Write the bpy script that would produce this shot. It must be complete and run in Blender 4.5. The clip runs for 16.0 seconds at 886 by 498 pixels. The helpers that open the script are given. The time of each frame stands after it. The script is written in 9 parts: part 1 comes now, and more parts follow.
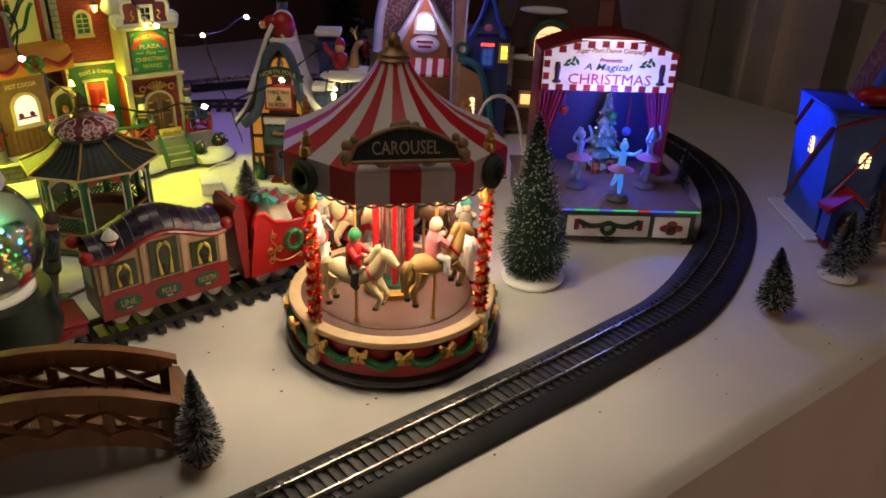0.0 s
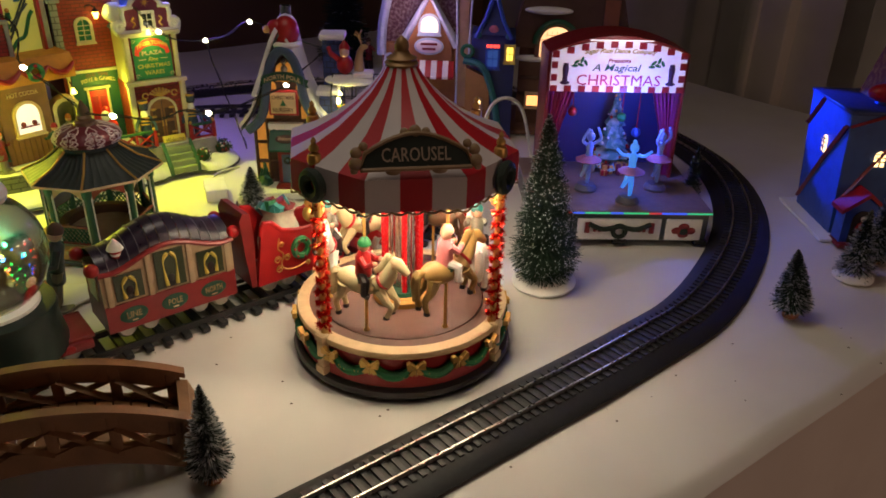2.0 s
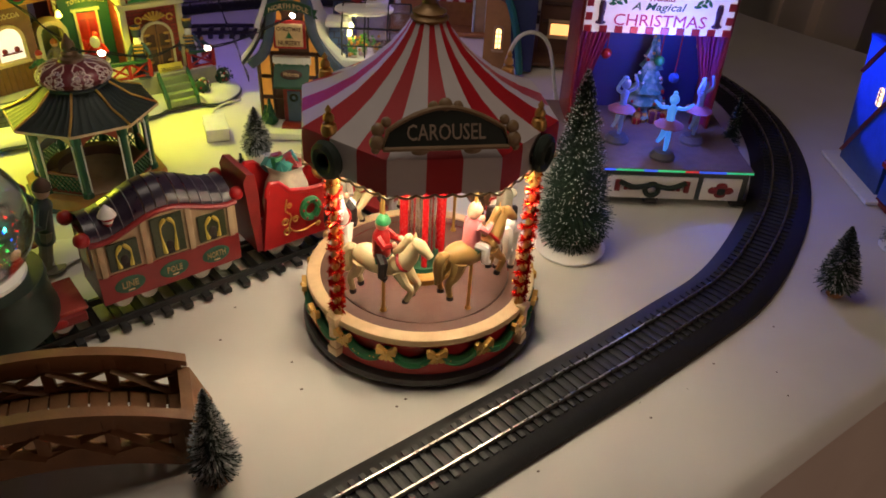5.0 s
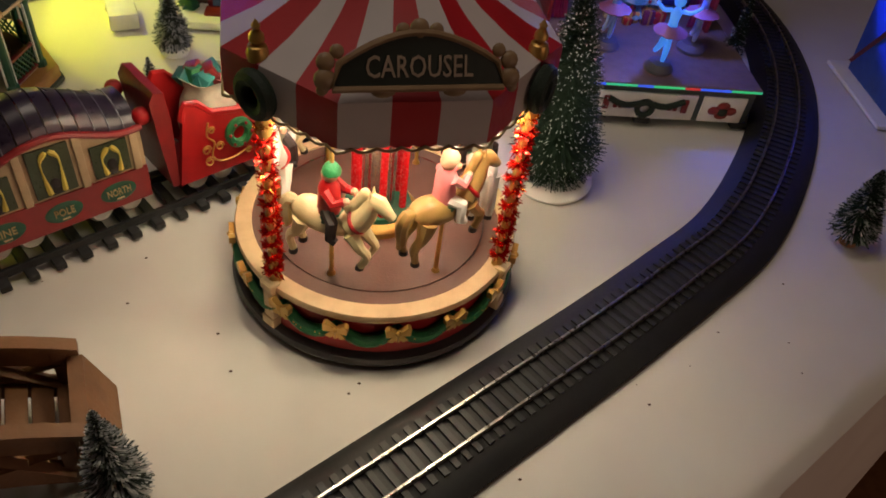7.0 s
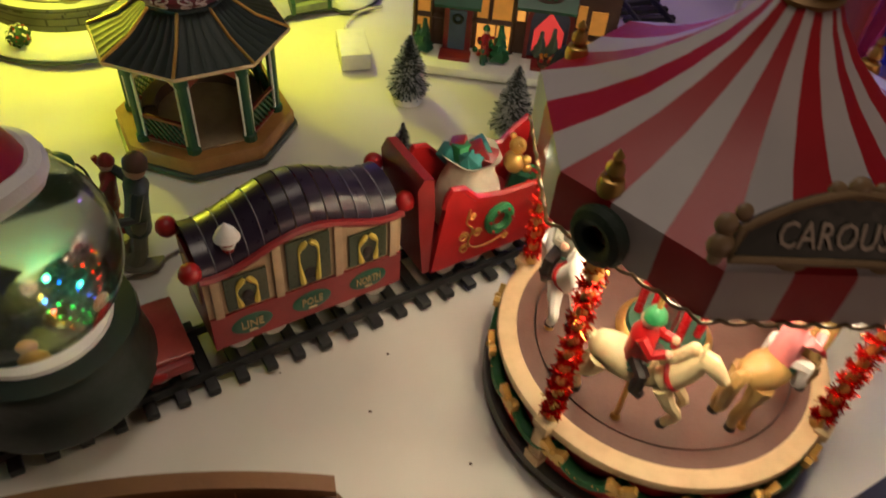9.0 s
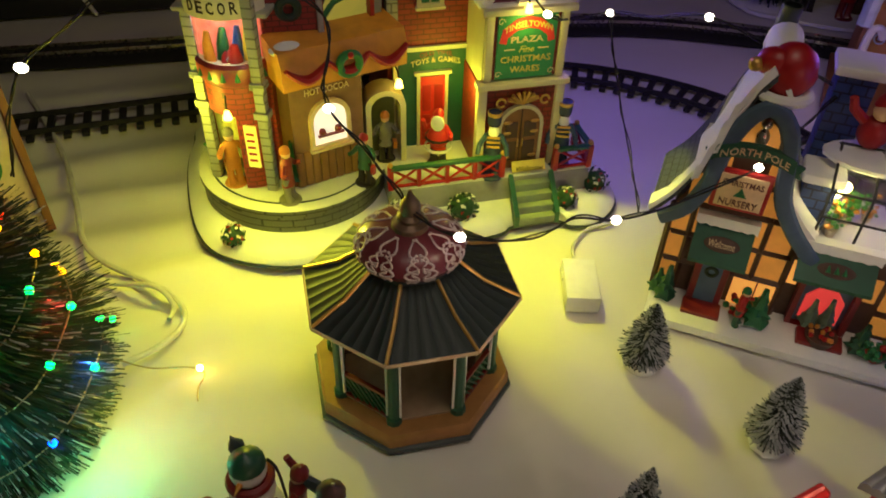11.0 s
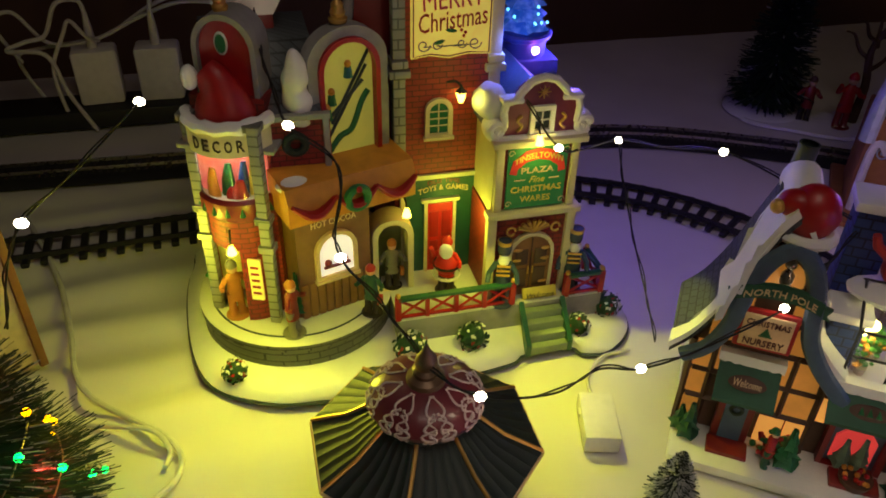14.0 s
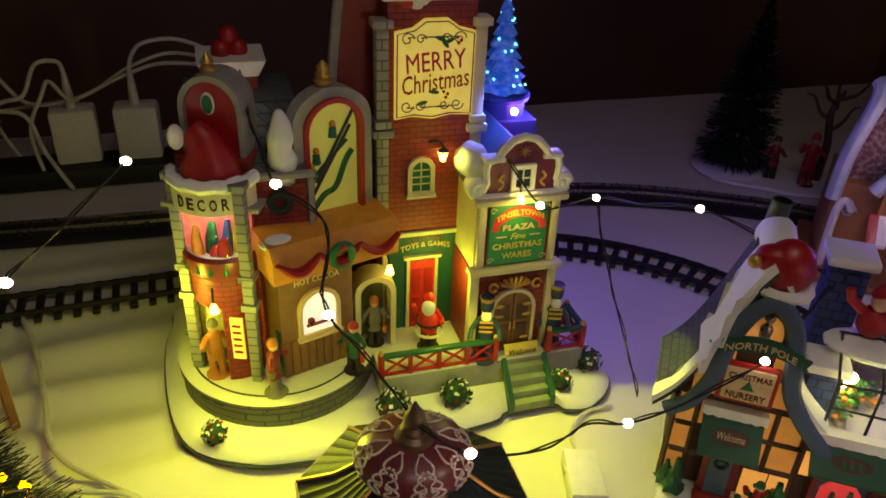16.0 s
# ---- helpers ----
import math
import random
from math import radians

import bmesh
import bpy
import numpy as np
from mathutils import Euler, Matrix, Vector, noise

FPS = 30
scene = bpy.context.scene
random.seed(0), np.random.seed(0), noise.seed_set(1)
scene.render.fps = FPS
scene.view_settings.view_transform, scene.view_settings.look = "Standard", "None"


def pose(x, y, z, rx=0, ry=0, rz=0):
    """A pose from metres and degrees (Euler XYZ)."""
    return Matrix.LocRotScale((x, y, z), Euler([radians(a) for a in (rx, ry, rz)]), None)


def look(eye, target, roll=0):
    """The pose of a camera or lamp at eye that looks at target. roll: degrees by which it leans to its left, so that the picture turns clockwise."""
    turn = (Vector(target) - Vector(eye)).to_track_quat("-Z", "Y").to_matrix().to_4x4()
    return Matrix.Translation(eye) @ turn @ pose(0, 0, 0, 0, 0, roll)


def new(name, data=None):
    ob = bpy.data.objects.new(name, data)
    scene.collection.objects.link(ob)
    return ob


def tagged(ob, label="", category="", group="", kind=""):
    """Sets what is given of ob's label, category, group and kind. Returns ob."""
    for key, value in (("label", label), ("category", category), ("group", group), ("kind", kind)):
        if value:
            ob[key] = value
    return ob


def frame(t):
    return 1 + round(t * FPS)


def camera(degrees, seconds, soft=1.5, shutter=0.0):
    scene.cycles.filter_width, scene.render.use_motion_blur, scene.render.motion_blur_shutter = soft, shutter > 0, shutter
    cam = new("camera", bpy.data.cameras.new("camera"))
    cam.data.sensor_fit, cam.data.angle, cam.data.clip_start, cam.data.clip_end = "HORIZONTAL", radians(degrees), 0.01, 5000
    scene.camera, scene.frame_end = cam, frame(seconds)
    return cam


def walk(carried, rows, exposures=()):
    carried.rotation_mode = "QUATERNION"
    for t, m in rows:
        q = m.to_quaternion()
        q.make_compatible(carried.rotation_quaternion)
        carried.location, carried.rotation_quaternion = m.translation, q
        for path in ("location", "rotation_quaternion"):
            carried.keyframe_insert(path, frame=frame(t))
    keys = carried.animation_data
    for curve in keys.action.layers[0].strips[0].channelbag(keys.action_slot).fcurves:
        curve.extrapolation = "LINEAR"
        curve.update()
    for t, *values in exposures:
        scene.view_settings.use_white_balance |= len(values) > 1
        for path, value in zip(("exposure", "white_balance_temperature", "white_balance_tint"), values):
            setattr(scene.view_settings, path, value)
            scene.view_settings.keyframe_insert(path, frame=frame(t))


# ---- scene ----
cam = camera(60.5, 16.0, soft=1.7, shutter=0.3)

# seconds, place, yaw, pitch, roll
PATH = [
    (0.0, -0.0499, -0.4736, 0.3067, -10.28, -27.00, 2.23),
    (0.5, -0.0566, -0.4648, 0.3049, -10.25, -26.92, 2.07),
    (1.0, -0.0511, -0.4583, 0.3044, -10.10, -27.01, 1.70),
    (1.5, -0.0470, -0.4632, 0.3079, -9.97, -27.06, 1.38),
    (2.0, -0.0534, -0.4622, 0.3060, -10.04, -26.96, 1.41),
    (2.5, -0.0592, -0.4607, 0.3053, -10.16, -26.94, 1.59),
    (3.0, -0.0615, -0.4659, 0.3086, -9.73, -26.79, 1.58),
    (3.5, -0.0656, -0.4551, 0.3192, -8.94, -27.31, 1.74),
    (4.0, -0.0547, -0.4402, 0.3223, -8.91, -29.38, 2.00),
    (6.5, -0.0674, -0.3233, 0.3142, -15.55, -41.25, 6.83),
    (7.0, -0.0532, -0.3007, 0.3011, -17.06, -43.48, 8.19),
    (7.5, -0.0514, -0.2818, 0.2900, -14.77, -45.40, 7.77),
    (8.0, -0.0543, -0.2710, 0.2957, -9.11, -46.74, 6.30),
    (8.5, -0.0933, -0.2518, 0.2946, -5.92, -45.71, 5.65),
    (9.0, -0.1178, -0.2115, 0.2943, -4.47, -44.85, 5.31),
    (9.5, -0.1215, -0.1606, 0.2979, 1.28, -44.51, 4.59),
    (10.0, -0.1392, -0.1259, 0.3129, 7.30, -43.36, 3.46),
    (12.5, -0.1800, -0.0576, 0.3378, 13.37, -37.62, 1.74),
    (13.0, -0.1798, -0.0555, 0.3396, 13.10, -36.94, 1.56),
    (13.5, -0.1827, -0.0538, 0.3392, 12.48, -35.76, 1.46),
    (14.0, -0.1872, -0.0542, 0.3472, 11.65, -34.51, 1.65),
    (14.5, -0.1891, -0.0537, 0.3518, 10.42, -33.02, 2.05),
    (15.0, -0.1919, -0.0503, 0.3524, 10.62, -32.05, 1.77),
    (15.5, -0.1897, -0.0543, 0.3555, 10.23, -31.15, 1.95),
    (16.0, -0.1939, -0.0587, 0.3484, 9.25, -30.10, 2.55),
]
walk(cam, [(t, pose(x, y, z, 90 + pitch, 0, yaw) @ pose(0, 0, 0, 0, 0, roll)) for t, x, y, z, yaw, pitch, roll in PATH],
     [(0.0, 0.1), (4.0, 0.08), (6.5, 0.0), (8.5, -0.08), (10.0, 0.0), (12.5, -0.25), (14.5, -0.35), (15.2, -0.38), (16.0, -0.15)])

# ---- world and large lights ----
world = bpy.data.worlds.new("night_room")
scene.world = world
world.use_nodes = True
world.node_tree.nodes["Background"].inputs[0].default_value = (0.55, 0.42, 0.34, 1)
world.node_tree.nodes["Background"].inputs[1].default_value = 0.011


def lamp(name, kind, at, watts, colour, size=0.005, aim=None, spot=None, blend=0.6):
    d = bpy.data.lights.new(name, kind)
    d.energy, d.color = watts, colour
    if kind == "AREA":
        d.shape, d.size = "DISK", size
    else:
        d.shadow_soft_size = size
    if spot:
        d.spot_size, d.spot_blend = radians(spot), blend
    ob = new(name, d)
    ob.matrix_world = look(at, aim) if aim else pose(*at)
    return ob


# dim warm overhead fill, added for the unseen light of the room
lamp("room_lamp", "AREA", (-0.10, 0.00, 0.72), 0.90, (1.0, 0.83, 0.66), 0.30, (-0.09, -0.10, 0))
# warm fill added behind the camera for drape and wall, source unseen
lamp("drape_fill", "AREA", (0.95, -1.3, 0.18), 2.3, (1.0, 0.62, 0.44), 0.5, (0.3, -0.15, -0.1))
# lamps inside the carousel canopy
for a in (-120, -60, 0, 60, 120, 180):
    lamp("carousel_lamp", "POINT", (0.0645 * math.cos(radians(a)), 0.0645 * math.sin(radians(a)), 0.1325), 0.178, (1.0, 0.87, 0.58), 0.008)
# yellow flood of the shop row
lamp("plaza_flood", "SPOT", (-0.206, 0.330, 0.150), 0.78, (0.90, 0.90, 0.05), 0.005, (-0.127, 0.286, 0.0), 64, 0.18)
lamp("plaza_flood", "SPOT", (-0.352, 0.254, 0.104), 0.42, (0.90, 0.90, 0.05), 0.006, (-0.330, 0.120, 0.0), 158, 0.5)
# fills added for the even yellow wash on the terrace, no lantern hangs here
lamp("plaza_terrace_fill", "SPOT", (-0.226, 0.318, 0.100), 0.22, (0.88, 0.92, 0.04), 0.006, (-0.240, 0.300, 0.0), 112, 0.5)
lamp("plaza_terrace_fill", "POINT", (-0.349, 0.246, 0.088), 0.12, (0.88, 0.92, 0.04), 0.006)
lamp("plaza_alcove_lamp", "POINT", (-0.412, 0.270, 0.085), 0.14, (0.90, 0.90, 0.05), 0.004)
lamp("decor_window_lamp", "POINT", (-0.3850, 0.2945, 0.1462), 0.014, (1.0, 0.86, 0.62), 0.0008)
lamp("plaza_porch_lamp", "POINT", (-0.258, 0.352, 0.088), 0.050, (0.88, 0.92, 0.06), 0.004)
lamp("corner_shop_lamp", "POINT", (-0.2118, 0.3470, 0.139), 0.022, (0.95, 0.85, 0.10), 0.003)
lamp("tower_lantern_lamp", "POINT", (-0.258, 0.352, 0.170), 0.010, (0.95, 0.85, 0.12), 0.004)
# blue lamp by the roof tree of the shop row
lamp("roof_tree_lamp", "POINT", (-0.205, 0.44, 0.178), 0.40, (0.22, 0.12, 1.0), 0.006)
# stage lamps
lamp("stage_sign_lamp", "POINT", (0.219, 0.165, 0.172), 0.030, (1.0, 0.92, 0.95), 0.012)
lamp("stage_blue_lamp", "POINT", (0.235, 0.165, 0.107), 0.30, (0.06, 0.14, 1.0), 0.01)
lamp("stage_white_lamp", "POINT", (0.21, 0.18, 0.112), 0.022, (1.0, 0.45, 0.62), 0.006)
# blue lamp that washes the gift house
lamp("gift_house_lamp", "SPOT", (0.345, 0.215, 0.140), 1.7, (0.01, 0.07, 1.0), 0.003, (0.422, 0.152, 0.092), 46, 0.2)
# lamp of the glasshouse
lamp("glasshouse_lamp", "POINT", (-0.030, 0.288, 0.0985), 0.045, (1.0, 0.86, 0.25), 0.004)
# lamp of the candy house
lamp("candy_house_lamp", "POINT", (0.085, 0.535, 0.130), 0.055, (1.0, 0.62, 0.80), 0.006)
# blue lamp behind the nursery
lamp("back_blue_lamp", "POINT", (0.045, 0.385, 0.165), 0.15, (0.32, 0.14, 1.0), 0.01)

# ---- materials ----
def mat(name, col, rough=0.5, metal=0.0, col2=None, scale=120.0, fine=900.0, bump=0.15, emit=0.0, glow=None, trans=0.0, coat=0.0, amount=0.5):
    m = bpy.data.materials.new(name)
    m.use_nodes = True
    nt = m.node_tree
    b = nt.nodes["Principled BSDF"]
    tc = nt.nodes.new("ShaderNodeTexCoord")
    n1, n2 = nt.nodes.new("ShaderNodeTexNoise"), nt.nodes.new("ShaderNodeTexNoise")
    n1.inputs["Scale"].default_value, n2.inputs["Scale"].default_value = scale, fine
    n1.inputs["Detail"].default_value, n2.inputs["Detail"].default_value = 4, 3
    for n in (n1, n2):
        nt.links.new(tc.outputs["Object"], n.inputs["Vector"])
    mix = nt.nodes.new("ShaderNodeMix")
    mix.data_type = "RGBA"
    mix.inputs[6].default_value = (*col, 1)
    c2 = col2 or tuple(c * 0.62 for c in col)
    mix.inputs[7].default_value = (*c2, 1)
    ramp = nt.nodes.new("ShaderNodeMapRange")
    ramp.inputs[1].default_value, ramp.inputs[2].default_value = 0.42, 0.72
    ramp.inputs[4].default_value = amount
    nt.links.new(n1.outputs[0], ramp.inputs[0])
    nt.links.new(ramp.outputs[0], mix.inputs[0])
    nt.links.new(mix.outputs[2], b.inputs["Base Color"])
    rr = nt.nodes.new("ShaderNodeMapRange")
    rr.inputs[3].default_value, rr.inputs[4].default_value = max(rough - 0.1, 0.02), min(rough + 0.12, 1)
    nt.links.new(n2.outputs[0], rr.inputs[0])
    nt.links.new(rr.outputs[0], b.inputs["Roughness"])
    b.inputs["Metallic"].default_value = metal
    b.inputs["Coat Weight"].default_value = coat
    b.inputs["Coat Roughness"].default_value = 0.2
    if bump:
        bp = nt.nodes.new("ShaderNodeBump")
        bp.inputs["Strength"].default_value = bump
        bp.inputs["Distance"].default_value = 0.0006
        nt.links.new(n2.outputs[0], bp.inputs["Height"])
        nt.links.new(bp.outputs[0], b.inputs["Normal"])
    if emit:
        b.inputs["Emission Color"].default_value = (*(glow or col), 1)
        b.inputs["Emission Strength"].default_value = emit
    if trans:
        b.inputs["Transmission Weight"].default_value = trans
    return m


def brick_mat(name, c1, c2, mortar, wide, high):
    m = mat(name, c1, 0.55)
    nt = m.node_tree
    b = nt.nodes["Principled BSDF"]
    tc = nt.nodes.new("ShaderNodeTexCoord")
    sep, com = nt.nodes.new("ShaderNodeSeparateXYZ"), nt.nodes.new("ShaderNodeCombineXYZ")
    add = nt.nodes.new("ShaderNodeMath")
    br = nt.nodes.new("ShaderNodeTexBrick")
    nt.links.new(tc.outputs["Object"], sep.inputs[0])
    nt.links.new(sep.outputs[0], add.inputs[0])
    nt.links.new(sep.outputs[1], add.inputs[1])
    nt.links.new(add.outputs[0], com.inputs[0])
    nt.links.new(sep.outputs[2], com.inputs[1])
    nt.links.new(com.outputs[0], br.inputs["Vector"])
    br.inputs["Color1"].default_value, br.inputs["Color2"].default_value, br.inputs["Mortar"].default_value = (*c1, 1), (*c2, 1), (*mortar, 1)
    br.inputs["Scale"].default_value, br.inputs["Brick Width"].default_value, br.inputs["Row Height"].default_value = 1.0, wide, high
    br.inputs["Mortar Size"].default_value = high * 0.09
    nt.links.new(br.outputs[0], b.inputs["Base Color"])
    bp = nt.nodes.new("ShaderNodeBump")
    bp.invert = True
    bp.inputs["Strength"].default_value, bp.inputs["Distance"].default_value = 0.8, 0.0008
    nt.links.new(br.outputs[1], bp.inputs["Height"])
    nt.links.new(bp.outputs[0], b.inputs["Normal"])
    return m


CLOTH = mat("white_felt_cloth", (0.74, 0.71, 0.67), 0.95, col2=(0.62, 0.58, 0.54), scale=9, fine=2200, bump=0.25, amount=0.6)
SNOW = mat("painted_snow", (0.80, 0.80, 0.78), 0.6, col2=(0.66, 0.68, 0.70), scale=60, fine=700, bump=0.3)
BLACK = mat("black_plastic", (0.014, 0.014, 0.015), 0.55, fine=500, bump=0.1)
TIE = mat("dark_grey_tie_plastic", (0.028, 0.028, 0.030), 0.5, fine=600)
STEEL = mat("nickel_rail", (0.55, 0.53, 0.50), 0.28, 1.0, fine=300)
RED = mat("red_glazed_paint", (0.36, 0.008, 0.010), 0.42, col2=(0.22, 0.005, 0.008), fine=400, bump=0.08, coat=0.08)
DKRED = mat("dark_red_paint", (0.20, 0.012, 0.014), 0.42, fine=400, bump=0.1, coat=0.2)
CREAM = mat("cream_paint", (0.70, 0.51, 0.29), 0.5, fine=400, col2=(0.54, 0.37, 0.20))
WHITE = mat("white_paint", (0.78, 0.76, 0.74), 0.5, fine=500, col2=(0.64, 0.62, 0.61))
GREEN = mat("dark_green_paint", (0.012, 0.085, 0.045), 0.45, fine=500, coat=0.2)
HOLLY = mat("holly_green_paint", (0.015, 0.16, 0.05), 0.5, fine=900, bump=0.6)
GOLD = mat("gold_paint", (0.60, 0.36, 0.10), 0.35, 0.6, fine=700)
BROWN = mat("brown_deck_paint", (0.16, 0.082, 0.064), 0.55, col2=(0.115, 0.056, 0.045), scale=80, fine=700)
WOOD = mat("stained_wood", (0.25, 0.115, 0.042), 0.6, col2=(0.13, 0.055, 0.02), scale=60, fine=500, bump=0.3)
DKWOOD = mat("dark_timber", (0.075, 0.035, 0.022), 0.6, fine=500, bump=0.3)
SLATE = mat("dark_slate_paint", (0.035, 0.05, 0.052), 0.45, fine=500, coat=0.2)
GREY = mat("grey_stone_paint", (0.30, 0.29, 0.28), 0.7, fine=400, bump=0.4)
BLUEGREY = mat("blue_grey_paint", (0.06, 0.10, 0.17), 0.5, fine=400, bump=0.2)
NAVY = mat("navy_paint", (0.02, 0.035, 0.14), 0.5, fine=400)
BLUE = mat("bright_blue_paint", (0.03, 0.09, 0.42), 0.5, fine=400)
TEAL = mat("teal_paint", (0.02, 0.16, 0.15), 0.5, fine=400)
ORANGE = mat("ochre_orange_paint", (0.62, 0.26, 0.03), 0.5, fine=400)
YELLOW = mat("yellow_paint", (0.70, 0.55, 0.10), 0.5, fine=400)
PINK = mat("pink_paint", (0.72, 0.22, 0.24), 0.5, fine=400)
SKIN = mat("painted_face", (0.62, 0.36, 0.24), 0.5)
DENIM = mat("dark_blue_cloth_paint", (0.03, 0.045, 0.10), 0.6)
TAN = mat("tan_paint", (0.42, 0.27, 0.13), 0.5)
OLIVE = mat("olive_grey_paint", (0.19, 0.18, 0.14), 0.6)
HORSE_CREAM = mat("cream_horse_paint", (0.62, 0.52, 0.30), 0.45, col2=(0.42, 0.30, 0.12), scale=70)
HORSE_GOLD = mat("golden_brown_horse_paint", (0.36, 0.22, 0.07), 0.4, col2=(0.22, 0.12, 0.035), scale=70)
HORSE_WHITE = mat("white_horse_paint", (0.70, 0.68, 0.64), 0.45, col2=(0.48, 0.44, 0.40), scale=70)
HORSE_BROWN = mat("dark_brown_horse_paint", (0.12, 0.06, 0.03), 0.45)
NEEDLE = mat("dark_green_bristle", (0.012, 0.035, 0.018), 0.7, bump=0)
NEEDLE2 = mat("grey_green_bristle", (0.035, 0.05, 0.042), 0.7, bump=0)
FROST = mat("frosted_tip", (0.44, 0.46, 0.48), 0.7, bump=0)
TINSEL = mat("red_foil_tinsel", (0.75, 0.03, 0.02), 0.22, 0.9, bump=0)
TINSEL_GOLD = mat("gold_foil_tinsel", (0.85, 0.42, 0.08), 0.22, 0.9, bump=0)
CORD = mat("white_cord_plastic", (0.66, 0.64, 0.60), 0.4)
WIRE = mat("black_wire", (0.01, 0.01, 0.01), 0.5)
BULB = mat("lit_white_led", (1, 0.9, 0.7), 0.3, emit=16, glow=(1.0, 0.88, 0.62), bump=0)
PANE_WARM = mat("lit_amber_pane", (0.75, 0.35, 0.08), 0.35, emit=0.7, glow=(1.0, 0.42, 0.08), bump=0.2)
PANE_DIM = mat("dim_amber_pane", (0.62, 0.30, 0.08), 0.35, emit=0.12, glow=(1.0, 0.42, 0.08), bump=0.2)
PANE_YELLOW = mat("lit_yellow_pane", (0.7, 0.6, 0.1), 0.35, emit=1.6, glow=(1.0, 0.72, 0.1), bump=0.2)
PANE_WHITE = mat("lit_white_pane", (0.8, 0.75, 0.65), 0.35, emit=0.75, glow=(1.0, 0.9, 0.75), bump=0.1)
GLASS = mat("clear_glass", (0.95, 0.95, 0.95), 0.03, trans=1.0, bump=0, amount=0.0)
DARKGLASS = mat("dark_window_glass", (0.02, 0.03, 0.03), 0.12, bump=0)
INK = mat("dark_ink", (0.02, 0.012, 0.012), 0.6, bump=0)
WALLBROWN = mat("brown_wall_paint", (0.17, 0.095, 0.055), 0.85, scale=4, fine=300)
PANELWHITE = mat("white_wood_panel", (0.62, 0.58, 0.53), 0.5, scale=8, fine=200, bump=0.1)
BRICK = brick_mat("red_brick_paint", (0.31, 0.028, 0.024), (0.23, 0.020, 0.020), (0.09, 0.015, 0.012), 0.0085, 0.0036)
STONE = brick_mat("dark_stone_course", (0.12, 0.12, 0.10), (0.09, 0.09, 0.08), (0.03, 0.03, 0.03), 0.014, 0.0055)
GREYBRICK = brick_mat("grey_quoin_course", (0.30, 0.29, 0.29), (0.25, 0.25, 0.26), (0.12, 0.12, 0.12), 0.011, 0.006)
ROOFTILE = brick_mat("grey_shingle", (0.075, 0.085, 0.095), (0.055, 0.065, 0.075), (0.02, 0.022, 0.025), 0.007, 0.005)
PURPLE = mat("plum_paint", (0.16, 0.02, 0.06), 0.45, fine=400)


# ---- shape helpers ----
def place(bm, verts, m):
    if m is not None:
        bmesh.ops.transform(bm, matrix=m, verts=verts)


def tint(verts, mi):
    if mi:
        for f in {f for v in verts for f in v.link_faces}:
            f.material_index = mi


def box(bm, x, y, z, sx, sy, sz, m=None, mi=0, bev=0.0):
    """A box centred at x, y and standing on z."""
    t = bmesh.new() if bev else bm
    vs = bmesh.ops.create_cube(t, size=1)["verts"]
    bmesh.ops.transform(t, matrix=Matrix.Translation((x, y, z + sz / 2)) @ Matrix.Diagonal((sx, sy, sz, 1)), verts=vs)
    if bev:
        bmesh.ops.bevel(t, geom=t.edges[:], offset=bev, segments=2, affect="EDGES", profile=0.5)
        me = bpy.data.meshes.new("tmp")
        t.to_mesh(me)
        t.free()
        n = len(bm.verts)
        bm.from_mesh(me)
        bpy.data.meshes.remove(me)
        bm.verts.ensure_lookup_table()
        vs = bm.verts[n:]
    tint(vs, mi)
    place(bm, vs, m)
    return bm


def cone(bm, r1, r2, h, x=0, y=0, z=0, n=14, m=None, mi=0):
    vs = bmesh.ops.create_cone(bm, cap_ends=True, segments=n, radius1=r1, radius2=r2, depth=h)["verts"]
    bmesh.ops.translate(bm, vec=(x, y, z + h / 2), verts=vs)
    tint(vs, mi)
    place(bm, vs, m)
    return bm


def ball(bm, r, x=0, y=0, z=0, sx=1, sy=1, sz=1, n=12, m=None, mi=0):
    vs = bmesh.ops.create_uvsphere(bm, u_segments=n, v_segments=max(6, n * 2 // 3), radius=r)["verts"]
    bmesh.ops.transform(bm, matrix=Matrix.Translation((x, y, z)) @ Matrix.Diagonal((sx, sy, sz, 1)), verts=vs)
    tint(vs, mi)
    place(bm, vs, m)
    return bm


def lathe(bm, prof, n=32, mi=0, a0=0.0, a1=360.0, m=None, wave=None):
    """Turns a profile of (radius, height) about z."""
    full = abs(a1 - a0 - 360) < 1e-6
    cols = n if full else n + 1
    rings = []
    for i in range(cols):
        a = radians(a0 + (a1 - a0) * i / n)
        k = wave(a) if wave else 1.0
        rings.append([bm.verts.new((r * k * math.cos(a), r * k * math.sin(a), z)) for r, z in prof])
    for i in range(n):
        p, q = rings[i], rings[(i + 1) % cols]
        for j in range(len(prof) - 1):
            try:
                f = bm.faces.new((p[j], q[j], q[j + 1], p[j + 1]))
                f.material_index = mi
            except ValueError:
                pass
    vs = [v for r in rings for v in r]
    place(bm, vs, m)
    return bm


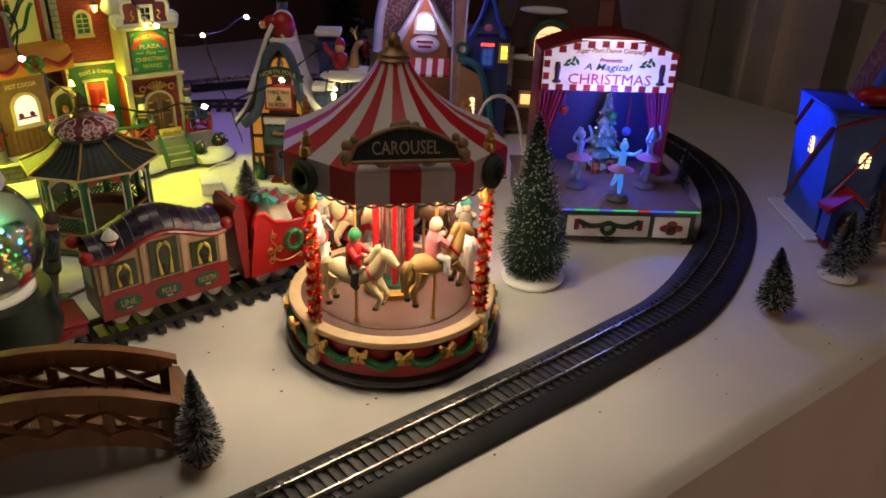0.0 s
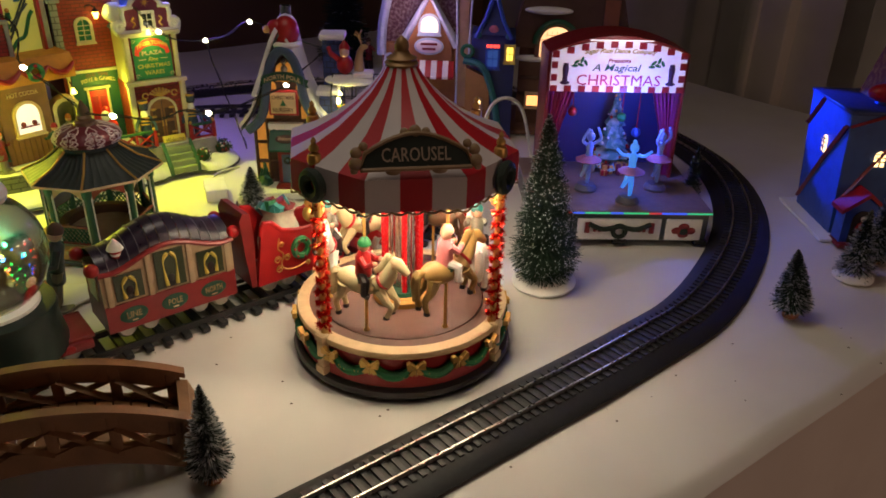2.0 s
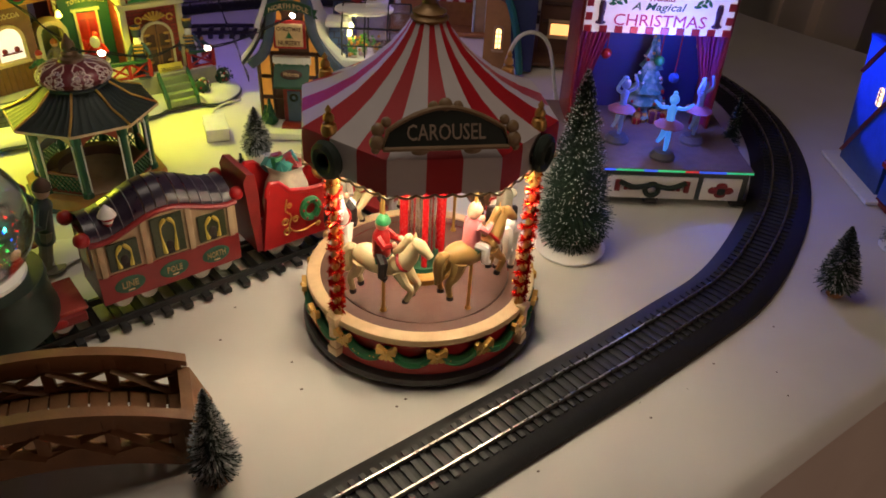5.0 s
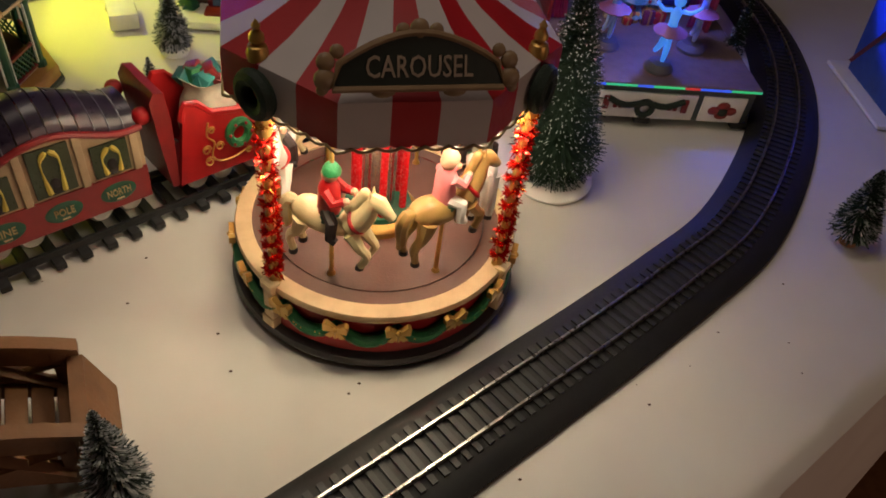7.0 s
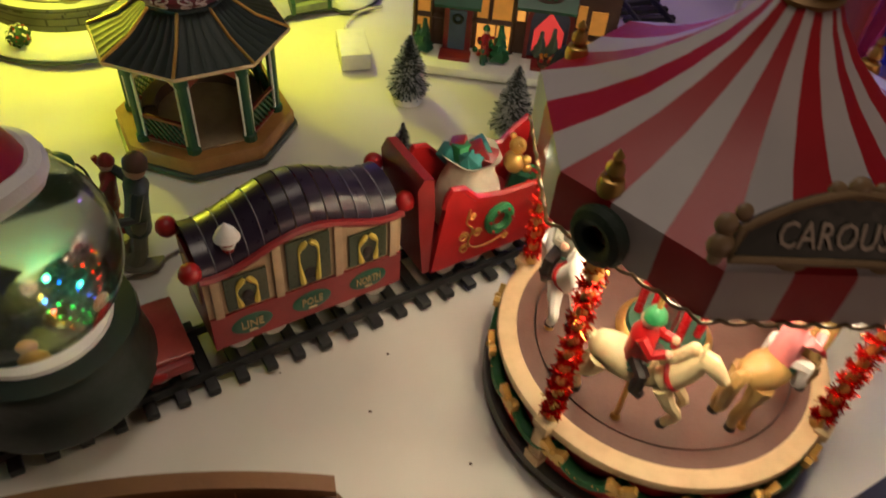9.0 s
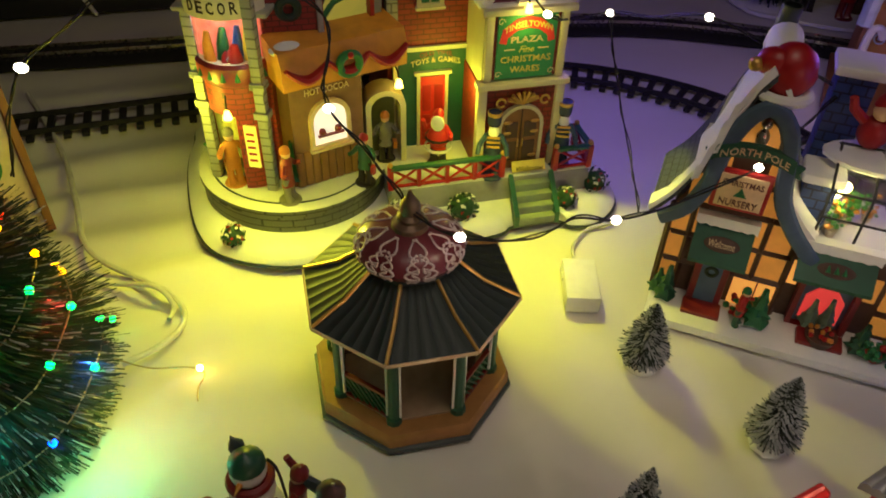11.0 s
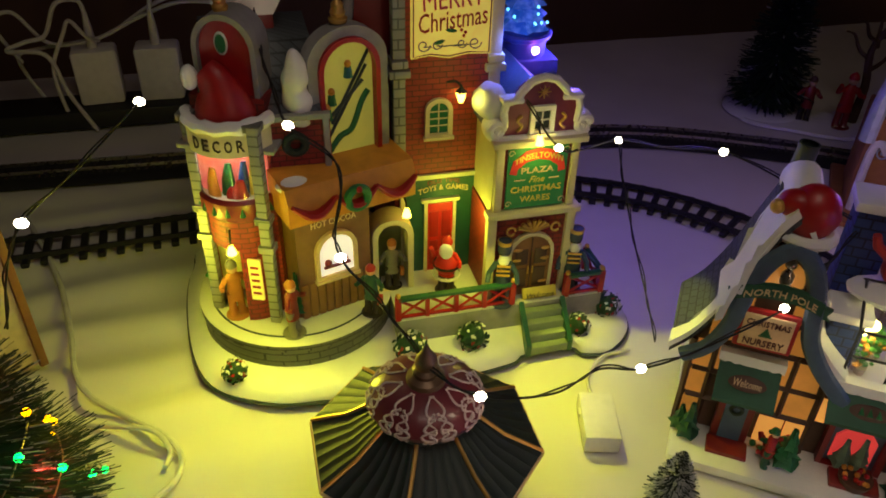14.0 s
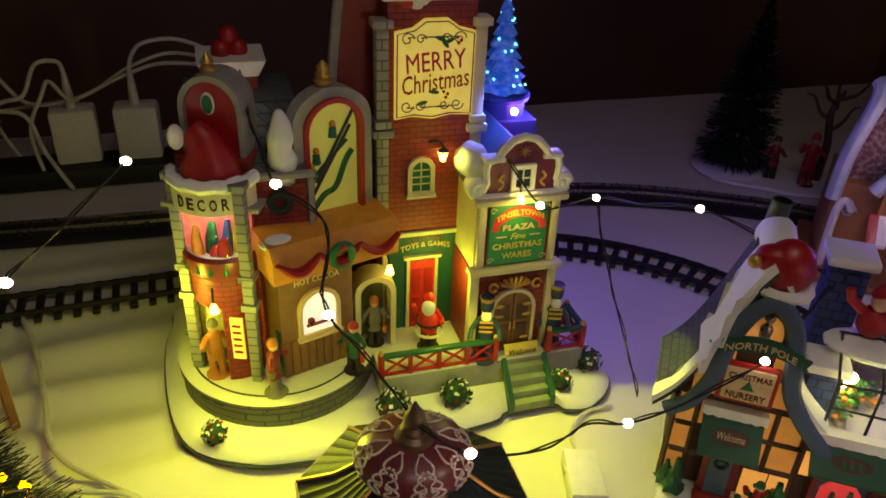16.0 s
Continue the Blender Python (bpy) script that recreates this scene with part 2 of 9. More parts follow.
def tube(bm, pts, radii, n=8, mi=0, m=None, closed=False, flat=1.0):
    """A round bar along points, with one radius or one for each point."""
    pts = [Vector(p) for p in pts]
    if not hasattr(radii, "__len__"):
        radii = [radii] * len(pts)
    rings = []
    side = None
    for i, p in enumerate(pts):
        a = pts[i - 1] if i or closed else p
        b = pts[(i + 1) % len(pts)] if i < len(pts) - 1 or closed else p
        d = (b - a).normalized()
        if side is None:
            side = d.cross(Vector((0, 0, 1)) if abs(d.z) < 0.9 else Vector((0, 1, 0))).normalized()
        side = (side - d * side.dot(d)).normalized()
        up = d.cross(side)
        rings.append([bm.verts.new(p + (side * math.cos(k * math.tau / n) + up * math.sin(k * math.tau / n) * flat) * radii[i]) for k in range(n)])
    for i in range(len(rings) if closed else len(rings) - 1):
        p, q = rings[i], rings[(i + 1) % len(rings)]
        for k in range(n):
            f = bm.faces.new((p[k], p[(k + 1) % n], q[(k + 1) % n], q[k]))
            f.material_index = mi
    if not closed:
        for r in (rings[0][::-1], rings[-1]):
            f = bm.faces.new(r)
            f.material_index = mi
    place(bm, [v for r in rings for v in r], m)
    return bm


def prism(bm, outline, y0, y1, mi=0, m=None):
    """A slab with an outline of (x, z) points, from y0 to y1."""
    a = [bm.verts.new((x, y0, z)) for x, z in outline]
    b = [bm.verts.new((x, y1, z)) for x, z in outline]
    fs = [bm.faces.new(a), bm.faces.new(b[::-1])]
    for i in range(len(a)):
        j = (i + 1) % len(a)
        fs.append(bm.faces.new((a[j], a[i], b[i], b[j])))
    for f in fs:
        f.material_index = mi
    place(bm, a + b, m)
    return bm


def arch(x, z0, w, h, n=10):
    """The outline of an opening with a round head."""
    r = w / 2
    return [(x - r, z0), (x + r, z0)] + [(x + r * math.cos(a), z0 + h - r + r * math.sin(a)) for a in [math.pi * i / n for i in range(n + 1)]]


def ring_prism(bm, outer, inner, y0, y1, mi=0, m=None):
    """A frame between two outlines with equally many points."""
    n = len(outer)
    v = [[bm.verts.new((x, y, z)) for x, z in o] for o in (outer, inner) for y in (y0, y1)]
    for i in range(n):
        j = (i + 1) % n
        for a, b in ((0, 1), (2, 0), (1, 3), (3, 2)):
            f = bm.faces.new((v[a][i], v[a][j], v[b][j], v[b][i]))
            f.material_index = mi
    place(bm, [q for r in v for q in r], m)
    return bm


def grown(o, d):
    """An outline made wider by d about its middle."""
    cx, cz = (max(p[0] for p in o) + min(p[0] for p in o)) / 2, (max(p[1] for p in o) + min(p[1] for p in o)) / 2
    w, h = max(p[0] for p in o) - cx, max(p[1] for p in o) - cz
    return [(cx + (p[0] - cx) * (w + d) / w, cz + (p[1] - cz) * (h + d) / h) for p in o]


def part(name, bm, material, parent, label="", m=None, smooth=True, angle=40):
    bmesh.ops.recalc_face_normals(bm, faces=bm.faces[:])
    me = bpy.data.meshes.new(name)
    bm.to_mesh(me)
    bm.free()
    for k in material if isinstance(material, (list, tuple)) else [material]:
        me.materials.append(k)
    if smooth:
        me.shade_smooth()
        me.set_sharp_from_angle(angle=radians(angle))
    ob = new(name, me)
    if parent:
        ob.parent = parent
    if m is not None:
        ob.matrix_basis = m
    return tagged(ob, label)


def thing(name, label, category, m, group="", kind=""):
    ob = new(name)
    ob.empty_display_size = 0.01
    ob.matrix_basis = m
    return tagged(ob, label, category, group, kind)


def words(body, width, material, parent, m, high=None, name="lettering", bold=0.0, bend=0.0, shear=0.0):
    """Raised lettering, centred, facing local -y, of that width in metres."""
    cu = bpy.data.curves.new("tmp", "FONT")
    cu.body, cu.align_x, cu.align_y, cu.extrude, cu.offset, cu.shear, cu.resolution_u = body, "CENTER", "CENTER", 0.02, bold, shear, 2
    ob = bpy.data.objects.new("tmp", cu)
    me = bpy.data.meshes.new_from_object(ob)
    bpy.data.objects.remove(ob)
    co = np.empty(len(me.vertices) * 3)
    me.vertices.foreach_get("co", co)
    co = co.reshape(-1, 3)
    lo, hi = co.min(0), co.max(0)
    s = width / (hi[0] - lo[0])
    sz = (high / (hi[1] - lo[1])) if high else s
    x, z, d = (co[:, 0] - (lo[0] + hi[0]) / 2) * s, (co[:, 1] - (lo[1] + hi[1]) / 2) * sz, co[:, 2] * 0.012
    if bend:
        z = z + bend * (1 - (2 * x / width) ** 2)
    me.vertices.foreach_set("co", np.stack([x, -d, z], 1).ravel())
    me.materials.clear()
    me.materials.append(material)
    out = new(name, me)
    out.parent = parent
    out.matrix_basis = m
    return out


def figure(label, m, h=0.048, coat=DENIM, legs=INK, hat=RED, arms=((0.3, -0.2), (0.3, -0.2)), group="", skin=SKIN, extra=None, name="figurine"):
    """A plain painted figurine in one mesh, standing on the local ground and facing -y."""
    bm = bmesh.new()
    k = h / 0.05
    for s in (-1, 1):
        tube(bm, [(s * .0036 * k, -.002 * k, 0), (s * .0036 * k, 0, .004 * k), (s * .0034 * k, 0, .012 * k), (s * .003 * k, 0, .022 * k)], [.0036 * k, .003 * k, .003 * k, .0036 * k], 8, 1)
        out, fwd = arms[0 if s < 0 else 1]
        sh = Vector((s * .0052 * k, 0, .0355 * k))
        el = sh + Vector((s * .005 * k, fwd * .008 * k, -.008 * k + out * .006 * k))
        tube(bm, [sh, el, el + Vector((s * .001 * k, -.005 * k, (-.003 + out * .014) * k))], [.0024 * k, .0021 * k, .0018 * k], 7, 0)
    tube(bm, [(0, 0, .015 * k), (0, 0, .021 * k), (0, 0, .03 * k), (0, 0, .036 * k), (0, 0, .0395 * k)], [.0066 * k, .0060 * k, .0054 * k, .0060 * k, .0028 * k], 12, 0, flat=0.75)
    ball(bm, .0040 * k, 0, -.0004, .0430 * k, n=10, mi=2)
    lathe(bm, [(.0044 * k, .0444 * k), (.0043 * k, .0466 * k), (.0028 * k, .0490 * k), (.0006 * k, .0505 * k)], 10, 3)
    cone(bm, .0095 * k, .009 * k, .0012, 0, 0, -.0008, 14, mi=1)
    if extra:
        extra(bm, k)
    ob = part(name, bm, [coat, legs, skin, hat, SNOW, GREEN, GOLD], None, m=m)
    return tagged(ob, label, "figurine", group)


def catmull(pts, n=8, closed=False):
    """A smooth line through points."""
    P = [Vector(p) for p in pts]
    out = []
    N = len(P)
    for i in range(N if closed else N - 1):
        p1, p2 = P[i], P[(i + 1) % N]
        p0 = P[i - 1] if i or closed else p1
        p3 = P[(i + 2) % N] if i + 2 < N or closed else p2
        for j in range(n):
            t = j / n
            out.append(0.5 * (2 * p1 + (p2 - p0) * t + (2 * p0 - 5 * p1 + 4 * p2 - p3) * t * t + (3 * p1 - p0 - 3 * p2 + p3) * t ** 3))
    if not closed:
        out.append(P[-1])
    return out


PALEY = mat("pale_yellow_trim", (.62, .56, .36), .5, col2=(.50, .44, .26), scale=80, fine=500, bump=.2)

# ---- the table, its cloth and the room ----
TURN = 27.0
TU, TV = Vector((math.cos(radians(TURN)), math.sin(radians(TURN)), 0)), Vector((-math.sin(radians(TURN)), math.cos(radians(TURN)), 0))
TABLE = pose(0, 0, 0, 0, 0, TURN)


def fold_height(u, v):
    """Low folds of the cloth, stronger towards the open corner behind the shop row."""
    p = TU * u + TV * v
    k = 0.0016 * noise.noise((u * 8, v * 6, 0)) + 0.0007 * noise.noise((u * 19, v * 15, 3)) + 0.0009 * abs(noise.noise((u * 6 + v * 3, v * 9 - u * 2, 8)))
    d = (p - Vector((-0.5, 0.26, 0))).length
    w = max(0.0, 1 - d / 0.30)
    k += 0.0080 * w * (math.sin((p.y * 0.84 - p.x * 0.54) * 125 + 2 * noise.noise((u * 9, v * 9, 1))) * 0.5 - 0.3)
    return k - 0.0022


bm = bmesh.new()
U0, U1, V0, V1 = -1.25, 0.79, -0.224, 0.965
nu, nv = 260, 160
grid = []
for j in range(-14, nv + 1):
    row = []
    for i in range(nu + 1):
        u = U0 + (U1 - U0) * i / nu
        if j >= 0:
            v = V0 + (V1 - V0) * j / nv
            edge = min(1.0, (v - V0) / 0.012)
            row.append(bm.verts.new((u, v, fold_height(u, v) - 0.006 * (1 - edge) ** 2)))
        else:
            # the cloth hangs over the front edge in soft folds
            d = -j / 14
            sway = 0.010 * d * math.sin(u * 21 + 2.2 * noise.noise((u * 4, 0, 7))) + 0.006 * d
            row.append(bm.verts.new((u, V0 - 0.006 * min(1, d * 6) - sway, -0.006 - 0.42 * d ** 1.2)))
    grid.append(row)
for j in range(len(grid) - 1):
    for i in range(nu):
        bm.faces.new((grid[j][i], grid[j][i + 1], grid[j + 1][i + 1], grid[j + 1][i]))
ground = tagged(part("ground", bm, CLOTH, None, m=TABLE), "white felt tablecloth spread over a long display table", "tablecloth", kind="structure")

bm = bmesh.new()
box(bm, (U0 + U1) / 2, (V0 + V1) / 2, -0.046, U1 - U0 - 0.02, V1 - V0 - 0.02, 0.026)
tagged(part("table_top", bm, WOOD, None, m=TABLE), "wooden table board hidden under the white cloth", "table", kind="structure")
bm = bmesh.new()
box(bm, 0, 0, -0.80, 5.2, 5.2, 0.05)
tagged(part("floor", bm, WOOD, None, m=TABLE), "dark wooden room floor", "floor", kind="structure")
for nm, x, y, sx, sy in (("wall_north", 0, 1.25, 5.2, 0.1), ("wall_south", 0, -2.5, 5.2, 0.1), ("wall_west", -2.55, 0, 0.1, 5.2), ("wall_east", 1.10, 0, 0.1, 5.2)):
    bm = bmesh.new()
    box(bm, x, y, -0.75, sx, sy, 2.5)
    tagged(part(nm, bm, WALLBROWN, None, m=TABLE), "dark brown painted room wall", "wall", kind="structure")
bm = bmesh.new()
box(bm, 0, 0, 1.75, 5.2, 5.2, 0.06)
tagged(part("ceiling", bm, PANELWHITE, None, m=TABLE), "plain white ceiling", "ceiling", kind="structure")
# white panelling with a rail and a door casing along the east wall
bm = bmesh.new()
box(bm, 1.036, 0.1, -0.75, 0.02, 2.0, 0.885)
box(bm, 1.03, 0.1, 0.135, 0.04, 2.0, 0.028, bev=0.006)
for y in (-0.55, -0.12, 0.22, 0.5, 0.98):
    box(bm, 1.021, y, -0.75, 0.012, 0.05, 0.885, bev=0.003)
tagged(part("trim", bm, PANELWHITE, None, m=TABLE), "white painted wainscot panelling with a chair rail", "panelling", kind="structure")
bm = bmesh.new()
for y, w in ((0.36, 0.085), (-0.30, 0.085)):
    box(bm, 1.015, y, -0.75, 0.06, w, 2.4, bev=0.006)
    box(bm, 1.002, y + 0.02, -0.75, 0.05, 0.02, 2.4, bev=0.004)
box(bm, 1.03, 0.03, -0.75, 0.03, 0.60, 2.4)
tagged(part("door_1", bm, PANELWHITE, None, m=TABLE), "white door in a moulded white casing", "door", kind="structure")

# ---- the outer model railway ----
def arc(cx, cy, r, a0, a1, step=0.02):
    n = max(2, int(abs(radians(a1 - a0)) * r / step))
    return [Vector((cx + r * math.cos(radians(a0 + (a1 - a0) * i / n)), cy + r * math.sin(radians(a0 + (a1 - a0) * i / n)), 0)) for i in range(n + 1)]


def line(a, b, step=0.02):
    a, b = Vector(a), Vector(b)
    n = max(1, int((b - a).length / step))
    return [a + (b - a) * i / n for i in range(n + 1)]


def joined(*runs):
    out = []
    for r in runs:
        for p in r:
            if not out or (p - out[-1]).length > 0.004:
                out.append(p)
    if (out[0] - out[-1]).length < 0.004:
        out.pop()
    return out


def sweep(bm, path, section, closed=True, mi=0):
    """A bar of that (side, height) section along a level path."""
    rings = []
    N = len(path)
    for i, p in enumerate(path):
        a, b = path[(i - 1) % N] if closed or i else p, path[(i + 1) % N] if closed or i < N - 1 else p
        d = (b - a).normalized()
        s = Vector((d.y, -d.x, 0))
        rings.append([bm.verts.new(p + s * x + Vector((0, 0, z))) for x, z in section])
    for i in range(N if closed else N - 1):
        p, q = rings[i], rings[(i + 1) % N]
        for k in range(len(section)):
            l = (k + 1) % len(section)
            bm.faces.new((p[k], p[l], q[l], q[k])).material_index = mi
    return bm


def steps_along(path, gap):
    """Places and headings at even steps along a closed path."""
    out, left = [], 0.0
    N = len(path)
    for i in range(N):
        a, b = path[i], path[(i + 1) % N]
        L = (b - a).length
        while left < L:
            out.append((a + (b - a) * left / L, math.degrees(math.atan2((b - a).y, (b - a).x))))
            left += gap
        left -= L
    return out


FD = Vector((math.cos(radians(28.6)), math.sin(radians(28.6)), 0))
F0 = Vector((0.066, -0.0955, 0))
BACK = Vector((-0.25, 0.656, 0))
BD = Vector((math.cos(radians(24.6)), math.sin(radians(24.6)), 0))
BEND = [F0, (0.118, -0.0668, 0), (0.172, -0.0350, 0), (0.225, -0.001, 0), (0.275, 0.048, 0), (0.325, 0.112, 0), (0.365, 0.186, 0), (0.389, 0.266, 0), (0.394, 0.345, 0), (0.376, 0.435, 0),
        (0.334, 0.525, 0), (0.262, 0.605, 0), (0.168, 0.662, 0), (0.06, 0.692, 0), (-0.05, 0.699, 0), (-0.15, 0.690, 0), BACK]
OUTER = joined(line(F0 - FD * 1.0, F0), catmull(BEND, 7), line(BACK, BACK - BD * 0.85),
               catmull([BACK - BD * 0.85, BACK - BD * 1.08 + Vector((0.02, -0.1, 0)), BACK - BD * 1.18 + Vector((0.08, -0.35, 0)), F0 - FD * 1.15 + Vector((-0.02, 0.1, 0)), F0 - FD * 1.0], 8))
outer_track = thing("outer_track", "black roadbed model railway track with bright metal rails on the cloth", "railway track", pose(0, 0, 0), kind="structure")
bm = bmesh.new()
sweep(bm, OUTER, [(-0.0255, 0.0002), (0.0265, 0.0002), (0.0172, 0.0056), (-0.0172, 0.0056)])
part("roadbed", bm, BLACK, outer_track, "black plastic roadbed")
for s in (-1, 1):
    bm = bmesh.new()
    x = s * 0.00825
    sweep(bm, OUTER, [(x - 0.0009, 0.0066), (x + 0.0009, 0.0066), (x + 0.0006, 0.0094), (x - 0.0006, 0.0094)])
    part("rail", bm, STEEL, outer_track, "nickel silver rail")

# ---- the inner toy railway ----
IC = Vector((-0.173, 0.31, 0))
IN1 = Vector((-0.0536, 0.0946, 0))
ID = Vector((math.cos(radians(30.2)), math.sin(radians(30.2)), 0))
IS = Vector((ID.y, -ID.x, 0))


def bend_radius(a):
    """The bend opens a little from its start on."""
    return 0.2535 - 0.0075 * max(0.0, 1 - (a + 61) / 45) ** 2


INNER = joined(line(IN1 - ID * 0.55, IN1, 0.015), [IC + bend_radius(a) * Vector((math.cos(radians(a)), math.sin(radians(a)), 0)) for a in range(-58, 120, 3)], line(IC - IS * 0.2535, IC - IS * 0.2535 - ID * 0.55, 0.015),
               arc((IC - ID * 0.55).x, (IC - ID * 0.55).y, 0.2535, 119, 299, 0.015))
inner_track = thing("inner_track", "black plastic toy train track with open sleepers on the cloth", "railway track", pose(0, 0, 0), kind="structure")
for s in (-1, 1):
    bm = bmesh.new()
    x = s * 0.0135
    sweep(bm, INNER, [(x - 0.0016, 0.003), (x + 0.0016, 0.003), (x + 0.0011, 0.0075), (x - 0.0011, 0.0075)])
    part("rail", bm, BLACK, inner_track)

# ---- the carousel ----
carousel = thing("carousel", "red and white striped toy carousel with a green garlanded base", "carousel", pose(0, 0, 0))
bm = bmesh.new()
lathe(bm, [(0, 0.0003), (0.0766, 0.0003), (0.0773, 0.002), (0.0760, 0.0045), (0.072, 0.006), (0, 0.006)], 64)
part("foot_plate", bm, mat("dark_grey_foot", (0.10, 0.092, 0.095), 0.6, fine=300, bump=0.5), carousel, "dark grey uneven foot plate")
bm = bmesh.new()
lathe(bm, [(0.0722, 0.005), (0.0712, 0.012), (0.0702, 0.020), (0.0702, 0.0275)], 64)
part("skirt", bm, RED, carousel, "red side of the base")
bm = bmesh.new()
lathe(bm, [(0.0702, 0.0272), (0.0732, 0.0285), (0.0739, 0.031), (0.0732, 0.0328), (0.0705, 0.0334), (0.0655, 0.0334), (0.0650, 0.0326)], 64)
part("rim", bm, CREAM, carousel, "cream moulded rim")
bm = bmesh.new()
lathe(bm, [(0.0652, 0.0326), (0.0572, 0.0328)], 64)
part("outer_deck", bm, BROWN, carousel)
bm = bmesh.new()
lathe(bm, [(0.0566, 0.0320), (0.0566, 0.0329), (0, 0.0330)], 64)
part("turning_deck", bm, BROWN, carousel, "brown turning deck with a dark gap round it")
bm = bmesh.new()
lathe(bm, [(0.0205, 0.0329), (0.0205, 0.036), (0.0215, 0.037), (0.0205, 0.0385), (0.0190, 0.039), (0.0195, 0.0395), (0.018, 0.0405), (0, 0.0405)], 40)
part("hub_ring", bm, [GOLD], carousel, "gold ringed green hub")
bm = bmesh.new()
lathe(bm, [(0.0178, 0.0405), (0.017, 0.043), (0, 0.0432)], 40)
part("hub_top", bm, GREEN, carousel)
bm = bmesh.new()
lathe(bm, [(0.0085, 0.043), (0.0085, 0.131)], 20)
part("mirror_column", bm, mat("silvered_column", (0.6, 0.5, 0.5), 0.15, 0.9), carousel, "mirrored centre column")
for i in range(6):
    a = radians(60 * i + 30)
    bm = bmesh.new()
    x, y = 0.0135 * math.cos(a), 0.0135 * math.sin(a)
    tube(bm, [(x, y, 0.043), (x, y, 0.128)], 0.0019, 8)
    for s in (-1, 1):
        b = a + s * radians(14)
        tube(bm, catmull([(x, y, 0.112), (0.0137 * math.cos(a + s * .2), 0.0137 * math.sin(a + s * .2), 0.121), (0.0137 * math.cos(a + s * .5), 0.0137 * math.sin(a + s * .5), 0.126)], 3), 0.0015, 6)
    part("centre_post", bm, mat("bright_red_gloss", (0.62, 0.012, 0.02), 0.25, coat=0.5) if i == 0 else bpy.data.materials["bright_red_gloss"], carousel, "glossy red post with curved brackets")

# garland swags with bows round the base
bow_bm = bmesh.new()
for s in (-1, 1):
    prism(bow_bm, [(0, .0005), (s * .0045, .0042), (s * .0062, .0030), (s * .0058, -.0012), (s * .003, -.001)], -.0022, .0010)
    prism(bow_bm, [(0, .0005), (s * .0012, 0), (s * .0050, -.0052), (s * .0026, -.0062), (s * .0012, -.0050), (s * .0003, -.0066)], -.0014, .0008)
ball(bow_bm, .0016, 0, -.0018, .0004, n=8)
BOW = None
for i in range(16):
    a0 = -90 + 22.5 * i
    bm = bmesh.new()
    pts = []
    for j in range(9):
        t = j / 8
        a = radians(a0 + 22.5 * t)
        r = 0.0728
        pts.append((r * math.cos(a), r * math.sin(a), 0.0238 - 0.0085 * (1 - (2 * t - 1) ** 2)))
    rad = [0.0026 + 0.0009 * math.sin(j * math.pi / 8) for j in range(9)]
    tube(bm, pts, rad, 9)
    for v in bm.verts:
        v.co += v.normal * 0.0005 * noise.noise(v.co * 900)
    rr = random.Random(i)
    for _ in range(9):
        t = rr.random()
        a = radians(a0 + 22.5 * t)
        ball(bm, 0.0005, 0.0756 * math.cos(a), 0.0756 * math.sin(a), 0.0238 - 0.0085 * (1 - (2 * t - 1) ** 2) + rr.uniform(-.0015, .002), n=5, mi=1)
    part("garland", bm, [HOLLY, GOLD], carousel, "green moulded garland swag")
    m = pose(0.0748 * math.cos(radians(a0)), 0.0748 * math.sin(radians(a0)), 0.0238, 0, 0, a0 + 90)
    if BOW is None:
        BOW = part("bow", bow_bm, GOLD, carousel, "gold bow", m=m)
    else:
        ob = new("bow", BOW.data)
        ob.parent, ob.matrix_basis = carousel, m

# posts wound with tinsel
POST_A = (-90 - 51.5, -90 + 51.5, 90 - 51.5, 90 + 51.5)
for a in POST_A:
    x, y = 0.0705 * math.cos(radians(a)), 0.0705 * math.sin(radians(a))
    bm = bmesh.new()
    box(bm, 0, 0, 0.005, 0.0068, 0.0055, 0.030, bev=0.0008)
    box(bm, 0, -0.0005, 0.005, 0.0082, 0.0066, 0.006, bev=0.0008)
    box(bm, 0, -0.0005, 0.030, 0.0082, 0.0066, 0.0045, bev=0.0008)
    part("pilaster", bm, CREAM, carousel, "cream pilaster at the base", m=pose(x * 1.035, y * 1.035, 0, 0, 0, a + 90))
    bm = bmesh.new()
    lathe(bm, [(0.0032, 0.034), (0.0022, 0.037), (0.0020, 0.116), (0.0034, 0.119), (0.0034, 0.1275)], 12)
    for k in range(7):
        ball(bm, 0.0022, 0, 0, 0.046 + 0.0118 * k, n=9)
    post = part("post", bm, GOLD, carousel, "gold beaded post", m=pose(x, y, 0))
    rr = random.Random(int(a) + 900)
    bm = bmesh.new()
    for k in range(3000):
        t = k / 3000
        th = t * math.tau * 11 + rr.uniform(-.6, .6)
        c = Vector((0.0024 * math.cos(th), 0.0024 * math.sin(th), 0.036 + 0.089 * t))
        d = Vector((rr.uniform(-1, 1), rr.uniform(-1, 1), rr.uniform(-1, 1))).normalized()
        w = d.orthogonal().normalized() * 0.00035
        L = rr.uniform(0.0016, 0.0042)
        f = bm.faces.new([bm.verts.new(c - w), bm.verts.new(c + w), bm.verts.new(c + d * L + w * 0.6), bm.verts.new(c + d * L - w * 0.6)])
        f.material_index = 1 if rr.random() < 0.07 or (t > 0.93 and rr.random() < .6) else 0
    part("tinsel", bm, [TINSEL, TINSEL_GOLD], post, "red foil tinsel wound round the post", smooth=False)

# the canopy: 24 striped gores, a scalloped valance
def canopy_r(a, base):
    """The canopy has eight flat sides, three stripes to a side; base is the radius at the corners."""
    d = (math.degrees(a) + 90 + 22.5) % 45 - 22.5
    return base * math.cos(radians(22.5)) / math.cos(radians(d))


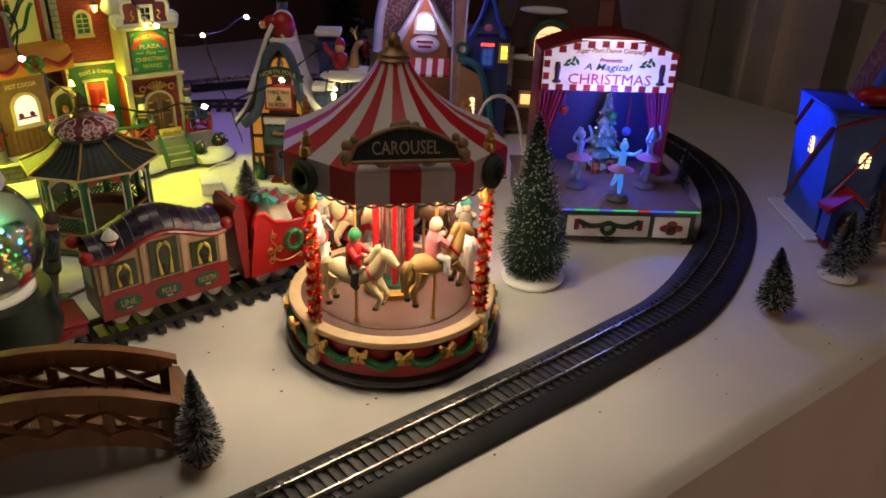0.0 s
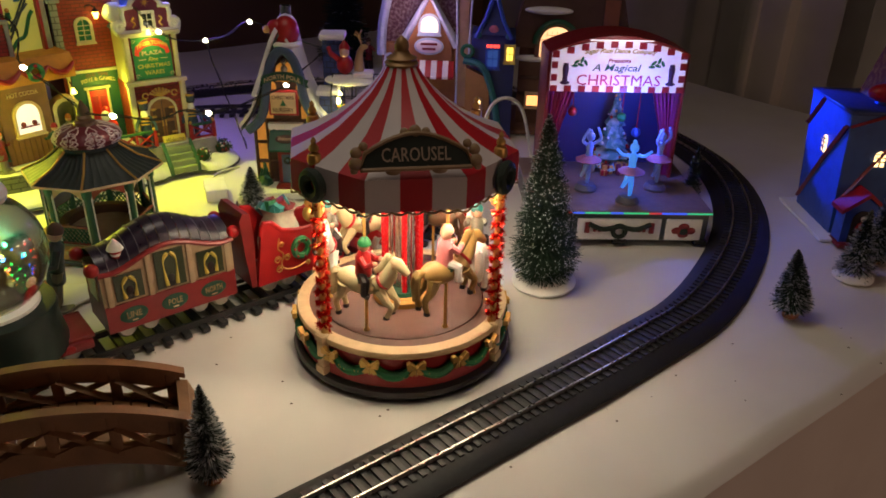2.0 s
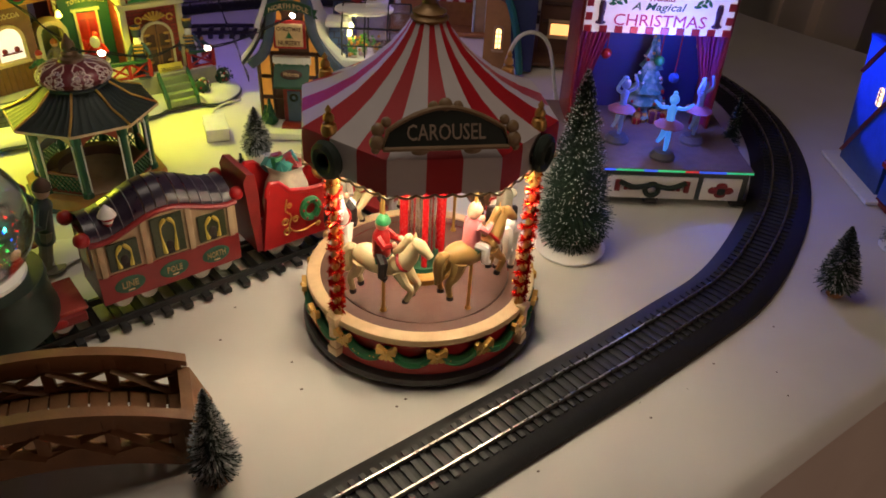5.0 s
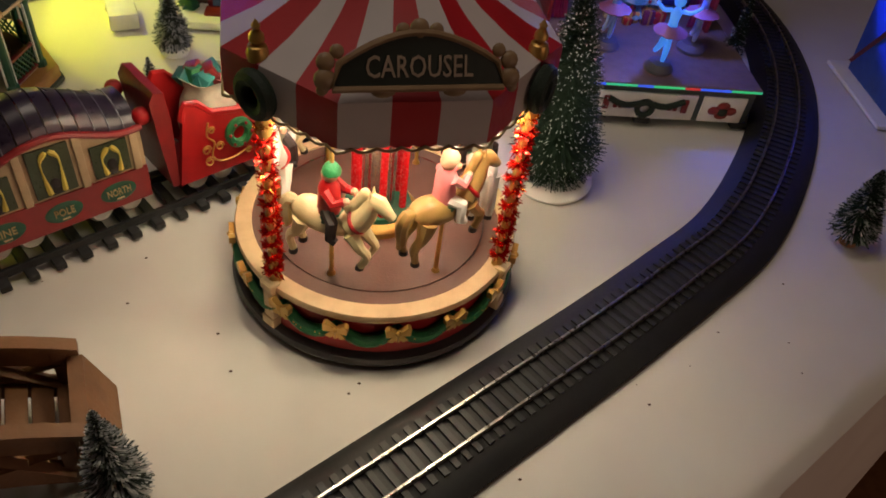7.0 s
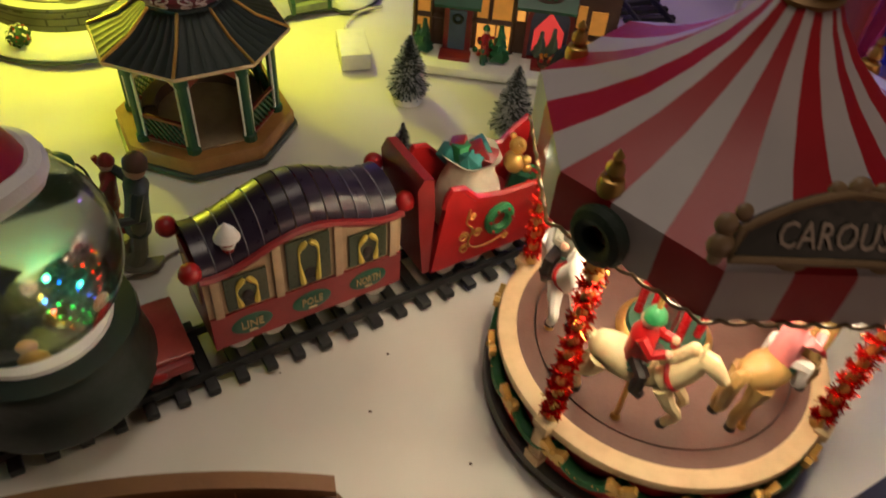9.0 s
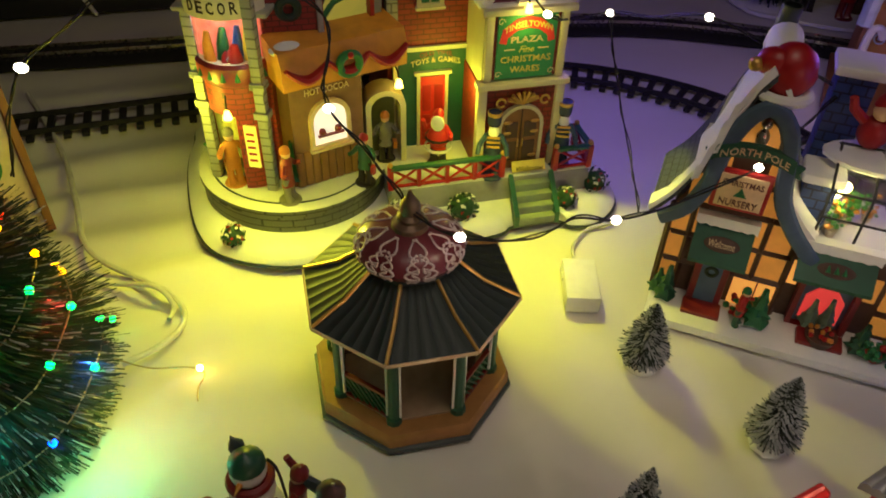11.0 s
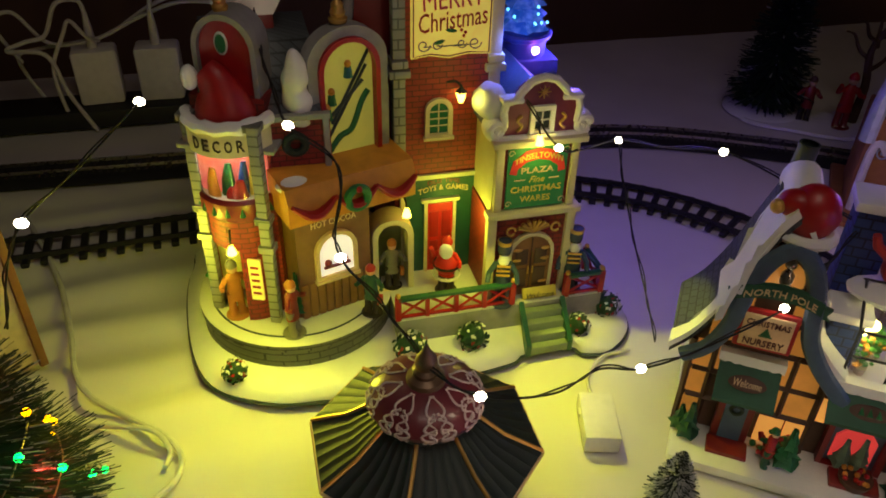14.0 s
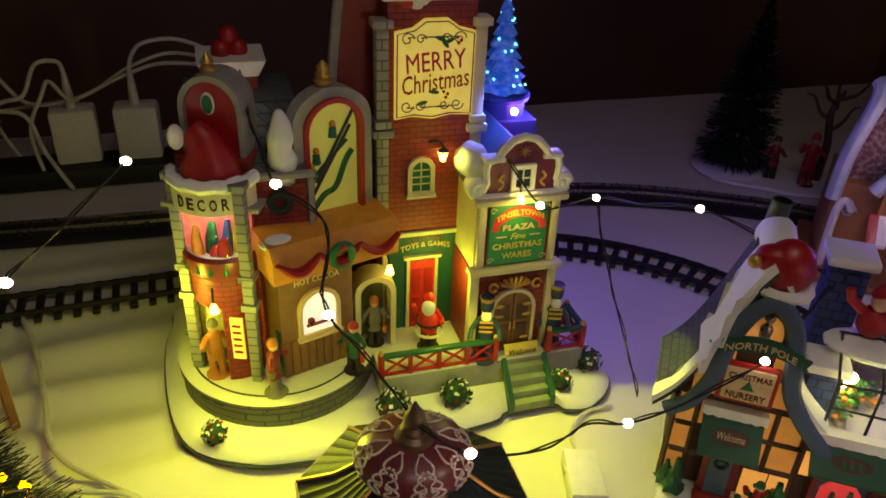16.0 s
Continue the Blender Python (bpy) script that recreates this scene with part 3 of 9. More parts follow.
CRED = mat("red_canopy_paint", (0.40, 0.006, 0.014), 0.5, col2=(0.32, 0.005, 0.011), scale=40, fine=500, bump=0.1, coat=0.15)
CWHITE = mat("white_canopy_paint", (0.54, 0.49, 0.49), 0.5, col2=(0.45, 0.41, 0.42), scale=40, fine=500, bump=0.1)
PROFILE = [(0.0085, 0.1985), (0.0135, 0.190), (0.021, 0.181), (0.031, 0.172), (0.044, 0.1625), (0.059, 0.1545), (0.0752, 0.1480)]
for k in range(24):
    bm = bmesh.new()
    cols = []
    for j in range(5):
        a = radians(-90 + 15 * k - 7.5 + 15 * j / 4)
        col = [bm.verts.new((canopy_r(a, r) * math.cos(a), canopy_r(a, r) * math.sin(a), z)) for r, z in PROFILE]
        R = canopy_r(a, 0.0757)
        sc = abs(math.sin(math.radians(15 * j / 4) * 12 * 2)) * 0.0016
        for z in (0.1452, 0.138, 0.1288 - sc):
            col.append(bm.verts.new((R * math.cos(a), R * math.sin(a), z)))
        for z in (0.1288 - sc, 0.1452):
            col.append(bm.verts.new(((R - 0.0012) * math.cos(a), (R - 0.0012) * math.sin(a), z)))
        cols.append(col)
    for p, q in zip(cols, cols[1:]):
        for i in range(len(p) - 1):
            bm.faces.new((p[i], q[i], q[i + 1], p[i + 1]))
    part("canopy_gore", bm, CRED if k % 2 == 0 else CWHITE, carousel)
bm = bmesh.new()
lathe(bm, [(0.0682, 0.1450), (0.056, 0.1480), (0.0, 0.151)], 40)
part("canopy_lining", bm, CWHITE, carousel, "pale underside of the canopy")
bm = bmesh.new()
pts = []
for i in range(192):
    a = math.tau * i / 192
    R = canopy_r(a, 0.0762)
    pts.append((R * math.cos(a), R * math.sin(a), 0.1283 - abs(math.sin(a * 24 + math.pi / 2)) * 0.0016))
tube(bm, pts, 0.0007, 6, closed=True)
part("gold_edging", bm, mat("dull_gold_edge", (.20, .13, .06), .6), carousel, "thin gold scalloped edging")
bm = bmesh.new()
lathe(bm, [(0.0098, 0.1950), (0.0106, 0.1968), (0.0088, 0.1985), (0.0094, 0.2000), (0.0056, 0.2018), (0.0040, 0.2045), (0.0046, 0.2070), (0.0040, 0.2095), (0.0022, 0.2115), (0.0003, 0.2130)], 20)
part("top_finial", bm, mat("dull_gold_cap", (.24, .14, .055), .45, .4), carousel, "gold turned finial")
fin = bmesh.new()
lathe(fin, [(0, 0), (0.0040, 0.0002), (0.0044, 0.003), (0.0036, 0.006), (0.0018, 0.007), (0.0030, 0.0085), (0.0028, 0.0105), (0.0012, 0.0125), (0.0018, 0.014), (0.0002, 0.0165)], 14)
FIN = None
wr = bmesh.new()
tube(wr, [(0.0072 * math.cos(t), 0.0, 0.0072 * math.sin(t)) for t in [math.tau * i / 20 for i in range(20)]], 0.0036, 8, closed=True)
for v in wr.verts:
    v.co += v.normal * 0.0012 * noise.noise(v.co * 700)
WR = None
wreath_green = mat("dark_wreath", (0.01, 0.022, 0.014), 0.7, fine=900, bump=0.8)
for a in POST_A:
    c, s = math.cos(radians(a)), math.sin(radians(a))
    b = -90 + math.copysign(abs(a + 90) + 4.5, a + 90) if a < 0 else 90 + math.copysign(abs(a - 90) + 4.5, a - 90)
    m1, m2 = pose(0.0672 * math.cos(radians(b)), 0.0672 * math.sin(radians(b)), 0.1475), pose(0.0738 * c, 0.0738 * s, 0.1372, 0, 0, a + 90)
    if FIN is None:
        FIN = part("corner_finial", fin, GOLD, carousel, "gold corner finial", m=m1)
        WR = part("corner_wreath", wr, wreath_green, carousel, "dark green wreath at the canopy corner", m=m2)
    else:
        for src, nm, m in ((FIN, "corner_finial", m1), (WR, "corner_wreath", m2)):
            ob = new(nm, src.data)
            ob.parent, ob.matrix_basis = carousel, m
# the name board, leaning back on the front of the canopy
BOARD = pose(0, -0.0700, 0.1545, -22, 0, 0)
top = [(x, 0.0195 - 0.0105 * (abs(x) / 0.0285) ** 1.8) for x in [0.0285 - 0.0057 * i for i in range(11)]]
outline = [(-0.031, 0), (0.031, 0)] + top
bm = bmesh.new()
prism(bm, outline, -0.0022, 0.0015)
board = part("name_board", bm, mat("black_green_board", (.010, .020, .015), .5, fine=400), carousel, "dark green name board with a gold frame", m=BOARD)
bm = bmesh.new()
tube(bm, [(x, -0.0022, z) for x, z in outline], 0.0013, 7, closed=True)
for s in (-1, 1):
    for x, z, r in ((.0335, .0035, .0040), (.0330, .0095, .0034), (.0290, .0130, .0026), (.0345, .0, .0022)):
        ball(bm, r, s * x, -.0012, z, 1, .55, 1, n=9)
for x, z, r in ((0, .0205, .0036), (-.006, .0200, .0026), (.006, .0200, .0026)):
    ball(bm, r, x, -.0012, z, 1, .55, 1, n=9)
for s in (-1, 1):
    ball(bm, .0028, s * .013, -.001, -.0012, 1.6, .6, .8, n=8)
part("board_frame", bm, mat("dull_gold_frame", (.26, .17, .09), .45, fine=300, bump=.3), board, "tan and gold scrolled frame")
words("CAROUSEL", 0.0385, mat("pale_gold_letter", (0.36, 0.29, 0.22), 0.4), board, pose(0, -0.0026, 0.0078), high=0.0078, bold=0.006)


# horses with their poles turn with the deck
def horse(coat, mane, saddle, a, r, lift, rear=0):
    """One rocking horse figure in one plain mesh on a pole; it faces along the ring."""
    bm = bmesh.new()
    B = [(-.0165, 0, .030), (-.012, 0, .0325), (-.004, 0, .031), (.006, 0, .031), (.012, 0, .0335), (.0155, 0, .036)]
    tube(bm, catmull(B, 3), [.0035 + .0042 * math.sin(math.pi * min(1, (i + 1.5) / 13)) for i in range(16)], 12)
    tube(bm, catmull([(.011, 0, .033), (.0165, 0, .040), (.0195, 0, .0475), (.0215, 0, .0505)], 4), [.0066, .0063, .0060, .0056, .0052, .0048, .0045, .0042, .0039, .0037, .0035, .0034, .0033], 10)
    tube(bm, [(.0190, 0, .0515), (.0235, 0, .0500), (.0275, 0, .0465), (.0300, 0, .0440)], [.0030, .0038, .0028, .0022], 10)
    for s in (-1, 1):
        cone(bm, .0012, .0002, .0042, .0195, s * .0018, .0525, 6)
        tube(bm, catmull([(.012, s * .0042, .031), (.017, s * .0044, .024), (.0205, s * .0042, .020), (.0175, s * .0042, .013)], 3), [.0038, .0034, .003, .0026, .0023, .0022, .0021, .0019, .0017, .0018], 8)
        cone(bm, .0022, .0019, .0024, .0170, s * .0042, .0110, 8, mi=3)
        tube(bm, catmull([(-.0125, s * .0044, .030), (-.0150, s * .0048, .022), (-.0195, s * .0046, .0165), (-.0180, s * .0046, .0085)], 3), [.0048, .0044, .0038, .0031, .0026, .0024, .0022, .0020, .0018, .0019], 8)
        cone(bm, .0023, .0020, .0024, -.0180, s * .0046, .0062, 8, mi=3)
    tube(bm, catmull([(-.0165, 0, .0335), (-.0215, 0, .035), (-.0240, 0, .029), (-.0235, 0, .020), (-.0255, 0, .0165)], 3), [.0016, .0022, .0027, .003, .0032, .0033, .0033, .003, .0028, .0025, .002, .0014, .0006], 8, 1)
    for k in range(8):
        t = k / 7
        ball(bm, .0030, .0125 + .0075 * t ** .8 - .0035, 0, .041 + .0115 * t, 1, .7, 1.1, n=8, mi=1)
    ball(bm, .0078, -.001, 0, .0335, 1.05, .86, .62, n=12, mi=2)
    tube(bm, [(.0135 + .0035 * math.cos(t), .0062 * math.sin(t), .0365 - .0045 * math.cos(t)) for t in [math.tau * i / 14 for i in range(14)]], .0010, 6, 4, closed=True)
    lathe(bm, [(.0011, 0.0), (.0011, .098 - lift)], 8, 5)
    cone(bm, .0022, .0014, .0018, 0, 0, -lift + .0, 8, mi=5)
    lathe(bm, [(.0011, -lift), (.0011, .001)], 8, 5)
    for v in bm.verts:
        v.co += v.normal * 0.0003 * noise.noise(v.co * 400)
    x, y = r * math.cos(radians(a)), r * math.sin(radians(a))
    return part("horse", bm, [coat, mane, saddle, INK, RED, GOLD], carousel, "", m=pose(x, y, 0.033 + lift, 0, 0, a + 90))


def rider(coat, hat, a, r, lift, label):
    bm = bmesh.new()
    for s in (-1, 1):
        tube(bm, [(-.001, s * .003, .038), (.004, s * .0072, .0355), (.0035, s * .0078, .027), (.0065, s * .0078, .0255)], [.0032, .0030, .0026, .002], 8, 1)
        tube(bm, [(-.001, s * .0048, .0505), (.004, s * .0062, .046), (.0085, s * .0042, .048)], [.0024, .0022, .0019], 7)
        ball(bm, .0018, .0092, s * .0040, .0482, n=7, mi=2)
    tube(bm, [(-.0012, 0, .0365), (-.0012, 0, .043), (-.0012, 0, .050), (-.0012, 0, .054)], [.0056, .0052, .0050, .0025], 11)
    ball(bm, .0040, -.0008, 0, .0572, n=10, mi=2)
    lathe(bm, [(.0044, .0582), (.0042, .0602), (.0028, .0625), (.0006, .0642)], 10, 3)
    x, y = r * math.cos(radians(a)), r * math.sin(radians(a))
    return part("rider", bm, [coat, WHITE if coat is PINK else INK, SKIN, hat], carousel, label, m=pose(x, y, 0.033 + lift, 0, 0, a + 90))


RIDES = [(-124, HORSE_CREAM, HORSE_CREAM, GREEN, RED, HOLLY, .004), (-63, HORSE_GOLD, HORSE_GOLD, GREEN, PINK, SKIN, .011), (-4, HORSE_WHITE, HORSE_WHITE, GREEN, OLIVE, TEAL, .006),
         (56, HORSE_BROWN, HORSE_BROWN, GREEN, RED, TEAL, .010), (116, HORSE_CREAM, HORSE_CREAM, RED, TEAL, RED, .005), (176, HORSE_WHITE, HORSE_WHITE, GREEN, OLIVE, TEAL, .011)]
for a, coat, mane, sad, rc, hat, lift in RIDES:
    horse(coat, mane, sad, a, 0.0505, lift)
    rider(rc, hat, a, 0.0505, lift, "")

# ---- bottle-brush trees ----
def brush_tree(name, label, m, h, r, seed, base, needle=NEEDLE, frost=0.5, count=2600, tip=0.35, thick=0.00035, droop=-0.25, full=1.0, group="bottle-brush trees", trunk_h=0.12, speck=0):
    """A wire tree: trunk, a crown of many bristles with frosted ends, and its foot."""
    tree = thing(name, label, "tree", m, group)
    rr = random.Random(seed)
    bm = bmesh.new()
    tube(bm, [(0, 0, 0.001), (0, 0, h * 0.5), (0, 0, h)], [r * 0.07, r * 0.045, r * 0.015], 8)
    part("trunk", bm, DKWOOD, tree)
    z0 = h * trunk_h
    vs, fs, mi = [], [], []
    for _ in range(count):
        t = rr.random() ** 1.45
        z = z0 + (h - z0) * t
        R = r * ((1 - t) ** 0.82 * full + 0.05) * (1 + 0.10 * math.sin(t * 34 + seed)) * rr.uniform(0.74, 1.06)
        if t < 0.06:
            R *= 0.75 + t * 4
        a = rr.uniform(0, math.tau)
        e = droop + rr.uniform(-0.25, 0.25) + t * 0.9
        d = Vector((math.cos(a) * math.cos(e), math.sin(a) * math.cos(e), math.sin(e)))
        w = Vector((-math.sin(a), math.cos(a), rr.uniform(-.6, .6))).normalized() * thick
        p0 = Vector((0, 0, z))
        p1, p2 = p0 + d * R * (1 - tip), p0 + d * R
        k = len(vs)
        vs += [p0 - w, p0 + w, p1 + w, p1 - w, p2 + w * 1.5, p2 - w * 1.5]
        fs += [(k, k + 1, k + 2, k + 3), (k + 3, k + 2, k + 4, k + 5)]
        mi += [0, 1 if rr.random() < frost else 0]
        if rr.random() < speck:
            c, q = p2, thick * rr.uniform(1.5, 3.2)
            k = len(vs)
            vs += [c + Vector(o) * q for o in ((1, 0, -.6), (-.5, .9, -.6), (-.5, -.9, -.6), (0, 0, 1))]
            fs += [(k, k + 1, k + 3), (k + 1, k + 2, k + 3), (k + 2, k, k + 3)]
            mi += [1, 1, 1]
    me = bpy.data.meshes.new("crown")
    me.from_pydata(vs, [], fs)
    for k in (needle, FROST):
        me.materials.append(k)
    me.polygons.foreach_set("material_index", mi)
    crown = new("crown", me)
    crown.parent = tree
    bm = bmesh.new()
    if base == "snow":
        lathe(bm, [(0, .0002), (r * .98, .0002), (r, .002), (r * .86, .006), (r * .4, .009), (0, .0095)], 32)
        for v in bm.verts:
            v.co.z = max(.0002, v.co.z + .0012 * noise.noise(v.co * 120))
        part("snow_base", bm, SNOW, tree, "white snowy foot")
    elif base == "wood":
        lathe(bm, [(0, .0002), (r * .42, .0002), (r * .45, .003), (r * .40, h * trunk_h * .95), (0, h * trunk_h)], 9)
        part("wood_base", bm, WOOD, tree, "round wooden foot")
    elif base == "disc":
        lathe(bm, [(0, .0002), (r * .66, .0002), (r * .70, .002), (r * .66, h * .14), (0, h * .15)], 24)
        part("disc_base", bm, WHITE, tree, "thick white round foot")
    else:
        bmesh.ops.create_icosphere(bm, subdivisions=3, radius=r * .62)
        for v in bm.verts:
            v.co *= 1 + .22 * noise.noise(v.co * 260)
            v.co.z = max(0, v.co.z * .62 + r * .22)
        part("snow_base", bm, SNOW, tree, "lumpy white foot")
    return tree


brush_tree("tall_tree", "tall dark green bottle-brush tree with white flecks on a snowy foot", pose(0.124, 0.061, 0, 0, -3.0, 0), 0.142, 0.0262, 3, "snow", count=9000, frost=0.08, full=1.12, tip=0.12, thick=0.00022, speck=0.15, trunk_h=.1)
brush_tree("small_tree", "small frosted bottle-brush tree on a round wooden foot", pose(0.299, -0.0145, 0, 0, -7, 0), 0.058, 0.0138, 5, "wood", count=2600, frost=0.35, full=1.1, trunk_h=.2, thick=.0003)
brush_tree("small_tree", "frosted grey-green bottle-brush tree beside the wooden bridge", pose(-0.1205, -0.131, 0), 0.064, 0.0138, 8, "wood", needle=NEEDLE2, count=2600, frost=0.55, tip=.40, thick=.00024, trunk_h=.15, droop=-.1)
brush_tree("small_tree", "short frosted bottle-brush tree on a thick white round foot", pose(-0.117, 0.226, 0), 0.048, 0.0150, 9, "disc", needle=NEEDLE2, count=2300, frost=0.6, trunk_h=.2, thick=.0003)
brush_tree("small_tree", "frosted bottle-brush tree on a lumpy white foot", pose(-0.051, 0.185, 0), 0.055, 0.0145, 10, "lump", needle=NEEDLE2, count=2300, frost=0.7, trunk_h=.22, thick=.0003)
brush_tree("small_tree", "frosted bottle-brush tree behind the toy train", pose(-0.119, 0.112, 0), 0.062, 0.0135, 11, "lump", needle=NEEDLE2, count=2200, frost=0.7, trunk_h=.12, thick=.0003)
brush_tree("small_tree", "frosted bottle-brush tree leaning by the gift house", pose(0.388, 0.036, 0), 0.062, 0.0165, 12, "snow", count=2400, frost=0.6, thick=.0003)
brush_tree("small_tree", "frosted bottle-brush tree beside the gift house door", pose(0.424, 0.060, 0), 0.070, 0.0155, 13, "wood", count=2400, frost=0.6, thick=.0003)
brush_tree("small_tree", "dark bottle-brush tree beside the little stage", pose(0.302, 0.172, 0), 0.074, 0.0115, 14, "wood", count=2000, frost=0.15, thick=.0003)

# ---- the little dance stage ----
SM = pose(0.2117, 0.1204, 0, 0, 0, -8.4)
stage = thing("dance_stage", "toy theatre stage with a striped lit sign and red curtains", "toy stage", SM)
bm = bmesh.new()
box(bm, 0, 0.066, 0.004, 0.157, 0.132, 0.026, bev=0.001)
part("stage_base", bm, SLATE, stage, "dark grey stage base")
bm = bmesh.new()
box(bm, 0, 0.066, 0.030, 0.161, 0.136, 0.0035, bev=0.0008)
part("stage_floor", bm, mat("stage_floor_paint", (0.17, 0.12, 0.11), 0.45, fine=500), stage, "brown stage floor")
for x, w in ((-0.061, 0.033), (-0.002, 0.079), (0.0565, 0.036)):
    bm = bmesh.new()
    box(bm, x, -0.0008, 0.0055, w - 0.0035, 0.002, 0.0205, bev=0.0006)
    p = part("front_panel", bm, WHITE, stage, "white front panel with a garland")
    bm = bmesh.new()
    if w > .05:
        for s in (-1, 1):
            tube(bm, catmull([(x + s * .028, -.0030, .0215), (x + s * .015, -.0034, .0165), (x, -.0034, .0195)], 5), .0023, 7)
            box(bm, x + s * .029, -.0030, .0125, .0045, .0025, .0105, mi=1, bev=.0008)
            for q in (.018, .022):
                box(bm, x + s * q, -.0036, .014, .0035, .002, .0035, mi=1, bev=.0008)
        tube(bm, [(x + .0055 * math.cos(t), -.0034, .0145 + .0055 * math.sin(t)) for t in [math.tau * i / 16 for i in range(16)]], .0022, 7, closed=True)
    else:
        for dx, dz in ((0, .0085), (-.006, .012), (.006, .012), (0, .016)):
            ball(bm, .0045, x + dx, -.0014, dz + .003, 1.2, .5, .8, n=9, mi=1)
        ball(bm, .0042, x, -.0022, .0145, 1, .5, 1, n=9)
    part("panel_garland", bm, [wreath_green, DKRED], p, "green garland with red bows")
for x in (-0.074, 0.0, 0.074):
    bm = bmesh.new()
    box(bm, x, 0.004, 0.0003, 0.012, 0.012, 0.005, bev=0.001)
    part("foot", bm, BLACK, stage)
LEDS = [mat("green_led_strip", (0.1, 0.9, 0.4), 0.3, emit=.32, glow=(0.05, 1.0, 0.35), bump=0), mat("blue_led_strip", (0.1, 0.2, 0.9), 0.3, emit=.7, glow=(0.03, 0.12, 1.0), bump=0),
        mat("red_led_strip", (0.9, 0.1, 0.1), 0.3, emit=.3, glow=(1.0, 0.05, 0.05), bump=0)]
seq = [0, 0, 2, 1, 0, 0, 1, 0, 0, 2, 1, 1, 0, 0]
for i, k in enumerate(seq):
    bm = bmesh.new()
    box(bm, -0.0745 + 0.01146 * i, -0.0022, 0.0312, 0.0112, 0.0012, 0.0014)
    part("led_strip", bm, LEDS[k], stage)
# booth
bm = bmesh.new()
box(bm, 0, 0.126, 0.0335, 0.130, 0.004, 0.118)
part("back_wall", bm, mat("night_blue_backdrop", (0.025, 0.03, 0.12), 0.5, col2=(0.06, 0.03, 0.12), scale=30), stage, "night blue backdrop")
for s in (-1, 1):
    bm = bmesh.new()
    box(bm, s * 0.0635, 0.104, 0.0335, 0.003, 0.048, 0.118, bev=0.0006)
    part("side_wall", bm, DKRED, stage, "dark red side wall")
    bm = bmesh.new()
    rows = []
    for z, w in ((.1215, .026), (.105, .021), (.085, .015), (.064, .010), (.0345, .013)):
        rows.append([bm.verts.new((s * (.0615 - w * k / 20), .0875 - .0016 * math.cos(k * 1.9) - .001, z)) for k in range(21)])
        rows[-1] += [bm.verts.new((v.co.x, v.co.y + .0012, v.co.z)) for v in rows[-1][::-1]]
    for p, q in zip(rows, rows[1:]):
        for k in range(len(p)):
            bm.faces.new((p[k], p[(k + 1) % len(p)], q[(k + 1) % len(p)], q[k]))
    part("curtain", bm, mat("purple_red_curtain", (0.30, 0.02, 0.09), 0.55) if s < 0 else bpy.data.materials["purple_red_curtain"], stage, "gathered dark red curtain")
TOP = [(x, 0.1545 + 0.0155 * (1 - (x / 0.065) ** 2)) for x in [0.065 - 0.0065 * i for i in range(21)]]
bm = bmesh.new()
prism(bm, [(-0.065, 0.1185), (0.065, 0.1185)] + TOP, 0.080, 0.128)
part("sign_block", bm, DKRED, stage, "dark red arched sign block")
bm = bmesh.new()
inner = [(x * 0.955, 0.1545 + 0.0118 * (1 - (x / 0.065) ** 2)) for x in [0.065 - 0.0065 * i for i in range(21)]]
prism(bm, [(-0.062, 0.1190), (0.062, 0.1190)] + inner, 0.0782, 0.0803)
SIGNPAPER = mat("lit_cream_sign", (0.80, 0.74, 0.66), 0.5, emit=0.30, glow=(1.0, 0.84, 0.86), bump=0)
sign = part("sign_board", bm, SIGNPAPER, stage, "lit cream sign with a striped border")
for i in range(19):
    x = -0.0589 + 0.00655 * i
    if i % 2 == 0:
        bm = bmesh.new()
        box(bm, x, 0.0776, 0.1192, 0.0064, 0.0012, 0.0055)
        part("stripe", bm, RED, sign)
        bm = bmesh.new()
        z = 0.1545 + 0.0118 * (1 - (x / 0.065) ** 2)
        prism(bm, [(x - .0033, z - .0062), (x + .0033, z - .0062), (x + .0031, z - .0002), (x - .0031, z - .0002)], .0770, .0782)
        part("stripe", bm, RED, sign)
for s in (-1, 1):
    for z in (0.129, 0.1405):
        bm = bmesh.new()
        box(bm, s * 0.0592, 0.0776, z, 0.0055, 0.0012, 0.0062)
        part("stripe", bm, RED, sign)
    # small dark toy soldier shape and a holly sprig on each side
    bm = bmesh.new()
    tube(bm, [(s * .049, .0772, .1265), (s * .049, .0772, .133), (s * .049, .0772, .140), (s * .049, .0772, .1455)], [.0026, .0022, .0030, .0022], 8, flat=.4)
    ball(bm, .0024, s * .049, .0772, .1275, 1.9, .4, .8, n=8)
    part("soldier_shape", bm, mat("plum_black_print", (0.06, 0.015, 0.04), 0.5) if s < 0 else bpy.data.materials["plum_black_print"], sign)
    bm = bmesh.new()
    for k, (dx, dz, r) in enumerate(((0, 0, 20), (.0045, .002, 60), (-.004, .0025, -40), (.001, .0045, 110), (-.0055, -.001, 0))):
        ball(bm, .0032, 0, 0, 0, 1.0, .2, .42, n=8, m=pose(s * .0355 + dx, .0776, .1440 + dz, 0, r, 0))
    part("holly_sprig", bm, HOLLY, sign)
PLUM = mat("plum_red_ink", (0.60, 0.04, 0.12), 0.5)
words("Sugar Plum Dance Company", 0.066, mat("gold_ink", (0.55, 0.36, 0.06), 0.5), sign, pose(0, 0.0778, 0.1555), high=0.0056, shear=0.3, bend=.001, bold=.02)
words("Presents", 0.021, RED, sign, pose(0, 0.0778, 0.1482), high=0.0036, shear=0.2, bold=.02)
words("A Magical", 0.045, mat("dark_green_ink", (0.02, 0.10, 0.05), 0.5), sign, pose(-.002, 0.0778, 0.1408), high=0.0082, shear=0.25, bold=.004)
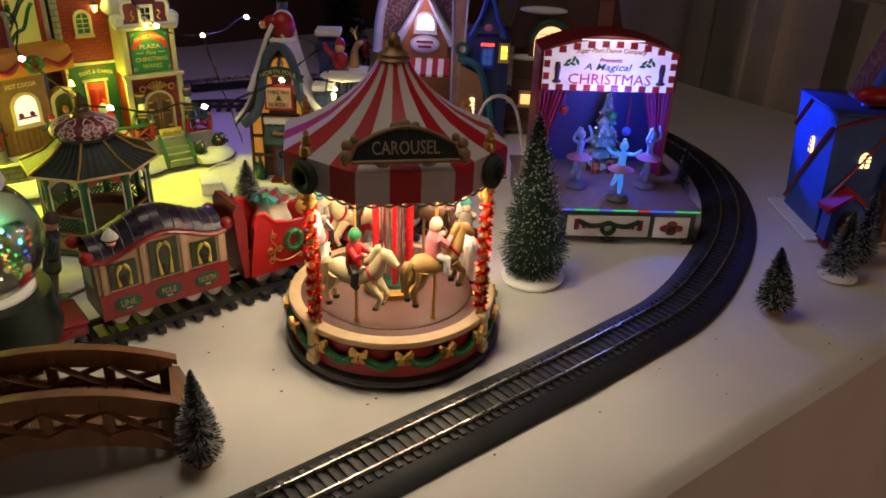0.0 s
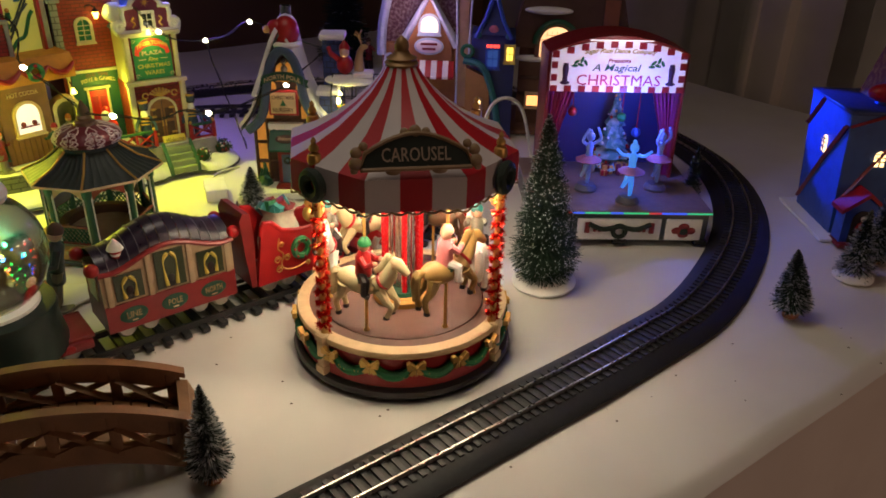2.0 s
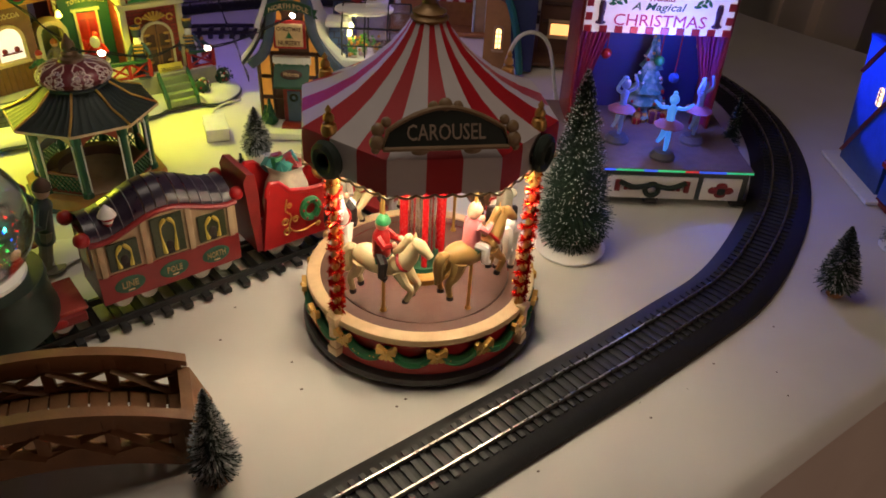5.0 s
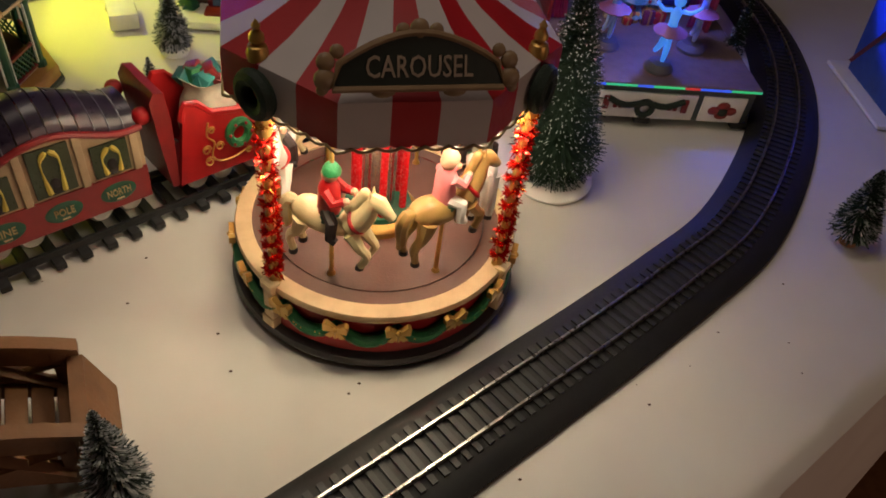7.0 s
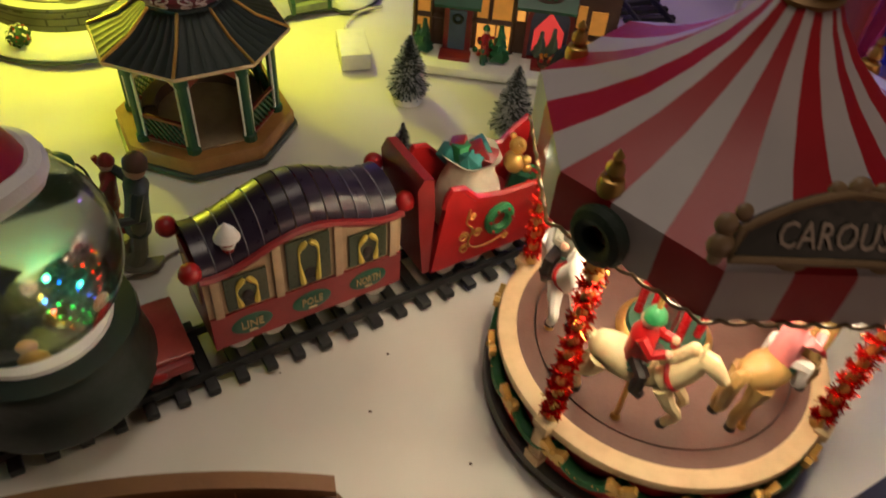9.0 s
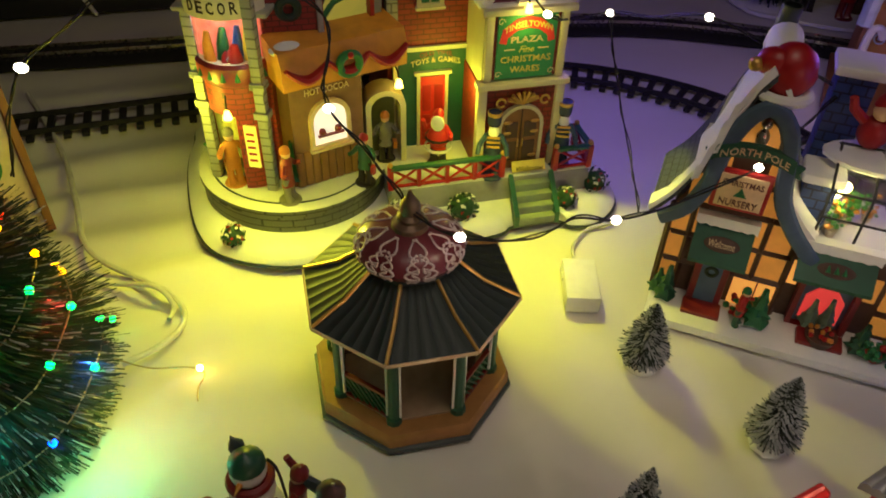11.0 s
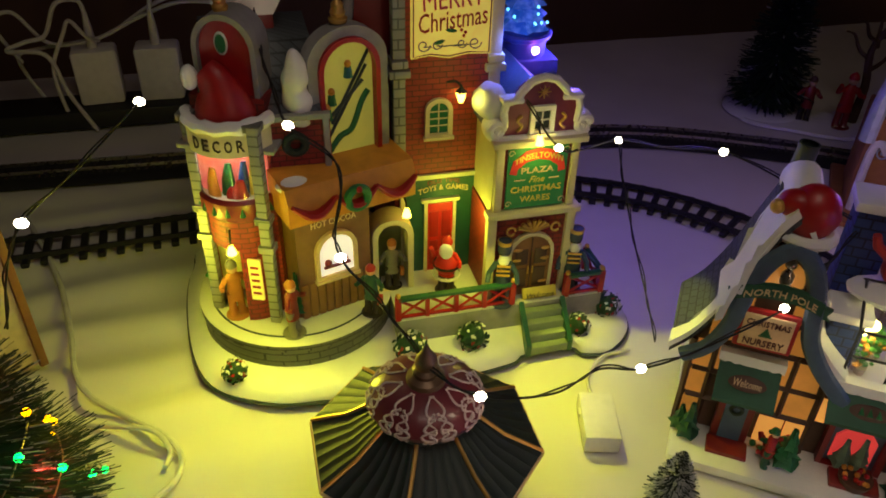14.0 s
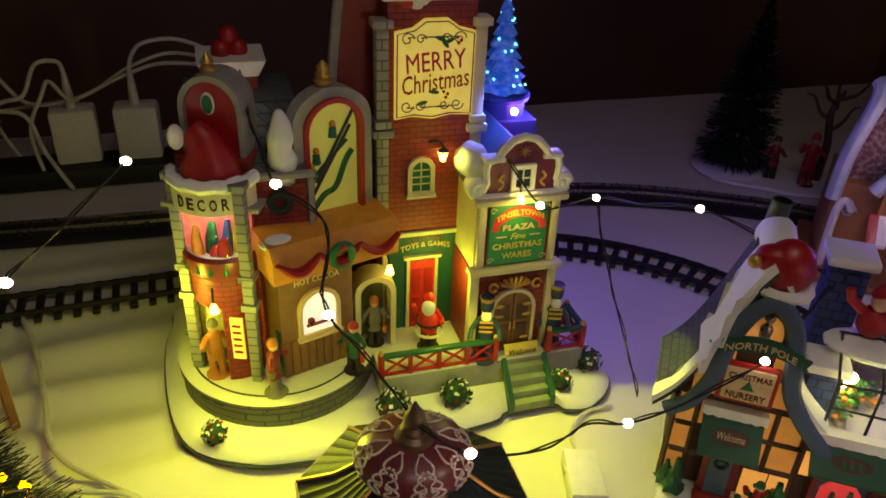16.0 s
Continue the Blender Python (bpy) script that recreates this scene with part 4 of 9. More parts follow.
words("CHRISTMAS", 0.078, PLUM, sign, pose(0.001, 0.0778, 0.1302), high=0.0098)
# lamp bar that lights the sign from above
bm = bmesh.new()
box(bm, 0, 0.0775, 0.1660, 0.058, 0.0018, 0.0009, bev=.0004)
part("lamp_bar", bm, mat("lit_lamp_bar", (1, 0.95, 0.9), 0.3, emit=.8, glow=(1, 0.9, 0.85), bump=0), sign, "glowing white lamp bar")
# hanging baubles
for x, z, col, st in ((-.052, .108, NAVY, 0), (-.036, .096, RED, 1), (.012, .091, HOLLY, 0), (.028, .076, BLUE, 0), (.046, .106, YELLOW, 0), (-.055, .075, TEAL, 0)):
    bm = bmesh.new()
    ball(bm, .0046, x, .092, z, n=12)
    tube(bm, [(x, .092, z + .004), (x, .092, .1195)], .0005, 5, mi=1)
    part("hanging_bauble", bm, [col, RED], stage, "bauble on a red ribbon")

# tree and gifts on the stage
st_tree = thing("stage_tree", "small snowy blue-green toy tree with a gold star on the stage", "tree", SM @ pose(0.010, 0.106, 0.0336) @ Matrix.Diagonal((1.12, 1.12, 1.12, 1)))
bm = bmesh.new()
rr = random.Random(4)
for k in range(7):
    z = .004 + .0093 * k
    R = .0185 * (1 - k / 7.6)
    lathe(bm, [(R * 1.0, z), (R * .8, z + .003), (R * .35, z + .0105)], 14, wave=lambda a, k=k: 1 + .14 * math.sin(a * 6 + k))
part("tree_body", bm, mat("snowy_blue_green", (0.03, 0.14, 0.12), 0.6, col2=(0.42, 0.52, 0.52), scale=150, amount=.8), st_tree)
bm = bmesh.new()
for k in range(46):
    t = rr.random() ** 1.3
    a = rr.uniform(0, math.tau)
    R = .0182 * (1 - t * .92)
    ball(bm, .0013, R * math.cos(a), R * math.sin(a), .005 + .062 * t, n=6, mi=rr.randrange(3))
part("baubles", bm, [RED, GOLD, WHITE], st_tree)
bm = bmesh.new()
prism(bm, [((.006 if i % 2 == 0 else .0026) * math.sin(i * math.pi / 5), .0745 + (.006 if i % 2 == 0 else .0026) * math.cos(i * math.pi / 5)) for i in range(10)], -.0012, .0012)
part("star", bm, mat("lit_gold_star", (0.9, 0.6, 0.2), 0.3, emit=1.2, glow=(1, .65, .25)), st_tree, "glowing gold star")
for x, y, w, h, c in ((.004, .092, .010, .009, GOLD), (.016, .090, .009, .011, PURPLE), (-.012, .096, .009, .012, OLIVE), (.026, .094, .010, .008, RED), (-.0, .086, .006, .005, RED)):
    g = thing("gift_box", "small wrapped toy gift box with a ribbon on the stage floor", "gift", SM @ pose(x, y, .0336, 0, 0, x * 900), "stage gifts")
    bm = bmesh.new()
    box(bm, 0, 0, 0, w, w, h, bev=.0006)
    part("box", bm, c, g)
    bm = bmesh.new()
    box(bm, 0, 0, 0, w * .2, w + .0006, h + .0005)
    box(bm, 0, 0, 0, w + .0006, w * .2, h + .0005)
    ball(bm, w * .16, w * .16, 0, h + .001, 1, .6, .6, n=6)
    ball(bm, w * .16, -w * .16, 0, h + .001, 1, .6, .6, n=6)
    part("ribbon", bm, DKRED if c is GOLD else GOLD, g)


def dancer(m, turn, up, glow):
    """A plain translucent dancer figurine on a round foot."""
    bm = bmesh.new()
    lathe(bm, [(0, 0), (.0092, 0), (.0095, .002), (.0080, .0038), (.0070, .0055), (0, .0058)], 20, 1)
    tube(bm, catmull([(.0010, 0, .0055), (.0012, 0, .014), (.0004, 0, .022), (0, 0, .0275)], 3), [.0013, .0016, .0019, .0021, .0021, .0022, .0024, .0026, .0028, .003], 8)
    tube(bm, catmull([(-.006, 0, .012), (-.0035, -.001, .0175), (-.001, 0, .0265)], 3), [.0012, .0016, .0018, .002, .0023, .0025, .0027], 8)
    lathe(bm, [(.0030, .030), (.0065, .0285), (.0108, .0262), (.0104, .0255), (.0060, .0262), (.002, .0265)], 20, 2, wave=lambda a: 1 + .05 * math.sin(a * 9))
    tube(bm, [(0, 0, .028), (0, 0, .033), (0, 0, .039), (0, 0, .0415)], [.0034, .0028, .0036, .0015], 10, flat=.75)
    for s in (-1, 1):
        pts = [(s * .0034, 0, .0395), (s * .0085, -.002, .044 if up else .040), (s * (.004 if up else .0135), -.003, .0535 if up else .0445)]
        tube(bm, catmull(pts, 3), [.0014, .0014, .0013, .0013, .0012, .0011, .001], 7)
    ball(bm, .0036, 0, 0, .0455, 1, 1, 1.1, n=10)
    ball(bm, .0018, 0, .0012, .0497, n=8)
    ob = part("dancer_figurine", bm, [glow, mat("foot_" + str(turn), (.10, .10, .14), .5), mat("mauve_skirt_" + str(turn), (.30, .11, .20), .5)], None, m=m @ pose(0, 0, 0, 0, 0, turn))
    return tagged(ob, "pale dancer figurine in a pink skirt on a round foot", "figurine", "stage dancers")


# the blue stage light on the dancers is put into their base colour
ICE = mat("blue_tinted_plastic", (0.28, 0.42, 0.85), 0.35, bump=0)
ICE.node_tree.nodes["Principled BSDF"].inputs["Subsurface Weight"].default_value = 0.3
ICE.node_tree.nodes["Principled BSDF"].inputs["Subsurface Radius"].default_value = (0.003, 0.003, 0.004)
# copy for the front dancer, emission stands in for direct blue light
lit = mat("lit_blue_plastic", (0.20, 0.42, 0.85), 0.35, emit=0.55, glow=(0.03, 0.26, 1.0), bump=0)
for (x, y), turn, up, g in (((0.194, 0.172), 20, 1, ICE), ((0.2225, 0.1385), -10, 0, lit), ((0.2605, 0.1655), 35, 1, ICE)):
    dancer(pose(x, y, 0.0336, 0, 0, -8) @ Matrix.Diagonal((1.12, 1.12, 1.14, 1)), turn, up, g)

# ---- the gazebo ----
GZ = pose(-0.243, 0.187, 0, 0, 0, 8)
GZROOF = mat("dark_green_roof_paint", (.012, .022, .020), .55, col2=(.016, .024, .022), scale=90, fine=500, bump=.15)
gazebo = thing("gazebo", "eight-sided toy gazebo with dark ribbed roof and red scrolled dome", "gazebo", GZ)


def octa(r, a0=22.5):
    return [(r * math.cos(radians(a0 + 45 * i)), r * math.sin(radians(a0 + 45 * i))) for i in range(8)]


def octa_solid(bm, levels, a0=22.5, mi=0, cap=True):
    rings = [[bm.verts.new((x, y, z)) for x, y in octa(r, a0)] for r, z in levels]
    for p, q in zip(rings, rings[1:]):
        for i in range(8):
            bm.faces.new((p[i], p[(i + 1) % 8], q[(i + 1) % 8], q[i])).material_index = mi
    if cap:
        bm.faces.new(rings[0][::-1]).material_index = mi
        bm.faces.new(rings[-1]).material_index = mi


GA = -90.0 - 4
bm = bmesh.new()
octa_solid(bm, [(0.0560, 0.0003), (0.0560, 0.0032), (0.0548, 0.0036)], GA)
part("plinth", bm, SLATE, gazebo, "dark plinth")
bm = bmesh.new()
octa_solid(bm, [(0.0543, 0.0034), (0.0543, 0.0105), (0.0530, 0.0122)], GA)
part("floor_slab", bm, mat("ochre_slab", (0.36, 0.17, 0.05), 0.5, fine=400), gazebo, "ochre brown floor slab")
bm = bmesh.new()
octa_solid(bm, [(0.044, 0.0122), (0.044, 0.0135)], GA)
part("gazebo_floor", bm, mat("pale_floor", (0.42, 0.30, 0.20), 0.5), gazebo)
for i in range(8):
    a = radians(GA + 45 * i)
    x, y = 0.0435 * math.cos(a), 0.0435 * math.sin(a)
    bm = bmesh.new()
    tube(bm, [(0, 0, .0122), (0, 0, .0160), (0, 0, .017), (0, 0, .056), (0, 0, .0575), (0, 0, .064)], [.0042, .0042, .0031, .0029, .0040, .0042], 8)
    part("post", bm, GREEN, gazebo, "dark green post", m=pose(x, y, 0, 0, 0, math.degrees(a)))
    # panel between this post and the next: rail, lattice, bracket arch
    b = radians(GA + 45 * i + 22.5)
    mm = pose(0.0402 * math.cos(b), 0.0402 * math.sin(b), 0, 0, 0, math.degrees(b) + 90)
    half = 0.0142
    if i not in (0,):
        bm = bmesh.new()
        for z in (.0140, .0290):
            box(bm, 0, 0, z, 2 * half, .0022, .0018)
        bm2 = bmesh.new()
        for k in range(-3, 4):
            for s in (-1, 1):
                box(bm2, 0, 0, -.0080, .0010, .0011, .0165, m=pose(k * .0038, s * .0006, .0222, 0, s * 38, 0))
        bmesh.ops.bisect_plane(bm2, geom=bm2.verts[:] + bm2.edges[:] + bm2.faces[:], plane_co=(half, 0, 0), plane_no=(1, 0, 0), clear_outer=True)
        bmesh.ops.bisect_plane(bm2, geom=bm2.verts[:] + bm2.edges[:] + bm2.faces[:], plane_co=(-half, 0, 0), plane_no=(-1, 0, 0), clear_outer=True)
        bmesh.ops.bisect_plane(bm2, geom=bm2.verts[:] + bm2.edges[:] + bm2.faces[:], plane_co=(0, 0, .0293), plane_no=(0, 0, 1), clear_outer=True)
        bmesh.ops.bisect_plane(bm2, geom=bm2.verts[:] + bm2.edges[:] + bm2.faces[:], plane_co=(0, 0, .0142), plane_no=(0, 0, -1), clear_outer=True)
        part("lattice", bm2, GREEN, gazebo, "dark green lattice panel", m=mm)
        part("hand_rail", bm, DKRED if i % 3 else CREAM, gazebo, m=mm)
    bm = bmesh.new()
    o = [(half, .0635), (-half, .0635)] + [(-half + 2 * half * k / 10, .0535 + .0085 * math.sin(math.pi * k / 10)) for k in range(11)]
    prism(bm, o, -.001, .001)
    part("bracket_arch", bm, CREAM if i % 2 else mat("rust_bracket", (.30, .06, .03), .5) if i == 0 else bpy.data.materials["rust_bracket"], gazebo, "curved fretwork bracket", m=mm)
    # solid screen, its glowing beads stand in for light through holes
    if i in (3, 4, 5):
        bm = bmesh.new()
        prism(bm, [(-half, .0306), (half, .0306), (half, .0600), (-half, .0600)], .0018, .0028)
        rr = random.Random(40 + i)
        for k in range(26):
            ball(bm, .0012, -half * .85 + half * 1.7 * rr.random(), .0016, .033 + .022 * rr.random(), n=6, mi=1)
        part("dotted_screen", bm, [OLIVE, mat("lit_screen_dot", (.9, .85, .6), .4, emit=2.5, glow=(1, .9, .5)) if "lit_screen_dot" not in bpy.data.materials else bpy.data.materials["lit_screen_dot"]], gazebo, "dark screen with glowing beads in place of points of light", m=mm)
    for s in (-1, 1):
        bm = bmesh.new()
        box(bm, s * (half - .0006), -.0012, .0140, .0012, .0012, .045)
        part("post_edging", bm, WHITE, gazebo, "pale edging beside the post", m=mm)
    # roof panel with standing ribs
    bm = bmesh.new()
    e0, e1 = Vector(octa(.0558, GA)[i]), Vector(octa(.0558, GA)[(i + 1) % 8])
    t0, t1 = Vector(octa(.0225, GA)[i]), Vector(octa(.0225, GA)[(i + 1) % 8])
    n = 18
    lo, mid, hi, und = [], [], [], []
    for k in range(n + 1):
        f = k / n
        rib = .0006 if k % 3 == 1 else 0
        e, t = e0.lerp(e1, f), t0.lerp(t1, f)
        mdl = e.lerp(t, .55)
        lo.append(bm.verts.new((e.x, e.y, .0690 + rib)))
        mid.append(bm.verts.new((mdl.x, mdl.y, .0765 + rib)))
        hi.append(bm.verts.new((t.x, t.y, .0880 + rib)))
        und.append(bm.verts.new((e.x * .995, e.y * .995, .0672)))
    inn = [bm.verts.new((v.co.x * .80, v.co.y * .80, .0645)) for v in und]
    for rows in ((inn, und), (und, lo), (lo, mid), (mid, hi)):
        for k in range(n):
            bm.faces.new((rows[0][k], rows[0][k + 1], rows[1][k + 1], rows[1][k]))
    part("roof_panel", bm, GZROOF, gazebo, "dark green-black ribbed roof panel", angle=25)
    bm = bmesh.new()
    tube(bm, [(e0.x, e0.y, .0695), (e0.lerp(t0, .55).x, e0.lerp(t0, .55).y, .0772), (t0.x, t0.y, .0888)], .0010, 6)
    part("roof_hip", bm, GOLD, gazebo, "gold painted hip")
    bm = bmesh.new()
    tube(bm, [(e0.x, e0.y, .0680), (e1.x, e1.y, .0680)], .0011, 6)
    part("eave_edging", bm, CREAM, gazebo)
bm = bmesh.new()
octa_solid(bm, [(0.0225, 0.0862), (0.0235, 0.0875), (0.0235, 0.0895), (0.0215, 0.0905)], GA)
part("dome_collar", bm, SLATE, gazebo)
DOME = [(0.0215, 0.0903), (0.0258, 0.0930), (0.0268, 0.0960), (0.0246, 0.1002), (0.0185, 0.1036), (0.0105, 0.1058), (0.0068, 0.1066)]
for i in range(8):
    bm = bmesh.new()
    lathe(bm, DOME, 6, a0=GA + 45 * i, a1=GA + 45 * i + 45)
    g = part("dome_gore", bm, mat("plum_dome", (.15, .02, .03), .4, fine=400, coat=.3) if i == 0 else bpy.data.materials["plum_dome"], gazebo, "dark red dome segment with pale scrolls")
    bm = bmesh.new()
    c = radians(GA + 45 * i + 22.5)
    for s in (-1, 1):
        for z0, L in ((.0912, .95), (.0925, .55), (.0945, 1.15), (.0965, .5), (.0978, .95), (.1005, .6), (.1020, .8)):
            pts = []
            for k in range(9):
                t = k / 8
                ang = c + s * radians(3 + 12 * math.sin(t * math.pi) * L)
                zz = z0 + .0046 * t * L
                r = np.interp(zz, [p[1] for p in DOME], [p[0] for p in DOME]) + .0003
                pts.append((r * math.cos(ang), r * math.sin(ang), zz))
            tube(bm, pts, [.00025 + .00038 * math.sin(math.pi * (k + .5) / 9) for k in range(9)], 6)
            e = pts[-1]
            ball(bm, .0008, *e, n=6)
    part("scroll", bm, mat("pale_scroll", (.62, .50, .48), .45) if i == 0 else bpy.data.materials["pale_scroll"], g, "pale raised scrolls")
bm = bmesh.new()
lathe(bm, [(.0082, .1048), (.0092, .1062), (.0088, .1085), (.0060, .1100), (.0064, .1122), (.0046, .1138), (.0052, .1165), (.0046, .1195), (.0022, .1228), (.0006, .1265)], 14)
part("finial", bm, mat("bronze_finial", (.16, .10, .06), .4, .5), gazebo, "bronze finial")
# bench and a table in the gazebo
bm = bmesh.new()
lathe(bm, [(.036, .0135), (.036, .0215), (.028, .0215), (.028, .0135)], 16, a0=GA + 70, a1=GA + 290)
part("bench", bm, DKWOOD, gazebo, "dark round bench")

# ---- the wooden footbridge ----
BR = pose(-0.2150, -0.1125, 0, 0, 0, 11)
BRWOOD = mat("bridge_wood", (0.19, 0.085, 0.032), 0.6, col2=(0.10, 0.045, 0.018), scale=60, fine=500, bump=0.3)
bridge = thing("wooden_bridge", "arched brown wooden footbridge with cross-braced railings", "bridge", BR)
HL = 0.079


def rise(x):
    return 0.021 * (1 - (x / HL) ** 2)


for s in (-1, 1):
    y = s * 0.022
    xs = [-HL + 2 * HL * i / 20 for i in range(21)]
    bm = bmesh.new()
    prism(bm, [(x, rise(x) * .95 + .0005) for x in xs] + [(x, rise(x) + .0125) for x in xs[::-1]], y - .0018, y + .0018)
    part("arch_beam", bm, BRWOOD, bridge, "curved lower beam")
    bm = bmesh.new()
    prism(bm, [(x * 1.04, rise(x) + .0315) for x in xs] + [(x * 1.04, rise(x) + .0350) for x in xs[::-1]], y - .0033, y + .0033)
    part("top_rail", bm, BRWOOD, bridge, "rounded top rail")
    bm = bmesh.new()
    prism(bm, [(x, rise(x) + .0215) for x in xs] + [(x, rise(x) + .0316) for x in xs[::-1]], y - .0012, y + .0012)
    part("upper_beam", bm, BRWOOD, bridge)
    for k in range(6):
        x = -HL + .005 + (2 * HL - .01) * k / 5
        bm = bmesh.new()
        box(bm, x, y, rise(x) + .004, .0058, .0042, .029, bev=.0006)
        part("rail_post", bm, BRWOOD, bridge)
        if k < 5:
            x2 = -HL + .005 + (2 * HL - .01) * (k + 1) / 5
            for a, b in ((x, x2), (x2, x)):
                bm = bmesh.new()
                d = Vector((b - a, 0, rise(b) + .0240 - rise(a) - .0085))
                tube(bm, [(a, y + (.0008 if a < b else -.0008), rise(a) + .0085), (b, y + (.0008 if a < b else -.0008), rise(b) + .0240)], .0036, 4, flat=.5)
                part("cross_brace", bm, BRWOOD, bridge)
for k in range(17):
    x = -HL + .006 + (2 * HL - .012) * k / 16
    sl = -math.degrees(math.atan(-2 * .021 * x / HL ** 2))
    bm = bmesh.new()
    box(bm, 0, 0, 0, .0085, .041, .0022, bev=.0004)
    part("deck_plank", bm, BRWOOD, bridge, m=pose(x, 0, rise(x) + .0078, 0, sl, 0))
for s in (-1, 1):
    bm = bmesh.new()
    prism(bm, [(s * (HL - .002), .0300), (s * (HL + .004), .0285), (s * (HL + .013), .0020), (s * (HL + .013), .0002), (s * (HL + .004), .0002)], -.0215, .0215)
    part("end_board", bm, BRWOOD, bridge, "plain end board")

# ---- the toy train ----
def on_track(s, side=0.0, z=0.0):
    """A pose at s metres along the inner track from the start of its bend."""
    if s <= 0:
        p, a = IN1 + ID * s, 30.2
    else:
        t = -61 + math.degrees(s / .2535)
        p, a = IC + Vector((math.cos(radians(t)), math.sin(radians(t)), 0)) * bend_radius(t), t + 90
    return pose(p.x, p.y, z, 0, 0, a) @ Matrix.Translation((0, side, 0))


def wheels(parent, xs, r=.0066, z=.0075):
    for x in xs:
        for s in (-1, 1):
            bm = bmesh.new()
            lathe(bm, [(0, -.0022), (r, -.0022), (r, .0010), (r * .78, .0022), (r * .4, .0016), (0, .0024)], 18, m=pose(x, s * .0150, z + r, -90 * s, 0, 0) @ pose(0, 0, 0))
            part("wheel", bm, mat("silver_wheel", (.45, .42, .38), .35, .8) if "silver_wheel" not in bpy.data.materials else bpy.data.materials["silver_wheel"], parent, "silver toy wheel")


BUFF = mat("buff_paint", (.46, .33, .20), .5, fine=400)
COACHRED = mat("coach_red_paint", (.24, .012, .014), .4, col2=(.17, .009, .012), fine=400, bump=.08, coat=.25)
coach = thing("toy_coach", "red and cream toy railway coach with green ovals and dark roof", "toy train", on_track(-.128, .0055, .0040), "toy train")
HLc, HW = .046, .0175
RT = lambda x: .0555 + .0135 * math.cos(x / HLc * math.pi * .5) ** 2 + .0035 * abs(x / HLc) ** 4
for s in (-1, 1):
    bm = bmesh.new()
    xs = [-HLc + 2 * HLc * i / 16 for i in range(17)]
    prism(bm, [(-HLc, .0145), (HLc, .0145)] + [(HLc, .0345), (-HLc, .0345)], s * HW - .0012, s * HW + .0012)
    side = part("lower_side", bm, COACHRED, coach, "red lower side")
    bm = bmesh.new()
    prism(bm, [(-HLc, .0345), (HLc, .0345)] + [(x, RT(x)) for x in xs[::-1]], s * (HW - .0008) - .001, s * (HW - .0008) + .001)
    part("upper_side", bm, BUFF, coach, "cream upper side")
    bm = bmesh.new()
    tube(bm, [(x * 1.02, s * (HW + .0006), RT(x)) for x in xs], .0019, 7)
    part("cornice", bm, COACHRED, coach, "red curved cornice")
    for i, (x, w) in enumerate(((-.0285, .0185), (0, .0200), (.0285, .0185))):
        zt = RT(x) - .0042
        bm = bmesh.new()
        box(bm, x, s * (HW + .0012), .0368, w, .0012, zt - .0368)
        win = part("window", bm, mat("dark_olive_pane", (.035, .045, .02), .3) if "dark_olive_pane" not in bpy.data.materials else bpy.data.materials["dark_olive_pane"], coach, "dark window with drawn yellow curtains")
        bm = bmesh.new()
        for q in (-1, 1):
            tube(bm, catmull([(x + q * .0008, s * (HW + .0019), zt - .002), (x + q * .0045, s * (HW + .0019), zt - .008), (x + q * .0035, s * (HW + .0019), .0385)], 4), [.0010 + .0006 * math.sin(k) for k in range(9)], 6)
        part("curtain", bm, YELLOW, win)
        bm = bmesh.new()
        ball(bm, .0030, x, s * (HW + .0018), .0435, .9, .3, 1.1, n=9)
        ball(bm, .0042, x, s * (HW + .0018), .0390, 1, .2, .55, n=9)
        part("shape", bm, INK, win)
        bm = bmesh.new()
        ball(bm, .0098, x, s * (HW + .0012), .0245, .98, .08, .62, n=16)
        ov = part("name_oval", bm, GREEN, side, "dark green oval with gold lettering")
        txt = ("LINE", "POLE", "NORTH")[i] if s < 0 else ("NORTH", "POLE", "LINE")[i]
        mw = pose(x, s * (HW + .0022), .0252, 0, 0, 0 if s < 0 else 180)
        words(txt, .0125 if txt == "NORTH" else .0100, mat("dull_gold_letter", (.38, .28, .12), .5) if "dull_gold_letter" not in bpy.data.materials else bpy.data.materials["dull_gold_letter"], ov, mw, high=.0046, bold=.008)
        bm = bmesh.new()
        box(bm, x, s * (HW + .0021), .0205, .004, .0006, .0006)
        part("underline", bm, CREAM, ov)
    for x in (-.0142, .0142, -.0415, .0415):
        bm = bmesh.new()
        box(bm, x, s * (HW + .0012), .0345, .0040, .0016, RT(x) - .0345, bev=.0005)
        part("pillar", bm, BUFF, coach)
for e in (-1, 1):
    bm = bmesh.new()
    box(bm, e * (HLc - .001), 0, .0145, .002, 2 * HW, .042)
    part("end_wall", bm, COACHRED if e > 0 else DKRED, coach)
    bm = bmesh.new()
    box(bm, e * (HLc - .0002), 0, .036, .002, HW, .016)
    part("end_window", bm, CREAM, coach)
    for s in (-1, 1):
        bm = bmesh.new()
        ball(bm, .0048, e * (HLc + .003), s * (HW - .002), .0628, n=12)
        part("corner_knob", bm, RED, coach, "round red knob")
ROOF = mat("smoked_roof_panel", (.024, .016, .034), .30, fine=300, coat=.15, bump=.05)
